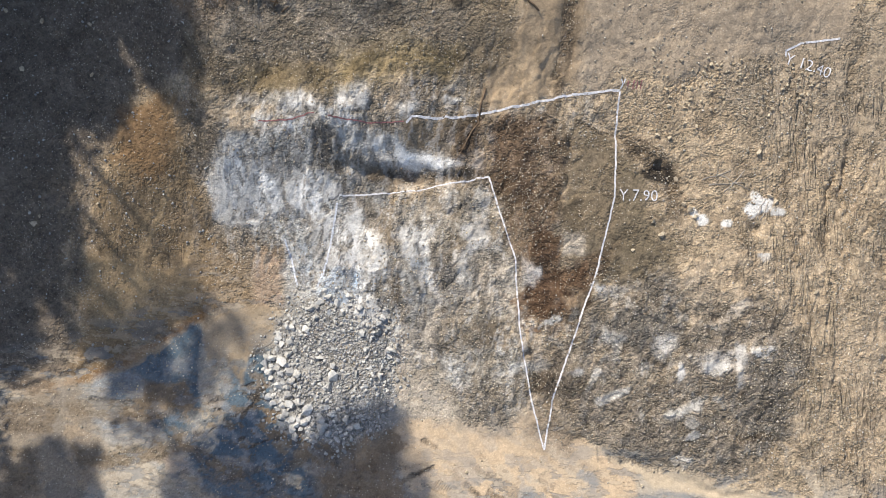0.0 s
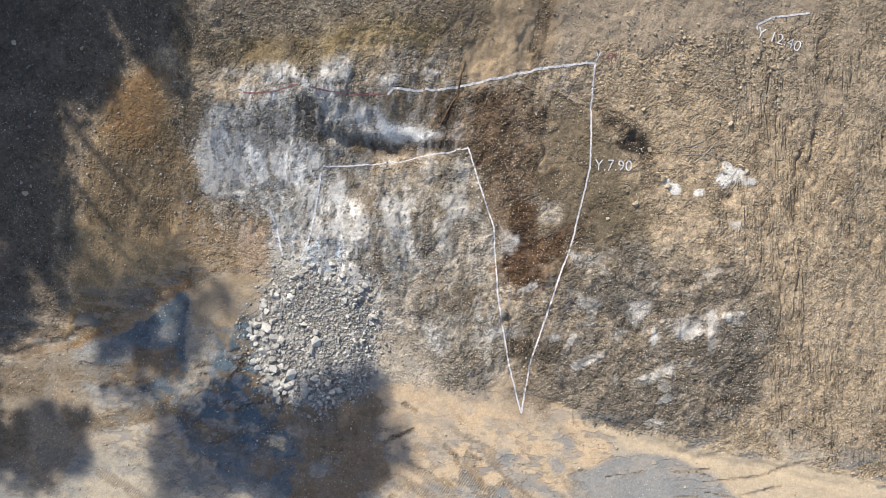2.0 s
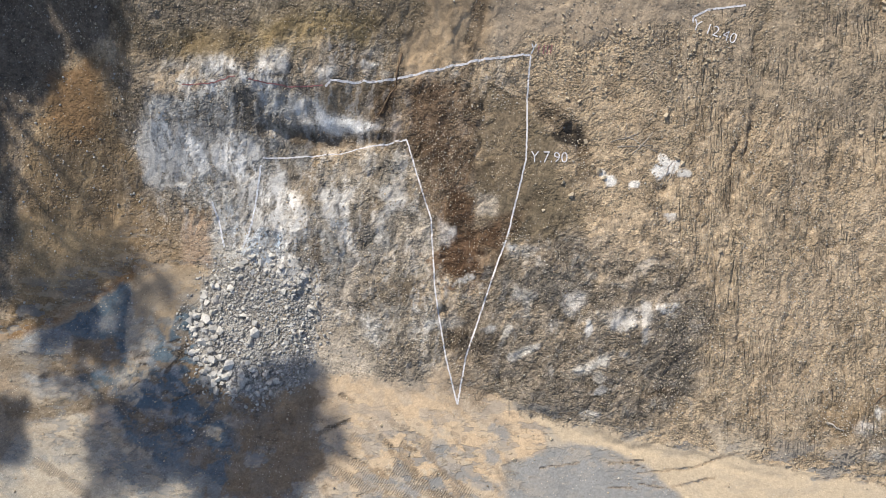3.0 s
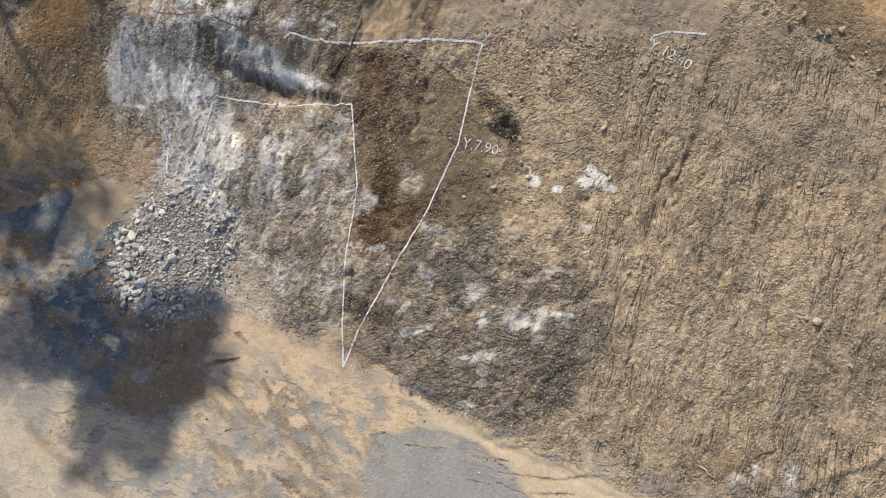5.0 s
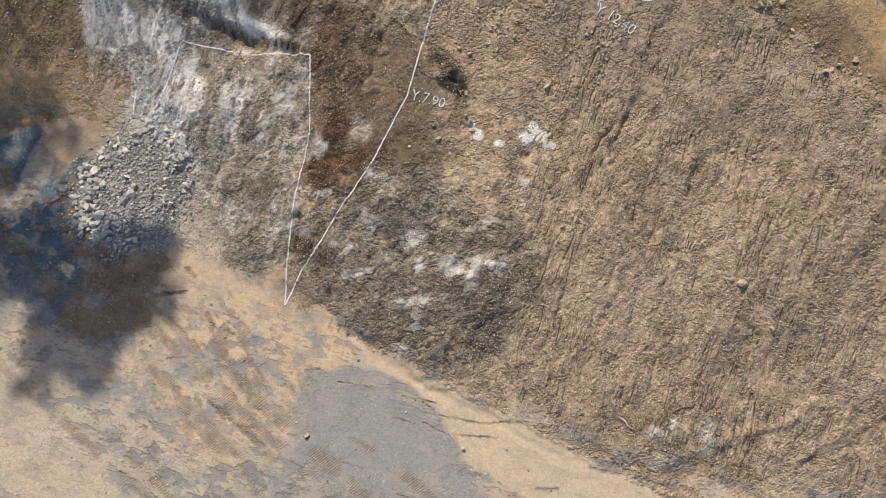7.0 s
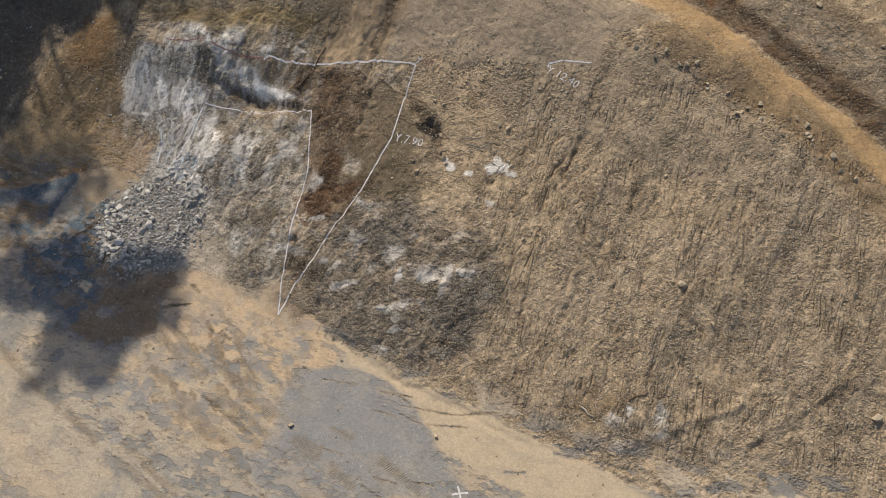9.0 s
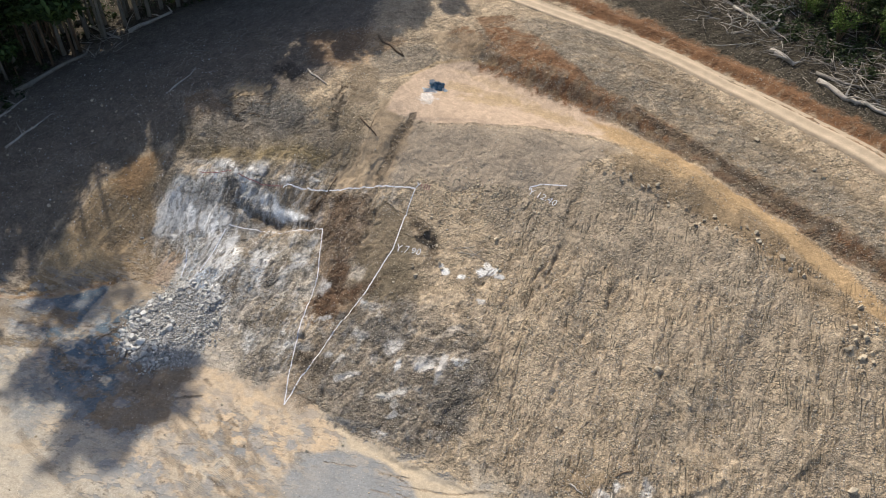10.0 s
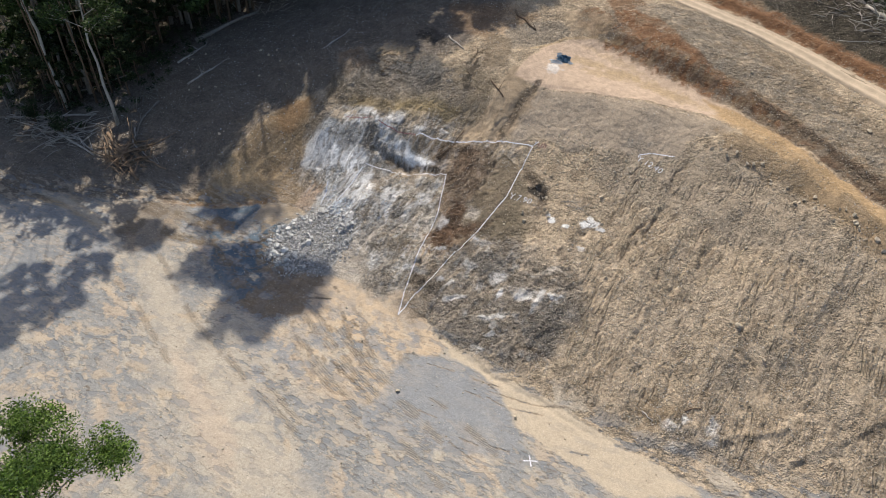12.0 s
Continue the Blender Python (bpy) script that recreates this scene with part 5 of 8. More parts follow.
mottle(ROCK, 0.3, FACE_PALE, 0.3, 1.6, 66, 0.25, 0.45)
mottle(ROCK, 0.35, GREY_TAN, 0.5, 0.9, 58, 0.2, 0.4)
area([(-14.5, 13.1), (-14.4, 8.7), (-13.0, 6.4), (-10.3, 4.6), (-7.5, 4.3), (-4.8, 5.4), (-3.8, 8.2), (-4.1, 12.7), (-6.7, 14.6), (-10.8, 15.6), (-13.9, 15.6)], HEAP_GREY, 0.9, 0.4)
# brown seams between the marks
area([(4.4, 30.5), (8.7, 29.2), (11.0, 27.4), (9.9, 24.5), (9.6, 19.1), (11.0, 14.5), (9.6, 12.8), (7.5, 15.1), (6.3, 18.4), (4.9, 23.1), (3.9, 26.4)], RED_BROWN, 0.85, 0.6)
blob(9.1, 15.3, 2.6, 1.9, -4, SEAM, 0.9, 0.4)
blob(8.2, 18.3, 2.3, 1.2, 80, SEAM, 0.6, 0.5)
area([(11.0, 28.5), (13.8, 27.7), (16.7, 24.6), (17.1, 21.1), (18.5, 17.9), (17.1, 16.1), (12.4, 15.8), (11.2, 14.5), (10.3, 19.1), (9.9, 24.5)], OLIVE, 0.9, 0.7)
area([(7.0, 16.6), (9.1, 17.6), (12.0, 18.1), (12.6, 16.9), (10.6, 13.9), (8.3, 13.9), (7.0, 15.3)], SEAM, 0.92, 0.3)
area([(7.4, 21.6), (9.8, 20.2), (9.8, 18.0), (7.4, 18.9)], SEAM, 0.75, 0.4)
area([(10.0, 18.0), (12.9, 19.1), (15.0, 20.0), (14.0, 17.8), (12.1, 16.5)], SEAM, 0.6, 0.4)
area([(5.9, 24.5), (10.2, 24.8), (10.2, 21.0), (7.5, 21.5)], RED_BROWN, 0.5, 0.5)
area([(12.9, 21.7), (18.8, 22.0), (19.2, 18.5), (18.3, 15.5), (14.3, 16.5), (13.4, 19.1)], OLIVE, 0.6, 0.6)
area([(9.7, 27.8), (14.4, 28.0), (14.0, 20.0), (10.2, 20.8)], SEAM_TAN, 0.55, 0.6)
area([(6.8, 18.6), (8.1, 17.5), (7.6, 16.3), (6.8, 16.8)], FACE, 0.5, 0.35)
area([(10.2, 20.5), (11.9, 20.1), (11.7, 18.7), (10.1, 18.8)], WARM_PALE, 0.8, 0.25)
area([(12.2, 16.4), (15.5, 16.1), (14.7, 15.1), (12.9, 15.5)], FACE, 0.95, 0.2)
area([(5.2, 10.7), (8.9, 10.7), (9.7, 9.8), (5.5, 9.6)], PALE, 0.85, 0.25)
blob(9.0, 13.7, 0.82, 0.32, 14, PALE, 0.85, 0.35)
blob(8.1, 17.5, 0.41, 0.50, 14, FACE, 0.6, 0.35)
area([(7.3, 9.7), (10.3, 10.2), (9.6, 7.9), (7.9, 8.2)], DARK, 0.85, 0.3)
area([(10.2, 13.9), (12.1, 14.9), (10.7, 11.3), (10.1, 11.8)], DARK, 0.7, 0.35)
area([(16.2, 25.1), (18.7, 25.5), (19.5, 24.3), (18.0, 24.0), (16.6, 24.4)], PIT, 0.95, 0.15)
area([(14.8, 27.5), (17.0, 26.7), (19.2, 25.2), (17.0, 25.1), (15.2, 25.9)], DARK, 0.75, 0.3)
area([(18.7, 24.4), (19.6, 23.9), (19.5, 21.1), (18.4, 21.3)], DARK, 0.6, 0.4)
band([(11.1, 28.9), (12.7, 28.0), (14.4, 27.8), (16.5, 27.2), (18.4, 26.1)], 0.16, DARK, 0.8)
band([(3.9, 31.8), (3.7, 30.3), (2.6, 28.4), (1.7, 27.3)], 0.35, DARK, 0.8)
area([(4.7, 28.9), (6.8, 29.5), (7.0, 28.0), (5.0, 28.1)], DARK, 0.6, 0.3)
area([(12.4, 15.8), (18.0, 17.0), (22.6, 16.0), (27.6, 14.1), (29.5, 10.6), (27.6, 4.5), (23.5, 1.5), (17.1, 2.4), (12.4, 4.7), (9.6, 7.5), (8.6, 10.1), (11.0, 12.7)], GREY_BROWN, 0.95, 0.8)
mottle(LUMPY, 0.4, DIM, 0.7, 1.6, 68, 0.2, 0.5)
mottle(LUMPY, 0.35, PALE, 0.6, 0.9, 69, 0.4, 0.6)
mottle(LUMPY, 0.4, TAN, 1.6, 1.6, 75, 0.2, 0.5)
area([(11.5, 13.4), (15.9, 14.7), (19.2, 13.8), (18.8, 12.0), (15.5, 11.1), (12.8, 12.1)], DIM, 0.7, 0.5)
area([(12.9, 6.1), (21.3, 5.1), (19.4, 2.1), (13.8, 3.4)], GREY_BROWN, 0.8, 0.5)
area([(24.2, 10.1), (27.9, 10.1), (28.0, 4.6), (24.8, 3.4), (23.4, 6.8)], DIM, 0.55, 0.6)
area([(18.2, 12.5), (19.3, 12.6), (19.1, 11.5), (17.5, 10.7), (16.9, 11.4)], FACE, 0.5, 0.5)
area([(13.3, 13.1), (14.7, 12.2), (14.1, 10.7), (13.0, 11.8)], PALE, 0.65, 0.45)
area([(20.8, 10.6), (23.0, 11.1), (23.0, 9.7), (21.2, 9.4)], FACE, 0.6, 0.5)
area([(23.5, 11.6), (24.4, 11.4), (24.2, 9.1), (23.7, 8.0), (23.3, 9.7)], FACE, 0.7, 0.3)
blob(25.6, 10.9, 0.70, 0.40, 0, FACE_PALE, 0.65, 0.35)
blob(21.9, 9.8, 1.10, 0.50, 5, FACE, 0.6, 0.35)
area([(17.8, 6.2), (20.8, 7.4), (20.7, 6.6), (18.4, 5.5)], PALE, 0.8, 0.25)
blob(20.2, 4.6, 0.63, 0.32, 18, FACE, 0.75, 0.35)
blob(19.1, 2.7, 0.80, 0.51, 0, PALE, 0.8, 0.35)
blob(20.1, 5.6, 0.45, 0.45, 26, PALE, 0.6, 0.35)
band([(23.5, 14.3), (24.9, 14.7), (26.1, 14.3)], 0.35, FACE, 0.6)
band([(12.9, 7.3), (15.1, 8.2)], 0.4, PALE, 0.6)
band([(11.9, 8.3), (12.8, 9.6)], 0.4, PALE, 0.6)
blob(19.2, 9.4, 0.23, 0.67, -9, FACE, 0.7, 0.35)
blob(11.0, 9.6, 0.63, 0.25, -1, PALE, 0.7, 0.35)
blob(25.6, 4.5, 1.61, 0.40, 7, DARK, 0.75, 0.35)
blob(23.9, 7.9, 0.30, 0.50, 0, DARK, 0.6, 0.35)
blob(23.1, 13.6, 1.03, 0.45, 29, WARM_PALE, 0.5, 0.35)
blob(25.5, 14.5, 0.90, 0.61, 0, WARM_PALE, 0.4, 0.35)
blob(20.4, 21.7, 0.32, 0.36, 18, WHITE, 0.92, 0.3)
blob(21.1, 21.1, 0.40, 0.40, 0, WHITE, 0.92, 0.3)
blob(20.7, 21.4, 0.57, 0.28, -44, WHITE, 0.92, 0.3)
blob(23.1, 20.8, 0.60, 0.30, 0, WHITE, 0.92, 0.3)
blob(25.9, 22.2, 1.04, 0.63, 16, FACE_PALE, 0.92, 0.3)
blob(25.5, 23.1, 0.40, 0.40, 0, WHITE, 0.92, 0.3)
blob(26.1, 18.1, 0.50, 0.40, 0, FACE, 0.92, 0.3)
blob(27.2, 21.7, 0.50, 0.30, 0, FACE, 0.92, 0.3)
blob(25.7, 20.6, 0.22, 0.20, -26, PIT, 0.92, 0.3)
area([(19.2, 17.6), (25.0, 18.4), (29.0, 17.0), (28.1, 13.6), (21.4, 14.5), (19.1, 15.4)], LIGHT_TAN, 0.6, 0.7)
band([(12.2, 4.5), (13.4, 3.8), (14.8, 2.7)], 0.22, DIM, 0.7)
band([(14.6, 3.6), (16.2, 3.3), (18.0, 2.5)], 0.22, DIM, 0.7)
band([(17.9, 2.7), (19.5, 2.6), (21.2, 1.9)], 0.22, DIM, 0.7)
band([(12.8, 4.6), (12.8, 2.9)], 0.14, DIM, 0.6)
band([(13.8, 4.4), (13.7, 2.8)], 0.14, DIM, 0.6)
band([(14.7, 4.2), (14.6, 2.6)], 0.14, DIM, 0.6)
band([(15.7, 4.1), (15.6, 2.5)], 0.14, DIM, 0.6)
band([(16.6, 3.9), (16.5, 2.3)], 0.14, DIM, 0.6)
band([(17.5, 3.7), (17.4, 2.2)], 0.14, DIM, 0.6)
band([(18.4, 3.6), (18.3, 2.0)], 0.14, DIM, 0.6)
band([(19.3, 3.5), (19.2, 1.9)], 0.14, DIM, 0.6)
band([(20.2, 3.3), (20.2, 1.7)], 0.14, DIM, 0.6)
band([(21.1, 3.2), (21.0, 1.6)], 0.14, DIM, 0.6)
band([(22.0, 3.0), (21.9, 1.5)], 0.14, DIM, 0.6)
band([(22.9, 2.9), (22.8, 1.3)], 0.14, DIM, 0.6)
# spoil slope
blob(41.6, 1.6, 1.0, 0.7, 16, WHITE, 0.8, 0.6)
blob(42.9, 2.8, 0.6, 0.4, 16, WHITE, 0.8, 0.6)
blob(45.7, 2.7, 1.3, 0.7, 83, WHITE, 0.8, 0.6)
blob(45.8, 1.4, 0.9, 0.5, 17, WHITE, 0.8, 0.6)
blob(42.9, -0.3, 1.3, 0.5, 16, WHITE, 0.8, 0.6)
blob(44.1, 1.0, 3.6, 1.4, 26, GREY_BROWN, 0.7, 0.7)
blob(40.2, 2.0, 1.9, 1.8, -78, OCHRE, 0.6, 0.7)
blob(45.7, 27.6, 2.6, 1.7, -33, GREY_TAN, 0.7, 0.7)
blob(42.7, 25.7, 3.5, 1.3, -9, GREY_TAN, 0.7, 0.7)
blob(48.1, 29.9, 2.6, 0.9, -37, GREY_TAN, 0.7, 0.7)
blob(46.6, 9.2, 2.7, 1.7, 16, GREY_TAN, 0.7, 0.7)
blob(50.8, 12.1, 3.0, 0.9, -15, GREY_TAN, 0.7, 0.7)
blob(37.1, 12.0, 4.0, 1.8, -5, LIGHT_TAN, 0.6, 0.8)
blob(41.4, 14.9, 2.6, 1.3, 14, LIGHT_TAN, 0.6, 0.8)
blob(42.4, 17.9, 3.5, 1.3, 13, LIGHT_TAN, 0.6, 0.8)
blob(48.8, 18.4, 3.6, 1.7, 11, LIGHT_TAN, 0.6, 0.8)
blob(34.5, 9.5, 2.7, 2.6, 6, LIGHT_TAN, 0.6, 0.8)
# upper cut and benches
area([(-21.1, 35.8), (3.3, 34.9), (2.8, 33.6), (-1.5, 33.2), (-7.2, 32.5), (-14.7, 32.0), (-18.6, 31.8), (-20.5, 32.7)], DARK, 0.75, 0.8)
area([(0.3, 29.1), (7.2, 29.9), (8.0, 22.6), (4.1, 24.8), (1.1, 26.1)], SEAM, 0.45, 0.6)
area([(7.2, 12.5), (10.8, 10.6), (12.7, 7.1), (10.8, 3.5), (7.5, 4.5)], DARK, 0.45, 0.7)
area([(22.6, 32.7), (29.5, 35.5), (37.8, 37.5), (47.5, 34.7), (54.2, 27.6), (60.4, 23.1), (51.7, 21.7), (42.0, 26.1), (35.2, 26.1), (24.0, 27.9)], GREY_TAN, 0.7, 1.2)
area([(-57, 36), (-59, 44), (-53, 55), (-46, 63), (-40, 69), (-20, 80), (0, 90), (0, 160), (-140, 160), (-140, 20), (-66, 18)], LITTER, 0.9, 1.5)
area([(11.6, 39.7), (20.3, 40.7), (27.9, 42.1), (34.0, 42.7), (39.4, 41.9), (33.5, 37.5), (33.3, 34.9), (25.4, 33.6), (19.1, 31.5), (14.8, 32.6), (12.3, 30.5), (10.0, 32.4)], SMOOTH_GREY, 0.92, 0.5)
area([(6.1, 35.3), (7.1, 41.7), (11.9, 38.8), (10.9, 31.1), (6.7, 30.2), (4.4, 29.4), (2.8, 31.5)], SMOOTH_TAN, 0.9, 0.5)
band([(11.3, 39.5), (10.9, 36.4), (10.4, 33.2), (9.9, 31.7), (9.0, 29.5)], 0.6, WET_AND_SHADE_BROWN, 0.7)
band([(10.3, 38.6), (10.1, 35.0), (9.3, 32.0)], 0.5, DARK, 0.6)
area([(-3.1, 40.0), (2.2, 40.0), (6.2, 38.5), (5.6, 33.1), (2.3, 30.7), (-2.1, 33.1), (0.4, 35.5)], OLIVE, 0.6, 0.8)
area([(-17.5, 34.3), (-9.9, 34.3), (-2.8, 34.6), (2.1, 34.6), (1.5, 32.7), (-5.2, 31.9), (-10.2, 31.2), (-16.4, 32.0)], MOSS, 0.6, 0.5)
area([(-21.1, 39.7), (-16.1, 43.4), (-8.3, 43.3), (-2.8, 39.0), (-2.2, 35.5), (-8.1, 34.4), (-16.7, 34.6), (-20.6, 35.8)], GREY_BROWN, 0.9, 0.8)
blob(-6.4, 37.8, 4.8, 3.0, -19, SLATE, 0.85, 0.5)
blob(-13.7, 42.4, 2.9, 1.4, -1, SANDY, 0.7, 0.6)
blob(-3.6, 36.8, 1.6, 1.2, -36, PIT, 0.8, 0.5)
blob(-9.0, 45.9, 2.9, 1.4, -22, PIT, 0.7, 0.6)
blob(1.0, 39.5, 2.3, 0.9, -82, PIT, 0.8, 0.6)
area([(-9.9, 55.4), (-0.9, 57.3), (5.5, 55.3), (3.4, 50.9), (0.4, 46.8), (-7.1, 48.9)], RUST_OCHRE, 0.5, 1)
area([(1.7, 50.4), (4.2, 53.7), (8.1, 53.1), (7.4, 49.6), (5.4, 45.3), (3.5, 45.7)], GREY_TAN, 0.9, 0.5)
area([(7.7, 40.1), (7.8, 43.4), (9.0, 50.3), (13.2, 54.0), (16.6, 54.4), (22.4, 52.3), (27.9, 50.1), (33.1, 48.5), (39.0, 45.1), (42.3, 43.0), (37.8, 42.7), (33.9, 43.5), (27.8, 42.4), (20.2, 40.9), (11.6, 39.7)], PALE_SAND, 0.98, 0.2)
area([(33.4, 46.9), (39.0, 45.1), (43.6, 43.7), (48.2, 39.4), (53.8, 36.6), (60.4, 32.0), (65.6, 26.6), (67.1, 24.6), (67.0, 21.8), (63.3, 25.8), (57.2, 31.1), (50.5, 36.9), (43.1, 41.9), (37.0, 43.1)], OCHRE_ROAD, 0.95, 0.3)
area([(35.9, 40.6), (43.1, 41.9), (50.5, 36.9), (57.2, 31.1), (63.3, 25.8), (66.6, 21.1), (62.1, 23.5), (57.4, 26.8), (51.5, 31.1), (45.4, 35.4), (38.5, 37.6)], OCHRE, 0.75, 0.9)
band([(14, 56.8), (18.5, 54.8), (24.8, 52.2), (30.8, 50.4), (36.5, 48.6), (41.8, 46.4), (46.9, 43.1), (51.8, 40), (56.4, 37), (60.9, 33.7), (66.5, 30), (76.5, 22.8)], 1.9, RUST, 0.95)
band([(13, 57.6), (18.5, 55.4), (24.8, 52.7), (30.8, 50.8), (36, 49.2)], 2.6, RUST, 0.9)
# shadowed foot of the scarp, painted as a dark band
band([(36.1, 47.8), (41.4, 45.6), (46.5, 42.3), (51.4, 39.2), (56.0, 36.2), (60.5, 32.9), (66.1, 29.2), (76.1, 22.0)], 0.8, DARK, 0.6)
area([(15.2, 59.3), (22.7, 65.9), (29.9, 65.8), (39.1, 61.6), (48.5, 54.0), (57.9, 44.5), (67.0, 36.1), (67.0, 30.0), (60.1, 35.0), (50.7, 41.3), (40.8, 47.6), (28.4, 51.0), (20.1, 54.5)], STRIP_GREY, 0.95, 0.6)
area([(32.3, 62.0), (41.0, 59.8), (49.3, 52.9), (57.9, 45.0), (66.5, 37.0), (65.3, 35.9), (56.6, 43.8), (48.0, 51.3), (39.7, 56.0)], OCHRE, 0.45, 0.8)
band([(7.5, 82.8), (19.2, 75.8), (31.2, 70.4), (42.2, 65.7), (52.8, 58.5), (62.3, 50.7), (68.3, 45), (78.3, 35.6)], 2.4, RUST, 0.95)
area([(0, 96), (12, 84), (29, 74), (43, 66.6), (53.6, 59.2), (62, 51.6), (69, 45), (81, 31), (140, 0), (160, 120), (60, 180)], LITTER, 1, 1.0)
area([(14.0, 63.0), (18.6, 65.2), (26.6, 57.1), (33.0, 52.0), (39.6, 49.2), (44.4, 46.2), (49.1, 42.1), (54.7, 38.4), (56.7, 36.8), (57.0, 36.2), (52.6, 38.5), (45.3, 43.5), (39.7, 46.8), (31.5, 49.4), (23.5, 51.7), (18.7, 55.2)], RUST_SOIL, 0.85, 0.3)
area([(16.3, 59.9), (19.0, 62.8), (32.1, 51.6), (39.1, 48.1), (37.0, 48.2), (28.4, 51.1), (21.7, 53.9)], RUST, 0.7, 0.4)
# darker lower edge of the scarp, its shade put into the tint
area([(43.2, 45.7), (49.1, 41.8), (56.8, 36.7), (57.1, 35.9), (51.9, 39.1), (44.5, 44.0)], WET_AND_SHADE_BROWN, 0.7, 0.3)
area([(1.7, 51.7), (8.6, 55.8), (11.4, 54.0), (7.5, 48.1), (4.8, 45.7)], GREY_TAN, 0.9, 0.3)
area([(8.8, 57.8), (15.5, 58.9), (18.1, 54.9), (13.8, 54.5), (11.1, 54.2)], SMOOTH_TAN, 0.8, 0.3)
band([(7.2, 47.6), (10.8, 52.6), (15.5, 54.8), (19.2, 54.5)], 0.35, SANDY, 0.7)
area([(-0.3, 48.7), (3.6, 48.5), (6.3, 41.0), (2.3, 39.9)], SEAM_TAN, 0.8, 0.4)
area([(18.4, 61.8), (21.1, 65.2), (25.1, 60.0), (21.5, 60.2)], GREY_TAN, 0.8, 0.3)
area([(52.8, 35.4), (57.4, 31.7), (57.7, 28.5), (52.1, 31.3), (46.8, 34.8), (48.2, 36.6)], OCHRE, 0.5, 0.5)
area([(36.1, 46.3), (45.5, 41.8), (52.7, 36.4), (51.7, 34.4), (43.8, 39.2), (35.1, 43.7)], OCHRE_ROAD, 0.6, 0.4)
blob(27.4, 46.7, 4.73, 1.00, -6, SANDY, 0.5, 0.6)
blob(21.1, 48.4, 5.02, 0.92, -5, SANDY, 0.5, 0.6)
blob(30.1, 45.7, 4.53, 1.00, -6, SANDY, 0.5, 0.6)
blob(19.5, 50.9, 4.55, 0.81, -19, SANDY, 0.4, 0.6)
area([(-24.3, 40.6), (-19.7, 42.2), (-12.1, 40.0), (-4.6, 37.0), (-8.4, 33.2), (-14.2, 34.5), (-18.3, 32.7)], GREY_BROWN, 0.6, 0.6)
area([(-22.7, 39.9), (-19.7, 42.2), (-15.8, 39.1), (-19.7, 35.1)], RUST_OCHRE, 0.5, 0.5)
blob(-6.2, 35.4, 1.39, 1.70, 21, PIT, 0.8, 0.35)
blob(-8.7, 38.3, 3.91, 1.92, -13, SLATE, 0.7, 0.5)
area([(-9.4, 35.0), (-2.3, 36.1), (0.0, 33.5), (-7.9, 32.3)], MOSS, 0.6, 0.5)
blob(12.1, 47.7, 1.3, 0.8, -79, BLUE_POOL, 0.9, 0.3)
blob(12.0, 45.1, 1.6, 0.9, 79, WHITE, 0.6, 0.5)
blob(13.5, 47.2, 1.0, 0.8, -59, SANDY, 0.6, 0.5)
blob(15.6, 48.9, 2.5, 0.9, 6, SANDY, 0.6, 0.5)
blob(18.7, 46.8, 3.3, 0.9, 3, SANDY, 0.6, 0.5)
blob(21.7, 48.1, 2.5, 0.8, 1, SANDY, 0.6, 0.5)


SCARP = 1 - smooth(1.2, 2.6, along([(13, 57.6), (18.5, 55), (24.8, 52.3), (30.8, 50.5), (36.5, 48.6), (41.8, 46.4), (46.9, 43.1), (51.8, 40), (56.4, 37), (60.9, 33.7), (66.5, 30), (76.5, 22.8)], X, Y)[0])
mottle(SCARP, 0.6, OCHRE, 0.8, 0.8, 86, 0.1, 0.35)
mottle(SCARP, 0.6, WET_AND_SHADE_BROWN, 0.5, 1.4, 87, 0.05, 0.3)
mottle(SCARP, 0.5, STRIP_GREY, 1.6, 1.0, 88, 0.25, 0.4)
STRIP_BED = smooth(2.5, 3.5, along(ROAD_LINE, X, Y)[0]) * (1 - smooth(5.0, 6.5, along(STRIP, X, Y)[0]))
mottle(STRIP_BED, 0.5, TAN, 0.9, 0.7, 89, 0.2, 0.4)
mottle(STRIP_BED, 0.5, BROWN, 1.4, 0.6, 90, 0.2, 0.4)
area([(-20.6, 36.6), (-11.0, 36.7), (-10.2, 32.0), (-13.0, 33.9), (-16.4, 33.6), (-17.9, 31.0), (-20.5, 30.8)], OLIVE, 0.6, 0.6)
area([(-21.2, 30.9), (-18.1, 31.0), (-17.8, 29.1), (-19.4, 27.4), (-21.0, 25.8), (-21.8, 27.0)], GREY_BROWN, 0.7, 0.5)
area([(-20.3, 38.1), (-3.5, 37.5), (2.8, 37.1), (2.4, 34.5), (-10.1, 34.4), (-13.0, 34.5), (-19.9, 34.7)], GREY_BROWN, 0.5, 0.8)
# dark of the crevice and the shaded scarp foot, laid on as colour
band([(11.5, 40.5), (10.9, 37.9), (10.2, 35.5), (10.2, 33.3)], 0.6, DARK, 0.75)
band([(39.0, 48.7), (46.0, 44.1), (52.3, 39.7), (57.9, 35.8), (62.2, 33.4)], 0.5, DARK, 0.7)
# blocks differ a little in tone
tone = 1 + ROCK * (0.5 * (BLOCK - 0.5) + 0.35 * (CHIP - 0.5)) + LUMPY * (0.4 * (LUMP - 0.5) + 0.4 * (CLOD - 0.5)) + (OTHER + 0.7 * SPOIL) * 0.22 * (CLOD - 0.5)
COL[..., :3] *= tone[..., None]
# cracks darkened in the tint as well, for the shade inside them
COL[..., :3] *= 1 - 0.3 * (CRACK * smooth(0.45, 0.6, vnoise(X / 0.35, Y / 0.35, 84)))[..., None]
GRIT = COL[..., 3].copy()
COL[..., 3] = 1.0
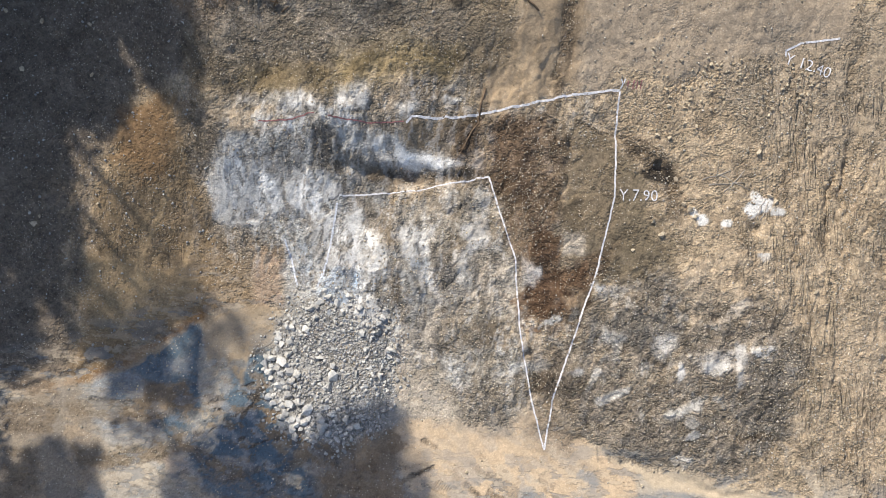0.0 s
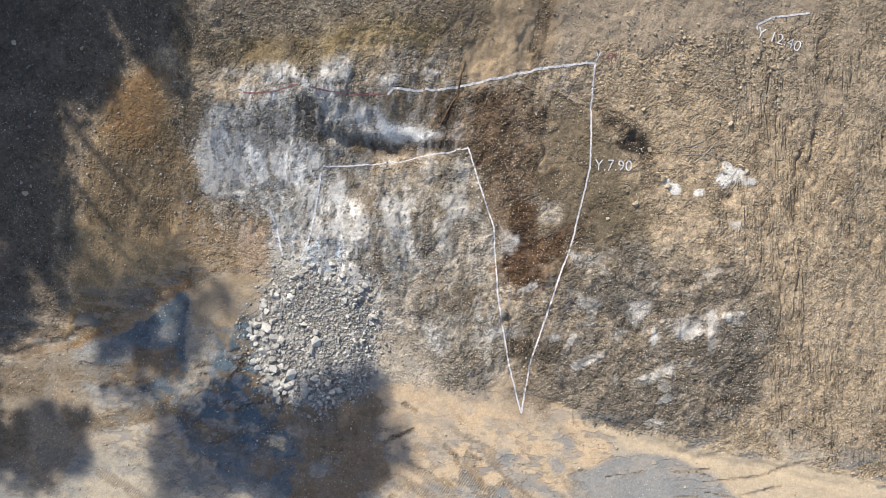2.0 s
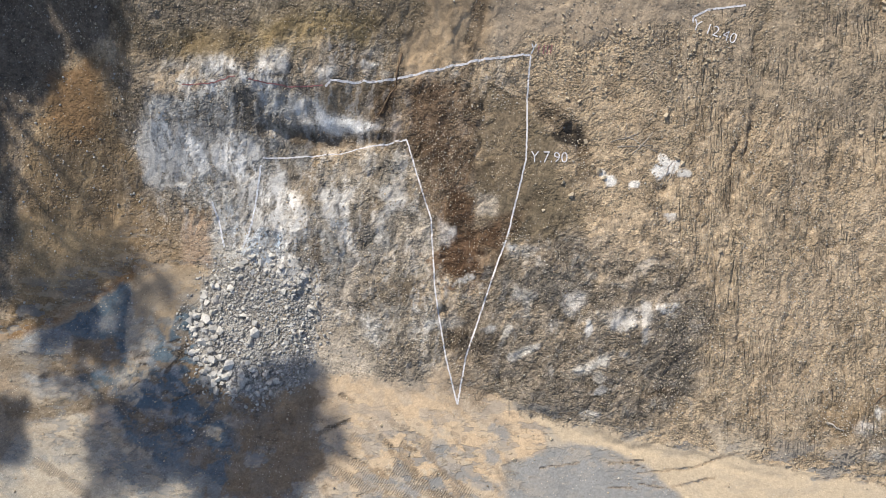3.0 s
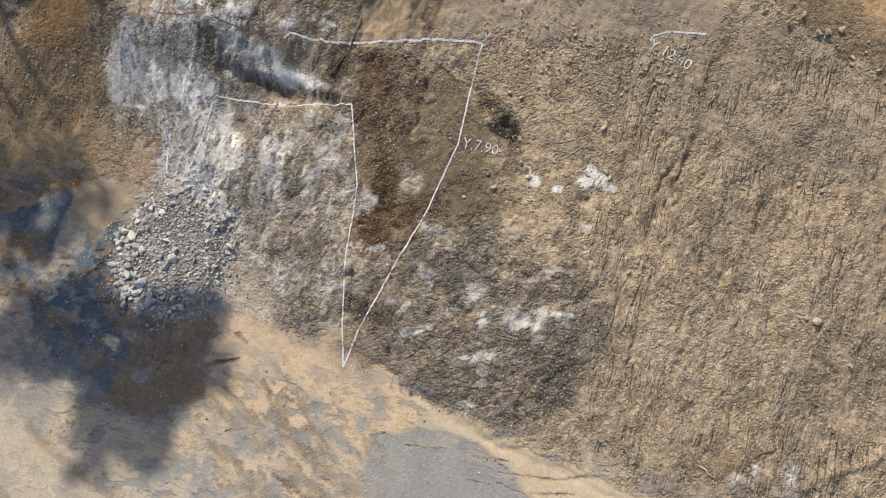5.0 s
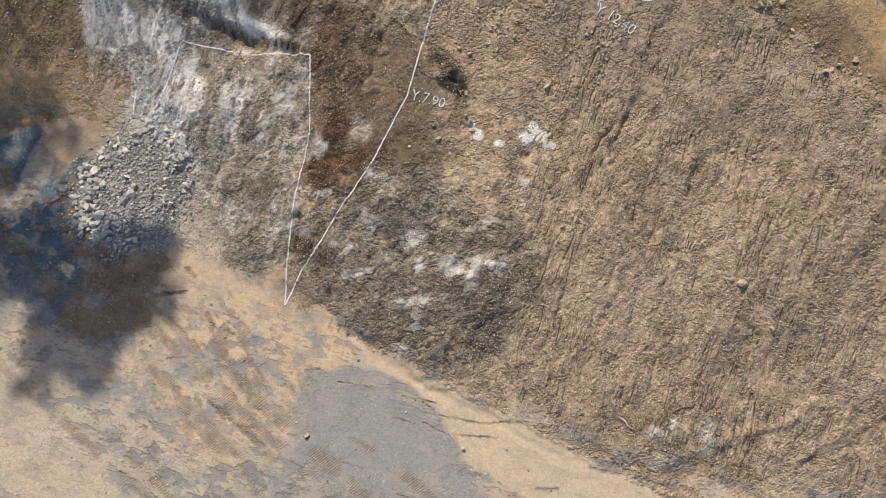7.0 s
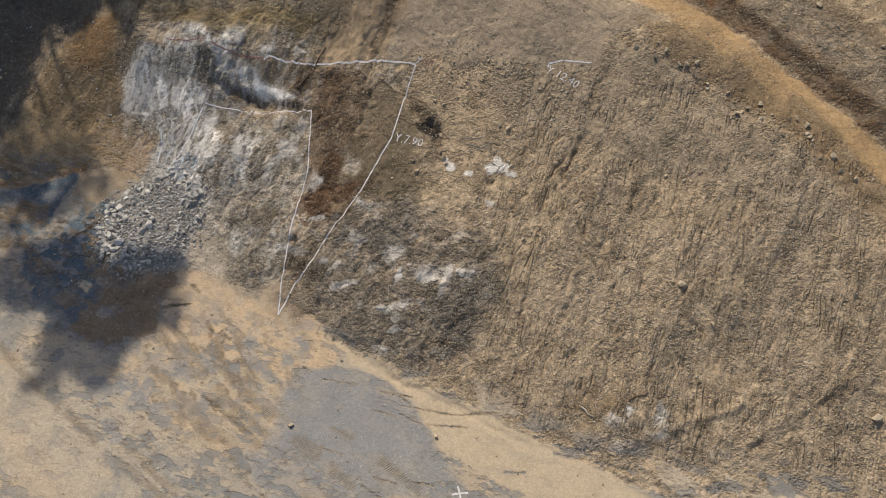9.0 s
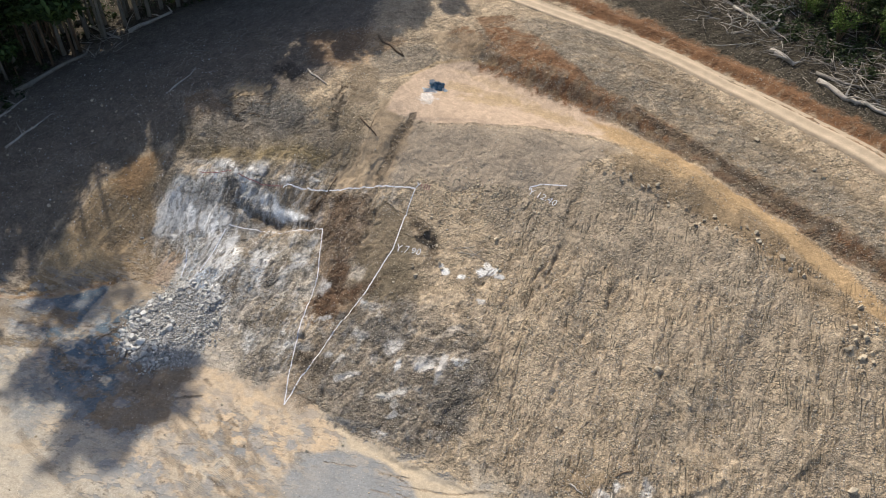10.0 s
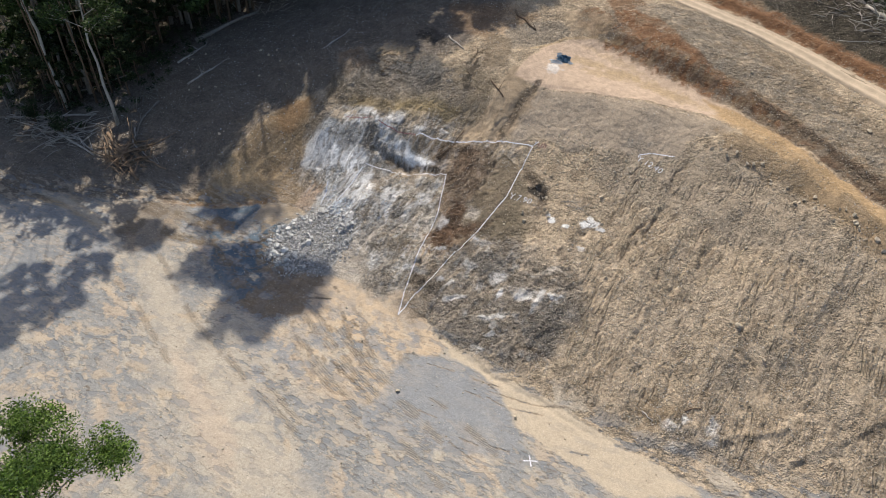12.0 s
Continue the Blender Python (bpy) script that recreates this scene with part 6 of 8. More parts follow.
PALE_WAY = 1 - smooth(1.6, 5.0, along([(-25.4, -2.9), (-10.6, -13.1), (0.5, -17.0), (10.4, -21.0), (18.4, -24.5)], X + 0.6 * FRAY, Y)[0])
MUDDY = 0.8 * np.maximum(smooth(0.22, 0.32, WET), 0.75 * PALE_WAY) + 0.8 * bell(4, 4.2, 7, 2.4, -15) * (1 - smooth(0.22, 0.32, WET))
BLUE_FLOOR = np.minimum(1, bell(19, -5, 7.5, 4.5, -14) * 1.5)
# ruts left by crawler tracks on the floor
TRACK = np.zeros(X.shape)
for line in TRACKS:
    d, _ = along(line, X + 0.25 * fbm(X / 6, Y / 6, 81, 2), Y)
    TRACK = np.maximum(TRACK, (1 - smooth(0.34, 0.46, d + 0.12 * FRAY)) * smooth(0.2, 0.45, vnoise(X / 1.3, Y / 1.3, 82)))
TRACK *= FLAT
TRACK = np.maximum(TRACK, 0.3 * FLAT * smooth(0.45, 0.6, vnoise(X / 2.5, Y / 2.5, 85)) * (np.abs(COL[..., 0] - FLOOR_BLUE[0]) < 0.06))
COL[..., :3] += 0.5 * np.clip(TRACK * 2 - 1, 0, 1)[..., None] * (np.array((0.23, 0.185, 0.135)) - COL[..., :3])
Z -= 0.05 * TRACK


def link_ground():
    ny, nx = X.shape
    me = bpy.data.meshes.new("ground")
    me.vertices.add(nx * ny)
    me.vertices.foreach_set("co", np.stack([X, Y, Z], -1).ravel())
    i = np.arange(nx * ny).reshape(ny, nx)
    quads = np.stack([i[:-1, :-1], i[:-1, 1:], i[1:, 1:], i[1:, :-1]], -1).reshape(-1)
    n = len(quads) // 4
    me.loops.add(n * 4)
    me.polygons.add(n)
    me.loops.foreach_set("vertex_index", quads)
    me.polygons.foreach_set("loop_start", np.arange(n) * 4)
    me.polygons.foreach_set("use_smooth", np.ones(n, bool))
    me.update()
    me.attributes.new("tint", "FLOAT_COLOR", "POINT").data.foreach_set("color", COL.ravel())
    me.attributes.new("grit", "FLOAT", "POINT").data.foreach_set("value", GRIT.ravel())
    me.attributes.new("wet", "FLOAT", "POINT").data.foreach_set("value", WET.ravel())
    me.attributes.new("crust", "FLOAT", "POINT").data.foreach_set("value", (FLAT * (1 - 0.75 * np.minimum(1, 1.3 * bell(-15, 8, 11, 8))) * (1 - MUDDY) * (1 - 0.8 * BLUE_FLOOR) * (0.6 + 0.4 * smooth(0.35, 0.6, vnoise(X / 6, Y / 6, 96)))).ravel())
    me.attributes.new("track", "FLOAT", "POINT").data.foreach_set("value", TRACK.ravel())
    me.attributes.new("combed", "FLOAT", "POINT").data.foreach_set("value", (np.maximum(SPOIL, 0.6 * FAN) * (0.4 + 0.6 * smooth(0.35, 0.65, vnoise(X / 3, Y / 3, 83)))).ravel())
    me.materials.append(EARTH)
    return tagged(new("ground", me), "bare earth and rock of a cut hillside above a level pit floor", "ground", kind="structure")


ground = link_ground()

# ---------- helpers for the things ----------


def ground_z(x, y):
    """Height of the finished ground, between its grid points."""
    x, y = np.asarray(x, float), np.asarray(y, float)
    i = np.clip(np.searchsorted(GX, x) - 1, 0, len(GX) - 2)
    j = np.clip(np.searchsorted(GY, y) - 1, 0, len(GY) - 2)
    u, v = (x - GX[i]) / (GX[i + 1] - GX[i]), (y - GY[j]) / (GY[j + 1] - GY[j])
    return (Z[j, i] * (1 - u) + Z[j, i + 1] * u) * (1 - v) + (Z[j + 1, i] * (1 - u) + Z[j + 1, i + 1] * u) * v


def part(name, bm, mat, parent=None, label=""):
    """Links a bmesh as one mesh object, under a thing where one is given."""
    me = bpy.data.meshes.new(name)
    bm.to_mesh(me)
    bm.free()
    me.materials.append(mat)
    ob = new(name, me)
    ob.parent = parent
    return tagged(ob, label)


def tube(bm, points, radii, sides=7, seed=0):
    """A bent, tapered limb through the points."""
    rng = random.Random(seed)
    pts = [Vector(p) for p in points]
    rings = []
    for k, p in enumerate(pts):
        way = (pts[min(k + 1, len(pts) - 1)] - pts[max(k - 1, 0)]).normalized()
        side = way.cross(Vector((0.31, 0.87, 0.38))).normalized()
        up = way.cross(side)
        ring = []
        for s in range(sides):
            a = 2 * math.pi * s / sides
            r = radii[k] * rng.uniform(0.88, 1.12)
            ring.append(bm.verts.new(p + (math.cos(a) * side + math.sin(a) * up) * r))
        rings.append(ring)
    for a, b in zip(rings, rings[1:]):
        for s in range(sides):
            f = bm.faces.new((a[s], a[(s + 1) % sides], b[(s + 1) % sides], b[s]))
            f.smooth = True
    bm.faces.new(rings[0][::-1])
    bm.faces.new(rings[-1])


def stone_material(name, colours, by_island=False):
    m, nt, b = material(name, 0.92, spec=0.25)
    if by_island:
        pick = nt.nodes.new("ShaderNodeNewGeometry").outputs["Random Per Island"]
    else:
        pick = nt.nodes.new("ShaderNodeObjectInfo").outputs["Random"]
    cr = nt.nodes.new("ShaderNodeValToRGB")
    cr.color_ramp.interpolation = "LINEAR"
    for k, c in enumerate(colours):
        e = cr.color_ramp.elements[k] if k < 2 else cr.color_ramp.elements.new(1)
        e.position, e.color = k / (len(colours) - 1), (*c, 1)
    nt.links.new(pick, cr.inputs[0])
    co = nt.nodes.new("ShaderNodeTexCoord").outputs["Object"]
    blotch, grain = noise_at(nt, co, 3.0, 5, 0.65), noise_at(nt, co, 24, 3, 0.7)
    f = math_node(nt, "MULTIPLY", ramp(nt, blotch, 0.3, 0.7, 0.72, 1.2), ramp(nt, grain, 0.3, 0.7, 0.85, 1.15))
    nt.links.new(scaled(nt, cr.outputs[0], f), b.inputs["Base Color"])
    bumped(nt, b, math_node(nt, "ADD", blotch, math_node(nt, "MULTIPLY", grain, 0.3)), 0.6, 0.06)
    return m


BLASTED = stone_material("blasted_stone", [(0.38, 0.365, 0.34), (0.55, 0.53, 0.49), (0.68, 0.655, 0.61), (0.46, 0.455, 0.44)])
BUFF = stone_material("buff_stone", [(0.46, 0.38, 0.27), (0.58, 0.49, 0.36), (0.40, 0.33, 0.24)])
CHIPS = stone_material("stone_chips", [(0.22, 0.18, 0.13), (0.38, 0.31, 0.22), (0.55, 0.47, 0.36), (0.30, 0.27, 0.23), (0.62, 0.57, 0.5)], True)
GREY_CHIPS = stone_material("grey_chips", [(0.30, 0.29, 0.28), (0.46, 0.45, 0.43), (0.64, 0.62, 0.585)], True)


def rock_bm(seed, flat=0.7, points=15):
    """An angular lump about one metre across, with blunted corners."""
    rng = random.Random(seed)
    bm = bmesh.new()
    sx, sy = rng.uniform(0.36, 0.52), rng.uniform(0.36, 0.52)
    for _ in range(points):
        v = Vector((rng.gauss(0, 1), rng.gauss(0, 1), rng.gauss(0, 1))).normalized()
        r = rng.uniform(0.85, 1.1)
        bm.verts.new((v.x * sx * r, v.y * sy * r, v.z * 0.5 * flat * r))
    bmesh.ops.convex_hull(bm, input=bm.verts)
    for v in [v for v in bm.verts if not v.link_faces]:
        bm.verts.remove(v)
    return bm


def rock_mesh(name, seed, mat, flat=0.7):
    me = bpy.data.meshes.new(name)
    bm = rock_bm(seed, flat, 10)
    bm.to_mesh(me)
    bm.free()
    me.materials.append(mat)
    return me


def strewn(name, spots, mat, seeds=8, flat=0.75):
    """Many small stones in one mesh: rows of x, y and size."""
    rng = np.random.default_rng(len(spots))
    shapes = []
    for s in range(seeds):
        bm = rock_bm(900 + s, flat, 9)
        bmesh.ops.triangulate(bm, faces=bm.faces)
        bm.verts.index_update()
        shapes.append((np.array([v.co[:] for v in bm.verts]), np.array([[v.index for v in f.verts] for f in bm.faces])))
        bm.free()
    spots = np.asarray(spots)
    z = ground_z(spots[:, 0], spots[:, 1])
    verts, faces, base = [], [], 0
    turn, which = rng.uniform(0, 6.283, len(spots)), rng.integers(0, seeds, len(spots))
    for k, (x, y, size) in enumerate(spots):
        v, f = shapes[which[k]]
        c, s = math.cos(turn[k]), math.sin(turn[k])
        verts.append(np.c_[(v[:, 0] * c - v[:, 1] * s) * size + x, (v[:, 0] * s + v[:, 1] * c) * size + y, v[:, 2] * size + z[k] + 0.12 * size])
        faces.append(f + base)
        base += len(v)
    verts, faces = np.concatenate(verts), np.concatenate(faces)
    me = bpy.data.meshes.new(name)
    me.vertices.add(len(verts))
    me.vertices.foreach_set("co", verts.ravel())
    me.loops.add(len(faces) * 3)
    me.polygons.add(len(faces))
    me.loops.foreach_set("vertex_index", faces.ravel())
    me.polygons.foreach_set("loop_start", np.arange(len(faces)) * 3)
    me.update()
    me.materials.append(mat)
    return new(name, me)


def scatter(seed, count, x0, x1, y0, y1, keep, lo, hi):
    """Random spots in a box, kept with the chance that keep() gives; small ones are commonest."""
    rng = np.random.default_rng(seed)
    x, y = rng.uniform(x0, x1, count), rng.uniform(y0, y1, count)
    s = lo + (hi - lo) * rng.random(count) ** 3.2
    ok = rng.random(count) < keep(x, y)
    return np.c_[x, y, s][ok]


def at_grid(field, x, y):
    return field[np.clip(np.searchsorted(GY, y), 0, len(GY) - 1), np.clip(np.searchsorted(GX, x), 0, len(GX) - 1)]


# ---------- painted survey marks ----------
m, nt, b = material("chalk_paint", 0.85)
co = nt.nodes.new("ShaderNodeTexCoord").outputs["Object"]
worn = ramp(nt, noise_at(nt, co, 7, 4, 0.7), 0.35, 0.7, 0.55, 1.1)
nt.links.new(scaled(nt, mixed(nt, 1.0, (0.80, 0.78, 0.80), (0.80, 0.78, 0.80)), worn), b.inputs["Base Color"])
CHALK = m
m, nt, b = material("faded_chalk", 0.85)
co = nt.nodes.new("ShaderNodeTexCoord").outputs["Object"]
nt.links.new(scaled(nt, mixed(nt, 1.0, (0.78, 0.80, 0.86), (0.78, 0.80, 0.86)), ramp(nt, noise_at(nt, co, 5, 4, 0.7), 0.35, 0.7, 0.5, 1.1)), b.inputs["Base Color"])
FADED = m
m, nt, b = material("red_paint", 0.85)
co = nt.nodes.new("ShaderNodeTexCoord").outputs["Object"]
nt.links.new(scaled(nt, mixed(nt, 1.0, (0.42, 0.20, 0.19), (0.42, 0.20, 0.19)), ramp(nt, noise_at(nt, co, 5, 4, 0.7), 0.35, 0.7, 0.5, 1.1)), b.inputs["Base Color"])
RED = m


def stroke(bm, corners, width, rng):
    """A sprayed line laid over the ground, uneven in width and a little wavering."""
    pts = [Vector((*p, 0)) for p in corners]
    path = []
    for a, c in zip(pts, pts[1:]):
        n = max(2, int((c - a).length / 0.09))
        path += [a.lerp(c, k / n) for k in range(n)]
    path.append(pts[-1])
    left, right, drift = [], [], 0.0
    for k, p in enumerate(path):
        way = (path[min(k + 1, len(path) - 1)] - path[max(k - 1, 0)]).normalized()
        side = Vector((-way.y, way.x, 0))
        drift = 0.85 * drift + rng.gauss(0, 0.008)
        for row, sign in ((left, 1), (right, -1)):
            q = p + side * (drift + sign * width / 2 * rng.uniform(0.85, 1.12))
            row.append(q)
    lv = [bm.verts.new((q.x, q.y, float(ground_z(q.x, q.y)) + 0.03)) for q in left]
    rv = [bm.verts.new((q.x, q.y, float(ground_z(q.x, q.y)) + 0.03)) for q in right]
    for k in range(len(path) - 1):
        bm.faces.new((lv[k], rv[k], rv[k + 1], lv[k + 1]))


def survey_line(name, corners, width, mat, label, seed):
    bm = bmesh.new()
    stroke(bm, corners, width, random.Random(seed))
    return tagged(part(name, bm, mat), label, "survey mark", "survey marks")


survey_line("survey_line", [(-8.6, 24.3), (-2.5, 24.9), (4.05, 25.4), (5.2, 21.8), (6.2, 18.6), (6.5, 12.9), (7.4, 7.5), (8.4, 3.7)], 0.13, CHALK, "thin white chalk line down the broken rock to the floor", 1)
survey_line("survey_line", [(-2.8, 29.2), (-2.3, 29.65), (1.0, 29.6), (4.9, 30.0), (9.6, 30.5), (14.5, 30.9)], 0.17, CHALK, "thick white chalk line along the rock ledge", 2)
survey_line("survey_line", [(14.5, 30.9), (14.3, 27.7), (14.2, 23.1), (12.7, 17.2), (11.0, 12.7), (9.1, 7.5), (8.4, 3.7)], 0.14, CHALK, "white chalk line down the brown seam to the floor", 3)
survey_line("survey_line", [(28.2, 33.7), (28.2, 34.1), (29.3, 34.6), (32.5, 34.9)], 0.15, CHALK, "short white chalk line on the upper spoil slope", 4)
survey_line("survey_line", [(-13.7, 21.5), (-13.1, 19.5), (-12.6, 17.6)], 0.16, FADED, "faded bluish chalk line above the stone heap", 5)
survey_line("survey_line", [(-8.8, 23.8), (-9.9, 19.4), (-10.8, 17.4)], 0.18, FADED, "faded bluish chalk line on pale rock", 6)
survey_line("survey_line", [(-15.1, 29.5), (-12.6, 29.3), (-10.3, 29.7)], 0.09, RED, "thin faded red paint line on grey rock", 7)
survey_line("survey_line", [(-9.2, 29.5), (-6.6, 29.4), (-3.0, 29.3)], 0.09, RED, "thin faded red paint line on grey rock", 8)


def painted_text(text, x, y, height, deg, mat, label):
    """Letters sprayed on the slope, laid over the ground."""
    cu = bpy.data.curves.new("lettering", "FONT")
    cu.body, cu.size, cu.resolution_u, cu.offset = text, 1.35, 3, -0.01
    tmp = bpy.data.objects.new("lettering", cu)
    scene.collection.objects.link(tmp)
    me = bpy.data.meshes.new_from_object(tmp.evaluated_get(bpy.context.evaluated_depsgraph_get()))
    bpy.data.objects.remove(tmp)
    bm = bmesh.new()
    bm.from_mesh(me)
    bmesh.ops.triangulate(bm, faces=bm.faces)
    bmesh.ops.subdivide_edges(bm, edges=bm.edges, cuts=3, use_grid_fill=True)
    bm.to_mesh(me)
    bm.free()
    c, s = math.cos(radians(deg)), math.sin(radians(deg))
    for v in me.vertices:
        px, py = v.co.x * height, v.co.y * height
        gx, gy = x + px * c - py * s, y + px * s + py * c
        v.co = (gx, gy, max(float(ground_z(gx + du, gy + dv)) for du, dv in ((0, 0), (0.07, 0), (-0.07, 0), (0, 0.07), (0, -0.07))) + 0.04)
    me.materials.clear()
    me.materials.append(mat)
    return tagged(new("survey_number", me), label, "survey mark", "survey marks")


painted_text("Y.7.90", 14.5, 22.75, 0.92, -3, CHALK, "white chalked number Y.7.90 on the brown slope")
painted_text("Y 12.40", 28.0, 33.2, 0.92, -20, CHALK, "white chalked number Y 12.40 on the spoil slope")
bm = bmesh.new()
for dx in (0, 0.45, 0.75, 1.05):
    stroke(bm, [(15.1 + dx, 31.0), (15.2 + dx, 31.6)], 0.1, random.Random(9))
tagged(part("survey_number", bm, RED), "illegible red paint strokes at a chalk corner", "survey mark", "survey marks")
bm = bmesh.new()
stroke(bm, [(14.55, 31.0), (14.75, 31.35), (14.6, 31.7)], 0.1, random.Random(10))
stroke(bm, [(14.75, 31.35), (15.0, 31.7)], 0.1, random.Random(11))
tagged(part("survey_number", bm, FADED), "small lilac forked paint mark at a chalk corner", "survey mark", "survey marks")
bm = bmesh.new()
stroke(bm, [(29.6, -8.2), (30.9, -7.7)], 0.16, random.Random(12))
stroke(bm, [(29.9, -7.4), (30.5, -8.5)], 0.16, random.Random(13))
tagged(part("survey_cross", bm, CHALK), "white chalk cross on the grey pit floor", "survey mark", "survey marks")

# ---------- heap of blasted stone ----------
heap = tagged(new("rubble_heap"), "heap of pale grey blasted stone below the rock face", "rubble heap")
heap.location = (-9.4, 10.4, float(ground_z(-9.4, 10.4)))
ROCKS = [rock_mesh("rock", 100 + k, BLASTED) for k in range(12)]
rng = random.Random(5)
placed = 0
while placed < 290:
    a, u = rng.uniform(0, 2 * math.pi), rng.random() ** 0.45
    rim = math.cos(a - radians(215))
    if rng.random() > 0.45 + 0.55 * max(rim, 0) or (u < 0.55 and rng.random() < 0.7):
        continue
    x, y = -9.4 + 5.7 * u * math.cos(a), 10.6 + 6.4 * u * math.sin(a)
    size = rng.choice((0.45, 0.5, 0.6, 0.7, 0.95)) * rng.uniform(0.75, 1.2) * (1.1 if rim > 0.2 else 0.8)
    ob = new("rock", rng.choice(ROCKS))
    ob.parent = heap
    ob.matrix_parent_inverse = Matrix.Translation(-heap.location)
    ob.matrix_basis = Matrix.LocRotScale((x, y, float(ground_z(x, y)) + 0.16 * size), Euler([rng.uniform(-0.7, 0.7), rng.uniform(-0.7, 0.7), rng.uniform(0, 6.28)]), Vector((size, size * rng.uniform(0.75, 1.1), size)))
    placed += 1


def on_heap(x, y):
    return np.clip(1.25 - np.hypot((x + 9.4) / 5.9, (y - 10.8) / 6.8), 0, 1) * 1.5


grit = strewn("gravel", scatter(3, 5200, -17, -2, 3, 19, on_heap, 0.08, 0.42), GREY_CHIPS)
rubble = strewn("rubble", scatter(9, 2600, -17, -2, 3, 19, on_heap, 0.14, 0.48), GREY_CHIPS, 10)
rubble.parent = heap
rubble.matrix_parent_inverse = Matrix.Translation(-heap.location)
tagged(rubble, "angular grey stones packed between the blocks", kind="stuff")
grit.parent = heap
grit.matrix_parent_inverse = Matrix.Translation(-heap.location)
tagged(grit, "small grey rubble between the blocks", kind="stuff")


# ---------- single boulders ----------
BOULDERS = [rock_mesh("boulder", 300 + k, BUFF, 0.85) for k in range(8)]


def boulder(x, y, size, label, group="", mesh=None, seed=0):
    rng = random.Random(int(x * 37 + y * 91) + seed)
    ob = new("boulder", mesh or rng.choice(BOULDERS))
    ob.matrix_basis = Matrix.LocRotScale((x, y, float(ground_z(x, y)) + 0.12 * size), Euler((rng.uniform(-0.4, 0.4), rng.uniform(-0.4, 0.4), rng.uniform(0, 6.28))), Vector((size, size, size)))
    return tagged(ob, label, "boulder", group)


boulder(45.3, 14.6, 0.95, "large cream boulder with a long shadow on the spoil slope")
boulder(44.5, 14.8, 0.5, "cream boulder beside a larger one on the spoil slope")
boulder(48.7, 12.0, 0.6, "pale stone at the end of a crack in the spoil slope")
boulder(42.1, 24.9, 0.5, "square buff boulder on the spoil slope")
boulder(43.8, 24.6, 0.55, "weathered buff boulder half sunk in the slope")
boulder(63.4, 7.5, 1.1, "pale round boulder low on the spoil slope")
boulder(53.9, 46.1, 0.85, "pinkish boulder on the gravel strip beside the road")
boulder(56.6, 29.0, 1.0, "buff boulder on the ledge below the ochre bench")
for x, y, s in ((14.1, -6.4, 0.7), (13.0, -0.8, 0.5), (26.9, -3.8, 0.6), (16.2, 0.9, 0.45), (31.6, -9.5, 0.4), (2.0, 2.0, 0.4)):
    boulder(x, y, s, "small pale stone lying on the pit floor", "stones on the pit floor")
for x, y, s in ((19.7, 22.3, 0.6), (20.2, 21.9, 0.7), (17.9, 20.0, 0.7), (20.6, 21.3, 0.55), (17.2, 21.1, 0.5), (18.6, 27.4, 0.5), (19.2, 24.4, 0.6), (17.6, 27.6, 0.5), (25.8, 26.2, 0.7), (24.9, 26.5, 0.45), (26.7, 22.9, 0.6), (27.2, 22.4, 0.7), (30.1, 15.4, 0.5), (15.6, 18.9, 0.4)):
    boulder(x, y, s, "buff cobble bedded in the brown slope", "cobbles on the brown slope")
rng = random.Random(8)
for k in range(70):
    u = rng.random()
    line = [(36.5, 38.3), (40, 37.2), (44, 35.3), (48, 33.2), (52, 31.4), (56, 29.6), (61, 27.5)]
    i = min(int(u * 6), 5)
    f = u * 6 - i
    x, y = (line[i][0] * (1 - f) + line[i + 1][0] * f, line[i][1] * (1 - f) + line[i + 1][1] * f)
    boulder(x + rng.gauss(0, 0.7), y + rng.gauss(0, 0.6), rng.choice((0.25, 0.3, 0.35, 0.5, 0.7)), "buff stone rolled onto the ledge under the bench", "stones along the ledge", seed=k)
for k in range(26):
    boulder(64.5 + rng.gauss(0, 1.2), 20.8 + rng.gauss(0, 1.6), rng.uniform(0.3, 0.9), "buff stone in a cluster at the ledge's end", "stones along the ledge", seed=k)
for k in range(150):
    x, y = rng.uniform(17, 31), 31.2 + rng.gauss(0, 1.8)
    boulder(x, y, rng.uniform(0.18, 0.42), "tan stone scattered under the chalked numbers", "stones under the upper cut", seed=k)
for k in range(26):
    x, y = rng.uniform(-55, -28), rng.uniform(22, 46)
    boulder(x, y, rng.uniform(0.3, 0.7), "pale stone on the shaded dark hillside", "stones on the dark hillside", seed=k)
for k in range(14):
    x, y = rng.uniform(34, 64), 0
    y = 84 - 0.72 * x + rng.gauss(0, 2.5)
    boulder(x, y, rng.uniform(0.25, 0.6), "tan stone on the gravel strip below the road", "stones on the gravel strip", seed=k)


def gritty(x, y):
    g = at_grid(GRIT, x, y)
    n = 0.5 + 0.5 * fbm(x / 3.0, y / 3.0, 91, 3)
    extra = 1.5 * np.exp(-(((x - 22) / 8) ** 2 + ((y - 31) / 3) ** 2)) + 1.5 * np.exp(-(((x - 8.5) / 3) ** 2 + ((y - 25) / 5) ** 2)) + 0.8 * np.exp(-(((x + 3) / 9) ** 2 + ((y - 16) / 6) ** 2)) + 0.5 * np.exp(-(((x - 20) / 8) ** 2 + ((y - 8) / 5) ** 2))
    return 0.6 * extra * np.clip(n * 1.6 - 0.2, 0, 1) + np.clip((g - 0.12) * 1.1, 0, 1) * np.clip(n * 2.4 - 0.95, 0.04, 1) * (1 - 0.5 * at_grid(SPOIL, x, y))


tagged(strewn("loose_stones", scatter(4, 150000, -33, 68, -3, 58, gritty, 0.07, 0.26), CHIPS), "loose tan and grey stones over the slopes", "stones", kind="stuff")
picks = np.random.default_rng(12)
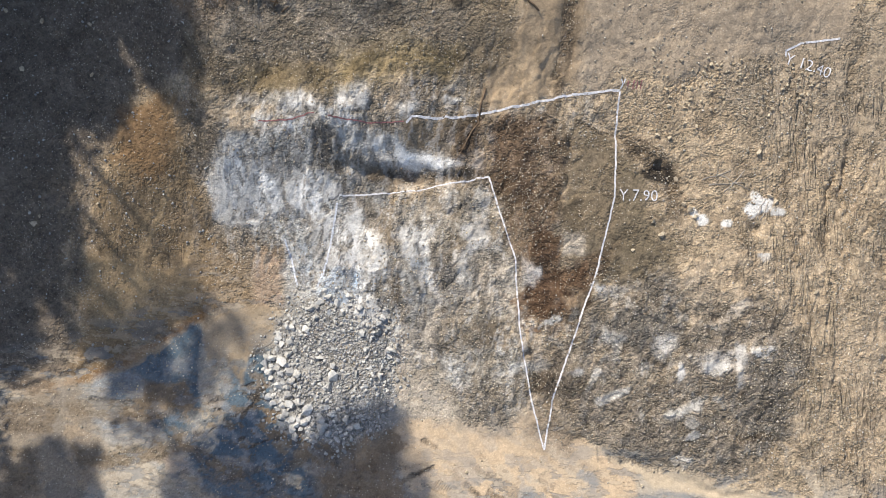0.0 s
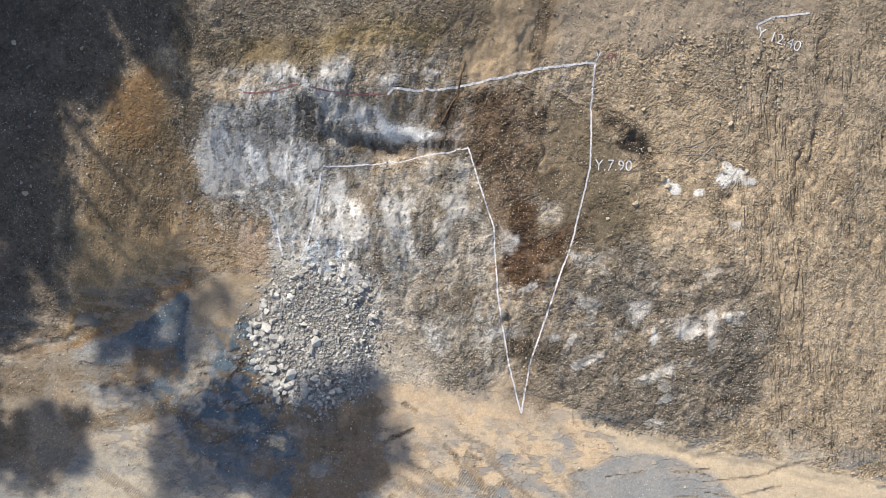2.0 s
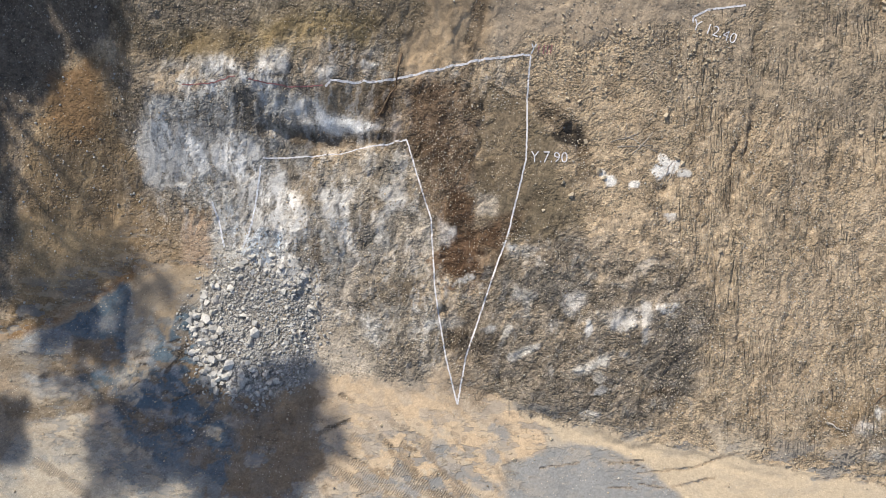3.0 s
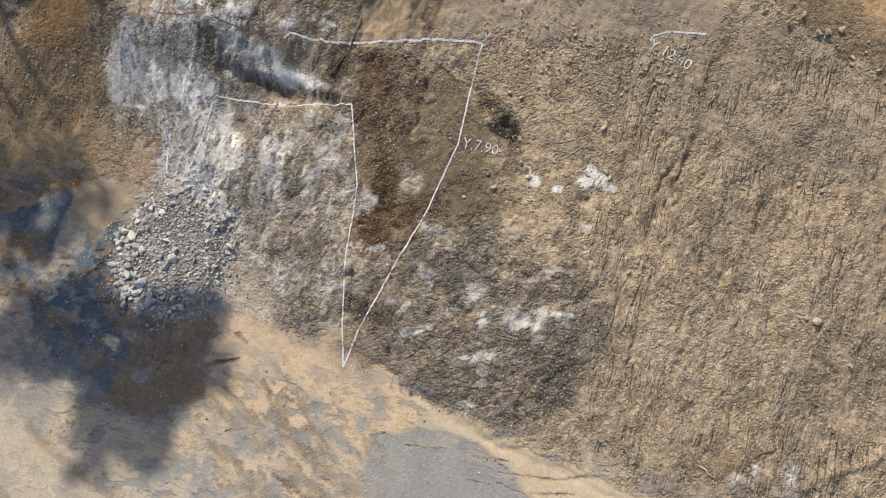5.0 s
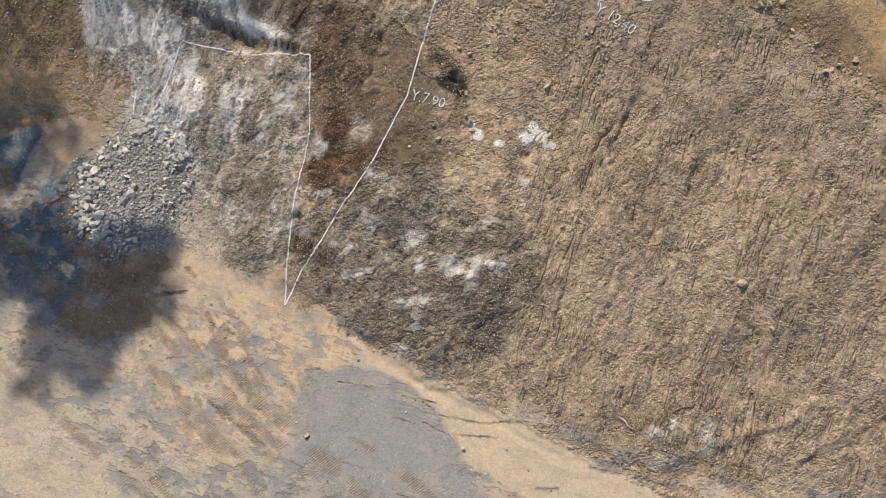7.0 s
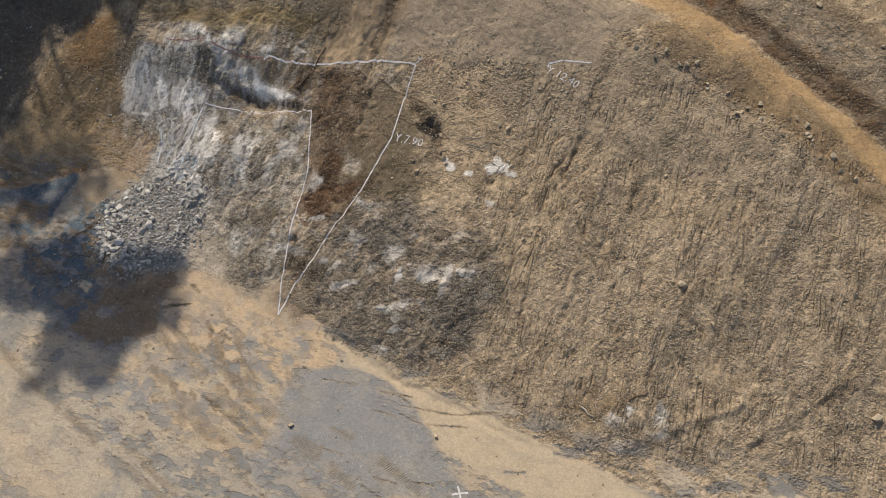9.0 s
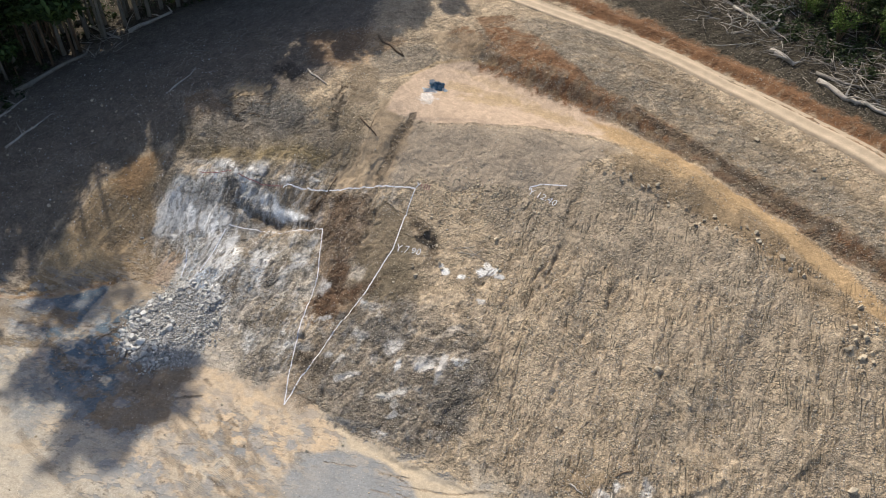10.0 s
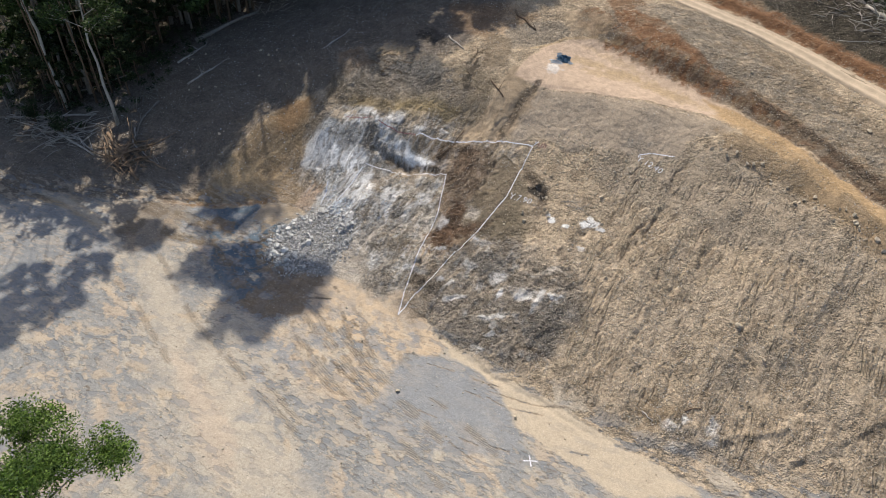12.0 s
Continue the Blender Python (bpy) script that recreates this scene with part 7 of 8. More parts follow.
beside = [(x + picks.normal(0, 0.25), y + picks.normal(0, 0.6), 0.06 + 0.16 * picks.random() ** 2.5) for pts, _, _ in FURROWS for x, y in pts for _ in range(13)]
tagged(strewn("rolled_stones", beside, CHIPS), "small pale stones gathered along cracks in the slope", "stones", kind="stuff")
tagged(strewn("floor_chips", scatter(6, 7000, -60, 50, -32, 6, lambda x, y: 0.22 * (at_grid(SLOPE, x, y) < 0.2), 0.06, 0.3), CHIPS), "grey stone chips strewn over the pit floor", "stones", kind="stuff")
tagged(strewn("hillside_chips", scatter(7, 3500, -60, -12, 12, 56, lambda x, y: 0.6 * (x < -20), 0.07, 0.34), GREY_CHIPS), "pale chips scattered over the dark hillside", "stones", kind="stuff")

# ---------- dirt road along the top ----------
m, nt, b = material("packed_dirt", 0.95, spec=0.15)
co = nt.nodes.new("ShaderNodeTexCoord").outputs["Object"]
lane = nt.nodes.new("ShaderNodeAttribute")
lane.attribute_name = "lane"
rut = ramp(nt, lane.outputs["Fac"], 0, 1, 0.82, 1.08)
f = math_node(nt, "MULTIPLY", rut, ramp(nt, noise_at(nt, co, 0.7, 5), 0.3, 0.7, 0.85, 1.12))
f = math_node(nt, "MULTIPLY", f, ramp(nt, noise_at(nt, co, 9, 4, 0.7), 0.3, 0.7, 0.86, 1.14))
nt.links.new(scaled(nt, mixed(nt, 1.0, (0.54, 0.425, 0.30), (0.54, 0.425, 0.30)), f), b.inputs["Base Color"])
bumped(nt, b, noise_at(nt, co, 5, 5, 0.7), 0.4, 0.1)
DIRT = m


def dirt_road():
    line = [Vector((x, y, 0)) for x, y, _ in ROAD_LINE]
    line = [line[0] + (line[0] - line[1])] + line + [line[-1] + (line[-1] - line[-2])]
    pts = []
    for k in range(1, len(line) - 2):
        for s in range(24):
            u = s / 24
            a, c, d, e = line[k - 1], line[k], line[k + 1], line[k + 2]
            pts.append(0.5 * (2 * c + (d - a) * u + (2 * a - 5 * c + 4 * d - e) * u * u + (3 * c - a - 3 * d + e) * u**3))
    bm = bmesh.new()
    lane = []
    rows = []
    rng = random.Random(2)
    for k, p in enumerate(pts):
        way = (pts[min(k + 1, len(pts) - 1)] - pts[max(k - 1, 0)]).normalized()
        side = Vector((-way.y, way.x, 0))
        row = []
        mid = float(ground_z(p.x, p.y))
        for j in range(-8, 9):
            w = j / 8
            q = p + side * (w * 1.55 + (rng.uniform(-0.15, 0.15) if abs(j) == 8 else 0))
            z = 0.4 * mid + 0.6 * float(ground_z(q.x, q.y)) + 0.12 - 0.07 * math.exp(-(((abs(w) - 0.45) / 0.16) ** 2))
            if abs(j) == 8:
                z = float(ground_z(q.x, q.y)) - 0.15
            row.append(bm.verts.new((q.x, q.y, z)))
            lane.append(math.exp(-(((abs(w) - 0.45) / 0.25) ** 2)))
        rows.append(row)
    for a, c in zip(rows, rows[1:]):
        for j in range(16):
            bm.faces.new((a[j], a[j + 1], c[j + 1], c[j])).smooth = True
    ob = part("road", bm, DIRT)
    ob.data.attributes.new("lane", "FLOAT", "POINT").data.foreach_set("value", lane)
    return tagged(ob, "pale packed dirt road along the top of the cut", "road", kind="structure")


dirt_road()

# ---------- crumpled sheet on the bench ----------


def crumpled(name, x, y, rx, ry, deg, tall, mat, parent, label, seed):
    bm = bmesh.new()
    n = 18
    c, s = math.cos(radians(deg)), math.sin(radians(deg))
    grid = []
    for j in range(n):
        row = []
        for i in range(n):
            u, v = i / (n - 1) * 2 - 1, j / (n - 1) * 2 - 1
            edge = 1 + 0.25 * noise.noise((u * 1.5, v * 1.5, seed))
            px, py = u * rx * edge, v * ry * edge
            gx, gy = x + px * c - py * s, y + px * s + py * c
            lift = tall * max(0.0, 1 - u * u) * max(0.0, 1 - v * v) * (0.6 + 1.2 * abs(noise.noise((u * 3, v * 3, seed + 5))))
            row.append(bm.verts.new((gx, gy, float(ground_z(gx, gy)) + 0.03 + lift)))
        grid.append(row)
    for j in range(n - 1):
        for i in range(n - 1):
            bm.faces.new((grid[j][i], grid[j][i + 1], grid[j + 1][i + 1], grid[j + 1][i]))
    bmesh.ops.solidify(bm, geom=bm.faces, thickness=0.015)
    return part(name, bm, mat, parent, label)


def cloth(name, colour, rough):
    m, nt, b = material(name, rough)
    co = nt.nodes.new("ShaderNodeTexCoord").outputs["Object"]
    f = ramp(nt, noise_at(nt, co, 2.5, 5, 0.65), 0.3, 0.7, 0.6, 1.25)
    nt.links.new(scaled(nt, mixed(nt, 1.0, colour, colour), f), b.inputs["Base Color"])
    return m


tarp = tagged(new("tarpaulin"), "crumpled blue tarpaulin with white sheeting on the sandy bench", "tarpaulin")
crumpled("blue_sheet", 12.4, 47.9, 1.0, 0.9, 20, 0.6, cloth("blue_sheeting", (0.05, 0.13, 0.22), 0.5), tarp, "dark blue sheet", 3.1)
crumpled("white_sheet", 11.7, 46.5, 0.9, 0.5, 25, 0.25, cloth("white_sheeting", (0.68, 0.70, 0.72), 0.6), tarp, "torn white sheet", 7.7)
crumpled("white_sheet", 13.5, 47.4, 0.45, 0.35, -30, 0.2, cloth("pale_sheeting", (0.62, 0.68, 0.74), 0.6), tarp, "torn white sheet", 9.2)

# ---------- woods ----------


def bark(name, colour, streak=0.6):
    m, nt, b = material(name, 0.95, spec=0.15)
    co = nt.nodes.new("ShaderNodeTexCoord").outputs["Object"]
    stretch = nt.nodes.new("ShaderNodeMapping")
    stretch.inputs["Scale"].default_value = (1, 1, 0.2)
    nt.links.new(co, stretch.inputs[0])
    n = noise_at(nt, stretch.outputs[0], 5, 5, 0.7)
    f = math_node(nt, "MULTIPLY", ramp(nt, n, 0.3, 0.7, 1 - streak / 2, 1 + streak / 2), ramp(nt, noise_at(nt, co, 0.8, 3), 0.3, 0.7, 0.75, 1.2))
    nt.links.new(scaled(nt, mixed(nt, 1.0, colour, colour), f), b.inputs["Base Color"])
    bumped(nt, b, n, 0.7, 0.05)
    return m


def leafage(name, dark, light):
    m, nt, b = material(name, 0.65, spec=0.3)
    pick = nt.nodes.new("ShaderNodeNewGeometry").outputs["Random Per Island"]
    co = nt.nodes.new("ShaderNodeTexCoord").outputs["Object"]
    f = math_node(nt, "MULTIPLY", ramp(nt, noise_at(nt, co, 0.5, 3), 0.3, 0.7, 0.6, 1.3), ramp(nt, pick, 0, 1, 0.7, 1.35))
    nt.links.new(scaled(nt, mixed(nt, pick, dark, light), f), b.inputs["Base Color"])
    glow = nt.nodes.new("ShaderNodeBsdfTranslucent")
    nt.links.new(scaled(nt, mixed(nt, pick, dark, light), f), glow.inputs[0])
    mix = nt.nodes.new("ShaderNodeMixShader")
    mix.inputs[0].default_value = 0.3
    nt.links.new(b.outputs[0], mix.inputs[1])
    nt.links.new(glow.outputs[0], mix.inputs[2])
    nt.links.new(mix.outputs[0], nt.nodes["Material Output"].inputs[0])
    return m


NEAR_LEAF = leafage("near_leaf", (0.035, 0.085, 0.012), (0.16, 0.24, 0.04))
PALE_BARK, GREY_BARK, BROWN_BARK = bark("pale_bark", (0.42, 0.40, 0.35)), bark("grey_bark", (0.24, 0.215, 0.18)), bark("brown_bark", (0.17, 0.12, 0.08))
DRY_BARK = bark("dry_bark", (0.27, 0.19, 0.125))
DEAD_WOOD = bark("dead_wood", (0.40, 0.36, 0.31))
WOOD_LEAF, BRIGHT_LEAF, UNDER_LEAF = leafage("forest_leaf", (0.03, 0.055, 0.015), (0.07, 0.11, 0.03)), leafage("bright_leaf", (0.06, 0.115, 0.02), (0.14, 0.20, 0.045)), leafage("undergrowth_leaf", (0.022, 0.038, 0.014), (0.06, 0.08, 0.03))


def leaves(name, clumps, each, size, mat, parent=None, seed=0, label=""):
    """Leaf sprays round the clump centres: rows of x, y, z and radius. Each leaf is a bent blade of two faces."""
    rng = np.random.default_rng(seed)
    c = np.repeat(np.asarray(clumps, float), each, 0)
    n = len(c)
    d = rng.normal(size=(n, 3))
    d /= np.linalg.norm(d, axis=1)[:, None]
    p = c[:, :3] + d * (c[:, 3] * rng.random(n) ** 0.45)[:, None] * (1, 1, 0.7)
    up = rng.normal(size=(n, 3)) * (1, 1, 0.5)
    up /= np.linalg.norm(up, axis=1)[:, None]
    side = np.cross(up, rng.normal(size=(n, 3)))
    side /= np.linalg.norm(side, axis=1)[:, None]
    s = (size * rng.uniform(0.6, 1.4, n))[:, None]
    drop = np.array((0, 0, -0.25)) * s
    v = np.stack([p - up * s, p + side * s * 0.42, p + up * s + drop, p - side * s * 0.42 + drop * 0.4], 1).reshape(-1, 3)
    i = np.arange(n) * 4
    f = np.stack([i, i + 1, i + 2, i, i + 2, i + 3], 1).reshape(-1, 3)
    me = bpy.data.meshes.new(name)
    me.vertices.add(len(v))
    me.vertices.foreach_set("co", v.ravel())
    me.loops.add(len(f) * 3)
    me.polygons.add(len(f))
    me.loops.foreach_set("vertex_index", f.ravel())
    me.polygons.foreach_set("loop_start", np.arange(len(f)) * 3)
    me.update()
    me.materials.append(mat)
    ob = new(name, me)
    ob.parent = parent
    return tagged(ob, label)


def tree(seed, tall, crown_from, spread, thick, mat, leaf, each, size, label):
    """A tree at the origin: a tapered trunk, limbs that fork, and a crown of leaf sprays round the limb ends."""
    rng = random.Random(seed)
    root = tagged(new("tree"), label, "tree")
    bend = [Vector((rng.gauss(0, 0.012) * tall * k / 6, rng.gauss(0, 0.012) * tall * k / 6, tall * 0.93 * k / 7)) for k in range(8)]
    bend[0] = Vector((0, 0, -0.8))
    bm = bmesh.new()
    tube(bm, bend, [thick * (1.35 if k == 0 else 1 - 0.1 * k) for k in range(8)], 9, seed)
    part("trunk", bm, mat, root)
    clumps = []
    bm = bmesh.new()
    for k in range(11):
        u = crown_from + (0.97 - crown_from) * k / 10
        i = min(int(u * 7), 6)
        base = bend[i].lerp(bend[i + 1], u * 7 - i)
        a = 2.4 * k + rng.uniform(-0.5, 0.5)
        reach = spread * (1 - 0.45 * (k / 10)) * rng.uniform(0.65, 1.1)
        tip = base + Vector((math.cos(a) * reach, math.sin(a) * reach, reach * rng.uniform(0.25, 0.7)))
        mid = base.lerp(tip, 0.5) + Vector((0, 0, -0.06 * reach))
        tube(bm, [base, mid, tip], [thick * 0.34, thick * 0.2, thick * 0.07], 5, seed + k)
        clumps += [(*tip, spread * rng.uniform(0.22, 0.34)), (*base.lerp(tip, 0.72), spread * 0.22)]
        for j in range(3):
            b2 = a + rng.uniform(-1.1, 1.1)
            t2 = mid + Vector((math.cos(b2), math.sin(b2), rng.uniform(0.1, 0.8))) * reach * rng.uniform(0.4, 0.7)
            tube(bm, [mid, t2], [thick * 0.13, thick * 0.05], 4, seed + 30 + j)
            clumps.append((*t2, spread * rng.uniform(0.18, 0.3)))
    part("branchwork", bm, mat, root)
    leaves("crown", clumps, each, size, leaf, root, seed)
    return root


def stand(proto, x, y, scale=1.0, turn=0.0, lean=0.0):
    ob = copy_thing(proto, pose(x, y, float(ground_z(x, y)), lean, 0, turn))
    ob.scale = (scale, scale, scale)
    return ob


tall_a = tree(11, 34, 0.62, 6.5, 0.34, PALE_BARK, WOOD_LEAF, 42, 0.42, "tall forest tree with a slender pale trunk and high crown")
tall_b = tree(12, 38, 0.55, 7.5, 0.40, GREY_BARK, WOOD_LEAF, 44, 0.45, "tall grey-barked forest tree with a broad dark crown")
tall_c = tree(13, 29, 0.45, 5.5, 0.30, GREY_BARK, WOOD_LEAF, 40, 0.42, "forest tree with a dense dark green crown")
emergent = tree(15, 60, 0.9, 6.0, 0.15, BROWN_BARK, WOOD_LEAF, 30, 0.42, "very tall forest tree with a small crown on a bare trunk")
slim = tree(18, 60, 0.955, 3.6, 0.15, BROWN_BARK, WOOD_LEAF, 30, 0.42, "very tall slender tree sized so its leaf tuft shades the floor")
edge_tree = tree(16, 26, 0.16, 5.2, 0.2, GREY_BARK, WOOD_LEAF, 62, 0.42, "bushy dark forest tree with leaves down to the ground")
young = tree(14, 13, 0.25, 3.2, 0.14, BROWN_BARK, UNDER_LEAF, 34, 0.34, "young tree with thin stem at the edge of the wood")
for ob, m in ((tall_a, pose(-67.3, 19.7, float(ground_z(-67.3, 19.7)), 0, 0, 40)), (tall_b, pose(-76, 29, float(ground_z(-76, 29)), 0, 0, 10)), (tall_c, pose(-71, 24, float(ground_z(-71, 24)), 0, 0, 0)), (emergent, pose(-58.6, 52.2, float(ground_z(-58.6, 52.2)), 0, 0, 0)), (slim, pose(-62.5, 55, float(ground_z(-62.5, 55)), 0, 0, 0)), (edge_tree, pose(-61, 46, float(ground_z(-61, 46)), 0, 0, 0)), (young, pose(-58, 26, float(ground_z(-58, 26)), 0, 0, 0))):
    ob.matrix_basis = m
    tagged(ob, group="trees of the wood")
rng = random.Random(21)
# the wood's edge beside the dark hillside
for x, y, proto, s, lean in ((-54.1, 19.1, tall_a, 0.8, 1.5), (-80, 19, tall_a, 1.0, 0),
                             (-74, 25, tall_b, 0.95, 0), (-71, 27, tall_c, 1.0, 0), (-88, 14, tall_b, 0.9, 0)):
    stand(proto, x, y, s, rng.uniform(0, 360), lean)
for k in range(90):
    x = rng.uniform(-120, -56)
    y = rng.uniform(20, 110)
    strip = 0.76 * x + 0.65 * y
    if -41 < strip < -34 or strip < -56:
        stand(rng.choice((tall_a, tall_b, tall_c)), x, y, rng.uniform(0.8, 1.1), rng.uniform(0, 360))


def shade_tree(proto, across, back, tall, own):
    """A tree placed across and along the sun's way, scaled to a height."""
    x, y = 0.76 * across + 0.65 * back, 0.65 * across - 0.76 * back
    stand(proto, x, y, tall / own, rng.uniform(0, 360))


# tall crowns, mostly out of view, sized so their shade falls on the pit floor
for across, back, reach in ((-4.5, -76, -1), (-5.5, -75, 1), (-7.5, -77, 2), (-9, -74, -5), (-11, -76, -8), (-13, -78, -9), (-8.5, -80, 2), (-22, -72, -18), (-25, -70, -18),
                            (-30.5, -60, -12), (-31.5, -57, -19), (-33, -58, -7), (-36, -61, -3), (-39.5, -60, -3), (-38, -57, -12)):
    foot = (0.76 * across + 0.65 * back, 0.65 * across - 0.76 * back)
    shade_tree(slim, across, back, (reach - back) * SUN_RISE - float(ground_z(*foot)), 60)
# the dense front of the wood round the dark hillside, sized for its shade
EDGE_REACH = [(-22, -37), (-17, -36), (-10, -39.5), (-5, -44), (-3, -46), (3, -44.5), (6, -42), (9, -43), (17, -43), (26, -43.5), (36, -44), (50, -44)]
across = -21.0
while across < 48:
    reach = float(np.interp(across, [p[0] for p in EDGE_REACH], [p[1] for p in EDGE_REACH]))
    for row in range(2):
        back = -76 - 0.1 * max(across + 10, 0) - 4 * row - rng.uniform(0, 3)
        a = across + rng.uniform(-1.2, 1.2)
        tip, foot = (0.76 * a + 0.65 * reach, 0.65 * a - 0.76 * reach), (0.76 * a + 0.65 * back, 0.65 * a - 0.76 * back)
        tall = (reach - back - 6 * row) * SUN_RISE + float(ground_z(*tip)) - float(ground_z(*foot)) - 0.5
        shade_tree(edge_tree, a, back, tall * rng.uniform(0.96, 1.03), 26)
    across += 2.2
# extra trees added to shade the floor of the wood
for x, y in [(-91.6, 29.3), (-95.5, 33.9), (-81.2, 21.1), (-85.2, 25.7), (-75.5, 14.7), (-79.4, 19.3)]:
    stand(edge_tree, x, y, 0.7, rng.uniform(0, 360))
# lower growth along the hilltop
for k in range(26):
    u = rng.random()
    stand(tall_c if k % 3 else young, -56 + 44 * u + rng.uniform(-3, 3), 76 + 12 * u + rng.uniform(0, 14), rng.uniform(0.35, 0.5), rng.uniform(0, 360))
for k in range(70):
    u = rng.random()
    x, y = (-57 - rng.uniform(0, 24), 20 + rng.uniform(0, 46)) if u < 0.7 else (rng.uniform(-50, -20), 76 + rng.uniform(0, 10))
    stand(young, x, y, rng.uniform(0.6, 1.2), rng.uniform(0, 360))
# the wood above the road
for k in range(44):
    u = rng.random()
    x, y = 38 + 42 * u + rng.uniform(8, 32), 81 - 46 * u + rng.uniform(8, 32)
    stand(rng.choice((tall_a, tall_b, tall_c)), x, y, rng.uniform(0.7, 1.0), rng.uniform(0, 360))
for k in range(16):
    u = rng.random()
    stand(young, 46 + 34 * u + rng.uniform(5, 11), 75 - 40 * u + rng.uniform(5, 11), rng.uniform(0.4, 0.7), rng.uniform(0, 360))


def undergrowth(name, spots, mat, each, size, label, seed):
    clumps = []
    rng = random.Random(seed)
    for x, y, r in spots:
        clumps.append((x, y, float(ground_z(x, y)) + r * rng.uniform(0.2, 0.7), r))
    return tagged(leaves(name, clumps, each, size, mat, None, seed), label, "undergrowth", kind="stuff")


left, right = [], []
for k in range(1500):
    x, y = rng.uniform(-105, -22), rng.uniform(12, 100)
    if (x < -54.5 - 0.25 * max(0, 22 - y) * 3 or (y > 64 + 0.4 * (x + 50) and x > -54.5)) and y > 14 + 0.05 * (-55 - x):
        left.append((x, y, rng.uniform(0.5, 1.5)))
for k in range(1200):
    u, v = rng.random(), 0.14 + 0.86 * rng.random() ** 1.2
    right.append((40 + 46 * u + 26 * v + rng.uniform(-1, 1), 76 - 46 * u + 26 * v + rng.uniform(-1, 1), rng.uniform(0.4, 1.3)))
undergrowth("undergrowth", left, UNDER_LEAF, 34, 0.26, "dark shaded shrubs and ferns under the trees", 31)
undergrowth("undergrowth", right, UNDER_LEAF, 34, 0.24, "dark tangled shrubs at the edge above the road", 32)


def bush(x, y, r, tall, leaf, label, seed):
    rng = random.Random(seed)
    root = tagged(new("bush"), label, "bush")
    z = float(ground_z(x, y))
    root.location = (x, y, z)
    bm = bmesh.new()
    clumps = []
    for k in range(9):
        a = rng.uniform(0, 6.28)
        tip = Vector((math.cos(a) * r * rng.uniform(0.2, 0.9), math.sin(a) * r * rng.uniform(0.2, 0.9), tall * rng.uniform(0.4, 1)))
        tube(bm, [(0, 0, -0.2), tip * 0.5 + Vector((0, 0, 0.2)), tip], [0.07, 0.05, 0.02], 5, seed + k)
        clumps += [(*tip, r * 0.4), (*(tip * 0.7), r * 0.4)]
    part("branchwork", bm, BROWN_BARK, root)
    leaves("foliage", clumps, 70, 0.16, leaf, root, seed)
    return root


for x, y, r, h, s in ((63.5, 64.5, 2.2, 6, 1), (66.5, 68.5, 2.6, 7, 2), (70.5, 57.5, 2.2, 5, 3), (60, 70, 2.0, 4, 4), (69, 62, 2.4, 6, 5), (73, 53, 2.2, 5, 6)):
    bush(x, y, r, h, BRIGHT_LEAF, "bright green creeper-hung bush at the wood's edge", 60 + s)
for x, y, r, h, s in ((-56, 63, 2.4, 4, 7), (-61, 14, 2.2, 4, 8), (-68, 14, 2.0, 4, 9)):
    bush(x, y, r, h, UNDER_LEAF, "dark green bush in the shade of the wood", 60 + s)

# ---------- fallen timber ----------


def fallen_log(points, radius, mat, label, seed, stubs=3, lift=0.6):
    rng = random.Random(seed)
    root = tagged(new("fallen_log"), label, "log", "fallen timber")
    x0, y0 = points[0]
    root.location = (x0, y0, float(ground_z(x0, y0)))
    pts = []
    for (ax, ay), (bx, by) in zip(points, points[1:]):
        for k in range(4):
            pts.append((ax + (bx - ax) * k / 4, ay + (by - ay) * k / 4))
    pts.append(points[-1])
    line = [Vector((x - x0 + rng.gauss(0, 0.3 * radius + 0.05), y - y0 + rng.gauss(0, 0.3 * radius + 0.05), float(ground_z(x, y)) - root.location.z + radius * lift)) for x, y in pts]
    bm = bmesh.new()
    tube(bm, line, [radius * (1 - 0.55 * k / len(line)) for k in range(len(line))], 9, seed)
    part("stem", bm, mat, root)
    for k in range(stubs):
        p = line[rng.randrange(len(line) // 3, len(line))]
        a = rng.uniform(0, 6.28)
        q = p + Vector((math.cos(a), math.sin(a), rng.uniform(0.0, 0.6))) * rng.uniform(1.2, 3.0)
        bm = bmesh.new()
        tube(bm, [p, p.lerp(q, 0.5) + Vector((0, 0, 0.15)), q], [radius * 0.4, radius * 0.28, radius * 0.1], 6, seed + k)
        part("branch", bm, mat, root)
    return root


fallen_log([(-57.5, 42.5), (-50.7, 53.6)], 0.45, GREY_BARK, "thick fallen trunk at the edge of the shaded wood", 1, 4)
fallen_log([(-46.8, 60.3), (-41.1, 66.2)], 0.38, DEAD_WOOD, "broken grey trunk with forked branches by the wood", 2, 5)
fallen_log([(-26.3, 41.4), (-25.1, 47.2)], 0.16, DEAD_WOOD, "bleached pole lying on the dark hillside", 3, 0)
fallen_log([(-64.7, 58.4), (-55, 53.5)], 0.2, DEAD_WOOD, "slim dead trunk fallen inside the wood", 4, 3)
fallen_log([(-56.6, 62), (-47.1, 58.4)], 0.26, DEAD_WOOD, "dead trunk fallen out of the wood", 5, 4)
fallen_log([(-55.5, 36), (-53.9, 41.8)], 0.2, DEAD_WOOD, "split branchy log at the foot of the wood", 6, 4)
fallen_log([(-62, 13.5), (-52, 11.5)], 0.24, DEAD_WOOD, "grey log beside the brush pile", 7, 2)
fallen_log([(55.4, 62.5), (58.2, 59.6)], 0.4, DEAD_WOOD, "weathered stump end of a trunk above the road bank", 8, 3)
fallen_log([(61, 56.6), (63.8, 52.9), (65.9, 51.7), (70.5, 47.6)], 0.36, DEAD_WOOD, "long bleached trunk lying along the road bank", 9, 4)
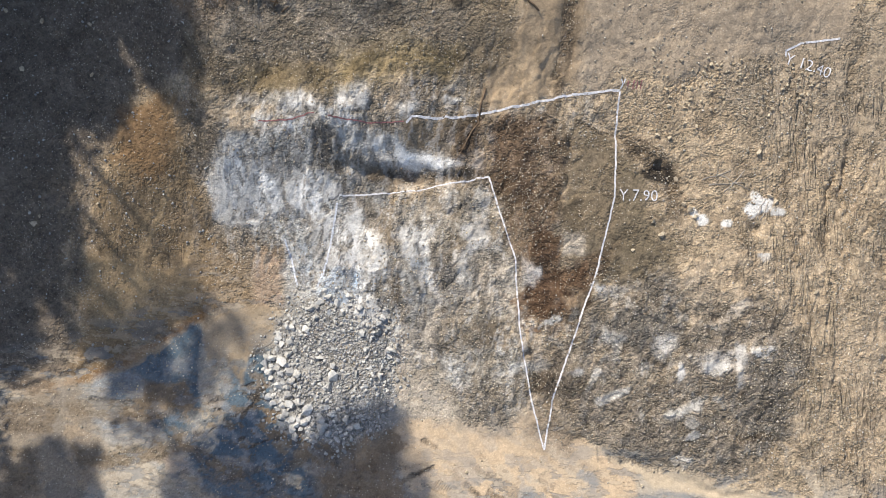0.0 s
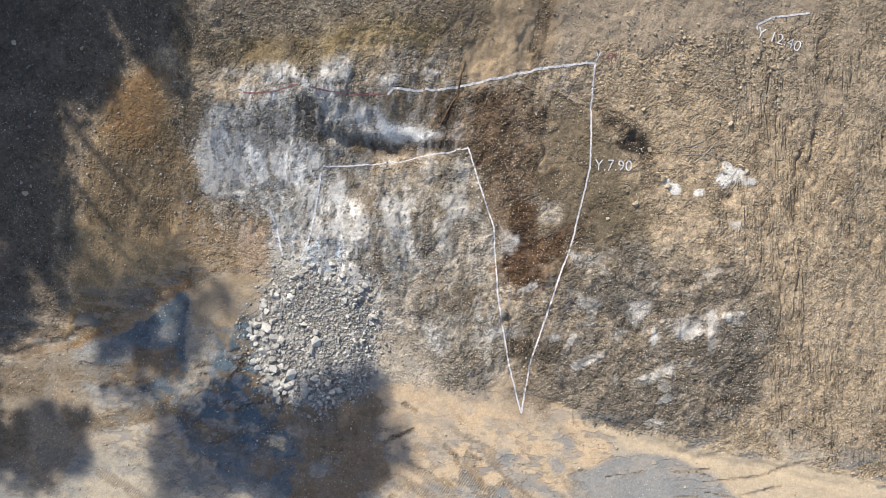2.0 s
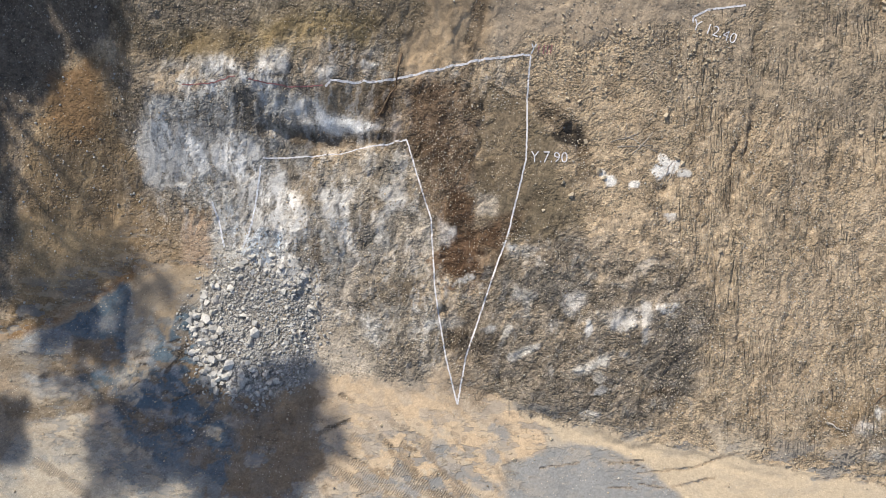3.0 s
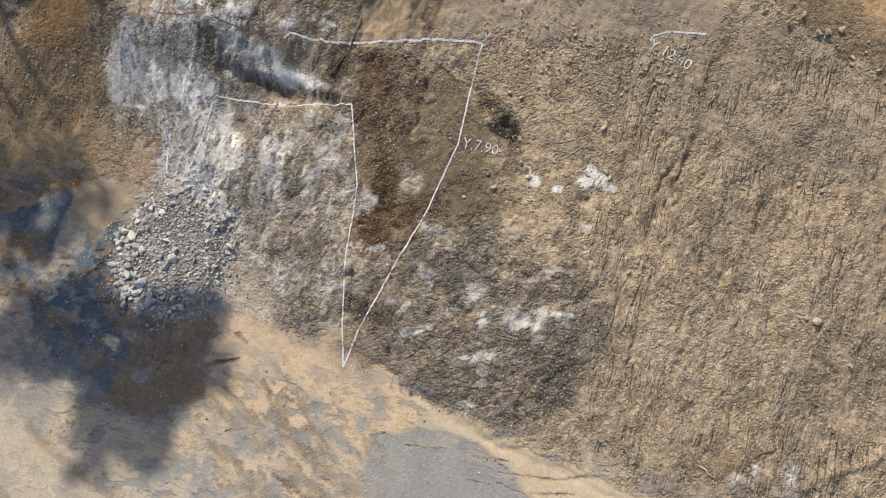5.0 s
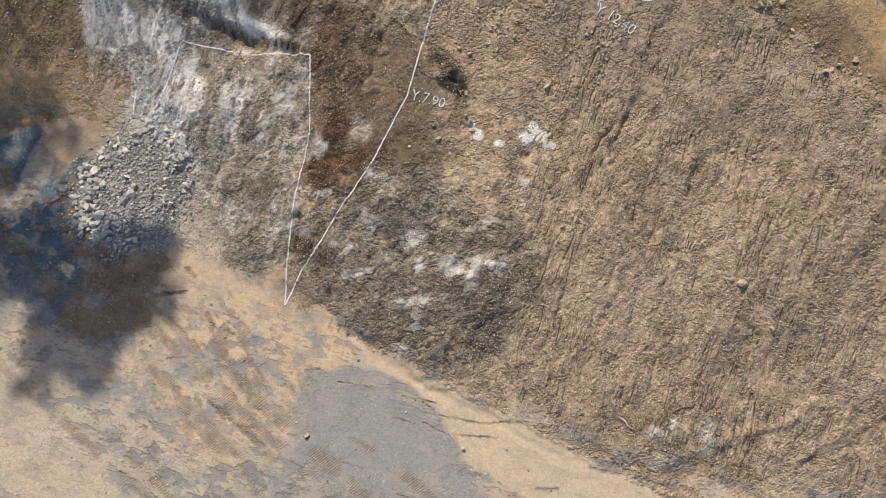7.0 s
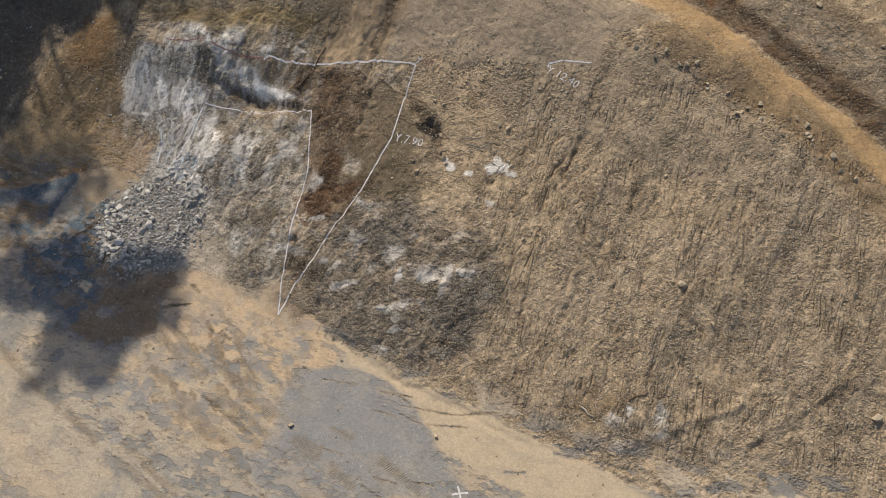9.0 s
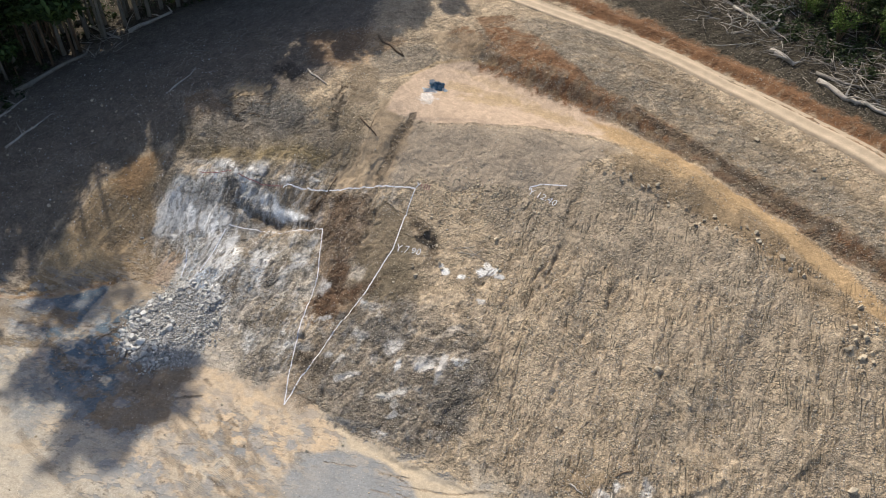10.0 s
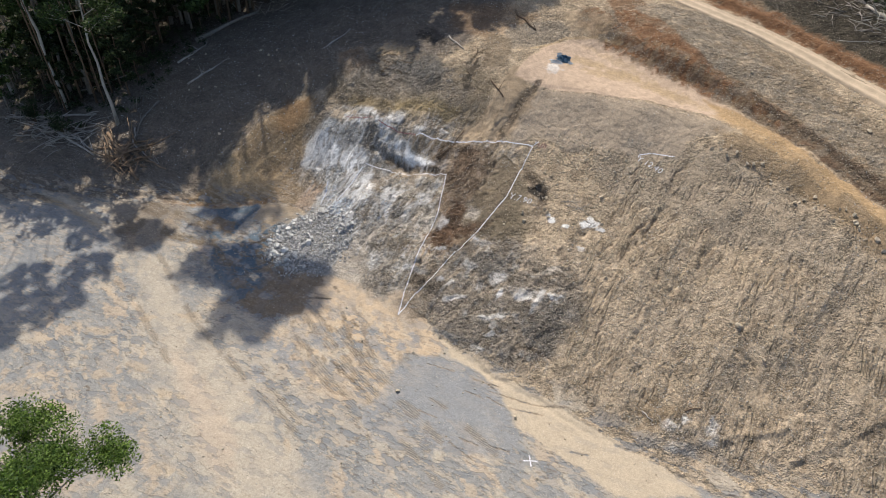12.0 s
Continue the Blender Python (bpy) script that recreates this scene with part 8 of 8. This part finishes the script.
fallen_log([(60.8, 58), (66, 54.8)], 0.26, GREY_BARK, "grey trunk lying behind a bleached one", 10, 4)
fallen_log([(55.6, 66.8), (57.6, 73)], 0.28, DEAD_WOOD, "bleached trunk in the tangled edge of the wood", 11, 4)
fallen_log([(50.5, 72), (56.5, 66)], 0.22, DEAD_WOOD, "broken pale branch among dead brush", 12, 5)
fallen_log([(-6.2, 46.5), (-2.1, 43.5)], 0.16, DEAD_WOOD, "bleached branch on the mound above the rock", 13, 2)
fallen_log([(1.2, 55.3), (6.2, 52.1)], 0.2, BROWN_BARK, "brown root lying above the sandy bench", 14, 2)
fallen_log([(4.8, 38.2), (6.4, 36.9), (7.7, 36.0)], 0.12, BROWN_BARK, "thin root on the smooth tan slope", 15, 1)
fallen_log([(3.8, 31.6), (3.1, 29.2), (1.5, 27.2)], 0.1, BROWN_BARK, "dark root leaning on the rock ledge", 16, 1)
fallen_log([(38.8, 2.1), (39.9, 1.4)], 0.09, DEAD_WOOD, "short pale stick at the toe of the slope", 17, 0)
fallen_log([(42.6, 3.5), (43.3, 4.1), (44.1, 4.7)], 0.09, BROWN_BARK, "curved dark stick on the spoil slope", 18, 0)
for k, (a, c) in enumerate((((21.9, 23.8), (24.7, 24.0)), ((22.4, 24.6), (25.2, 23.5)), ((21.2, 24.2), (23.6, 24.9)), ((25.5, 21.1), (26.3, 22.6)), ((25.9, 21.0), (26.6, 22.5)), ((23.0, 23.2), (24.8, 24.9)))):
    fallen_log([a, c], 0.045, DEAD_WOOD, "thin dry twig caught on the brown slope", 40 + k, 1)


fallen_log([(-74.5, 12.9), (-67.5, 16.5), (-59.9, 19.7)], 0.3, DEAD_WOOD, "pale felled trunk lying at the foot of the wood", 60, 2)
fallen_log([(-64.0, 14.7), (-58.3, 13.8), (-52.6, 12.2)], 0.22, DEAD_WOOD, "grey broken bough in the slash heap", 61, 2)
fallen_log([(-53.6, 16.5), (-47.7, 13.4), (-41.3, 10.2)], 0.34, DRY_BARK, "brown torn trunk tipped over the brush pile", 62, 2)
fallen_log([(-50.4, 15.0), (-44.2, 14.2), (-38.7, 13.6)], 0.22, DRY_BARK, "brown bough resting on the brush pile", 63, 2)
fallen_log([(-50.1, 19.2), (-47.6, 16.1), (-43.1, 14.5), (-40.4, 14.0)], 0.12, DEAD_WOOD, "thin bleached root curling over the dark hillside", 64, 2)
fallen_log([(-69.2, 24.2), (-65.6, 27.7), (-62.8, 31.5)], 0.16, GREY_BARK, "grey bough leaning at the wood edge", 65, 2)
fallen_log([(-51.3, 26.0), (-50.5, 20.9), (-47.7, 16.7)], 0.2, GREY_BARK, "dark fallen stem at the wood edge", 66, 2)
fallen_log([(-48.9, 30.8), (-47.0, 34.7), (-45.8, 37.2)], 0.2, DEAD_WOOD, "forked dead bough on the dark slope", 67, 2)


def brush_pile(x, y, spread, count, longest, mat, label, seed, thick=(0.025, 0.08)):
    rng = random.Random(seed)
    root = tagged(new("brush_pile"), label, "brush pile")
    z = float(ground_z(x, y))
    root.location = (x, y, z)
    for k in range(count):
        a, r = rng.uniform(0, 6.28), rng.random() ** 0.6
        px, py = math.cos(a) * r * spread[0], math.sin(a) * r * spread[1]
        way = Vector((rng.gauss(0, 1), rng.gauss(0, 1), rng.uniform(-0.15, 0.45))).normalized() * longest * rng.uniform(0.3, 1)
        base = Vector((px, py, float(ground_z(x + px, y + py)) - z + rng.uniform(0, 0.9) * (1 - r)))
        mid = base + way * 0.5 + Vector((rng.gauss(0, 0.2), rng.gauss(0, 0.2), rng.gauss(0.1, 0.15)))
        w = rng.uniform(*thick)
        bm = bmesh.new()
        tube(bm, [base, mid, base + way], [w, w * 0.75, w * 0.3], 5, seed + k)
        part("branch", bm, mat, root)
    return root


brush_pile(-46.8, 13.8, (4.5, 3.4), 80, 6.0, DRY_BARK, "tangled pile of brown branches and roots by the pit", 1, (0.05, 0.17))
brush_pile(-61.7, 13.9, (6, 4), 80, 6, DEAD_WOOD, "grey heap of felled branches at the wood's foot", 2, (0.04, 0.13))
brush_pile(-69.1, 14.4, (6, 4), 50, 6, GREY_BARK, "dark slash heap under the wood's edge trees", 12, (0.04, 0.14))
brush_pile(-54, 27, (2.5, 5), 26, 4.5, GREY_BARK, "dark strewn branches along the wood's edge", 3)
brush_pile(-48, 57, (5, 4), 26, 5, DEAD_WOOD, "strewn dead branches along the upper wood's edge", 4)
brush_pile(-22, 55, (7, 4), 26, 3.5, GREY_BARK, "scattered dark roots on the hilltop", 5)
brush_pile(51, 70, (4, 4), 44, 4.2, DEAD_WOOD, "grey tangle of dead branches above the road", 6)
brush_pile(58, 64, (4, 4), 44, 4.2, GREY_BARK, "dark tangle of dead branches above the road", 7)
brush_pile(64, 57.5, (4, 4), 44, 4.2, DEAD_WOOD, "grey tangle of dead branches behind a long trunk", 8)
brush_pile(71, 51, (4, 4), 36, 4.2, GREY_BARK, "dark tangle of dead branches by the road bank", 9)
for k, (x, y) in enumerate(((47, 72.5), (53.5, 67.5), (60.5, 60.5), (66.5, 55), (73.5, 48), (62.5, 64.5), (69, 59), (56, 72))):
    brush_pile(x, y, (4, 4), 34, 5.0, (DEAD_WOOD, PALE_BARK, GREY_BARK)[k % 3], "grey felled branches heaped along the wood above the road", 20 + k)
brush_pile(-12, 39.5, (5, 2.2), 22, 2.0, BROWN_BARK, "dry roots and straw on the mound", 10)
brush_pile(1.2, 41.5, (1.6, 2.6), 16, 1.6, BROWN_BARK, "dark roots hanging over the cut's edge", 11)

# ---------- the tree at the pit's near edge ----------
near_tree = tree(44, 16.5, 0.3, 7.5, 0.34, GREY_BARK, NEAR_LEAF, 760, 0.135, "leafy bright green tree standing at the pit's edge")
near_tree.matrix_basis = pose(-3.0, -35.5, float(ground_z(-3.0, -35.5)), 0, 0, 25)
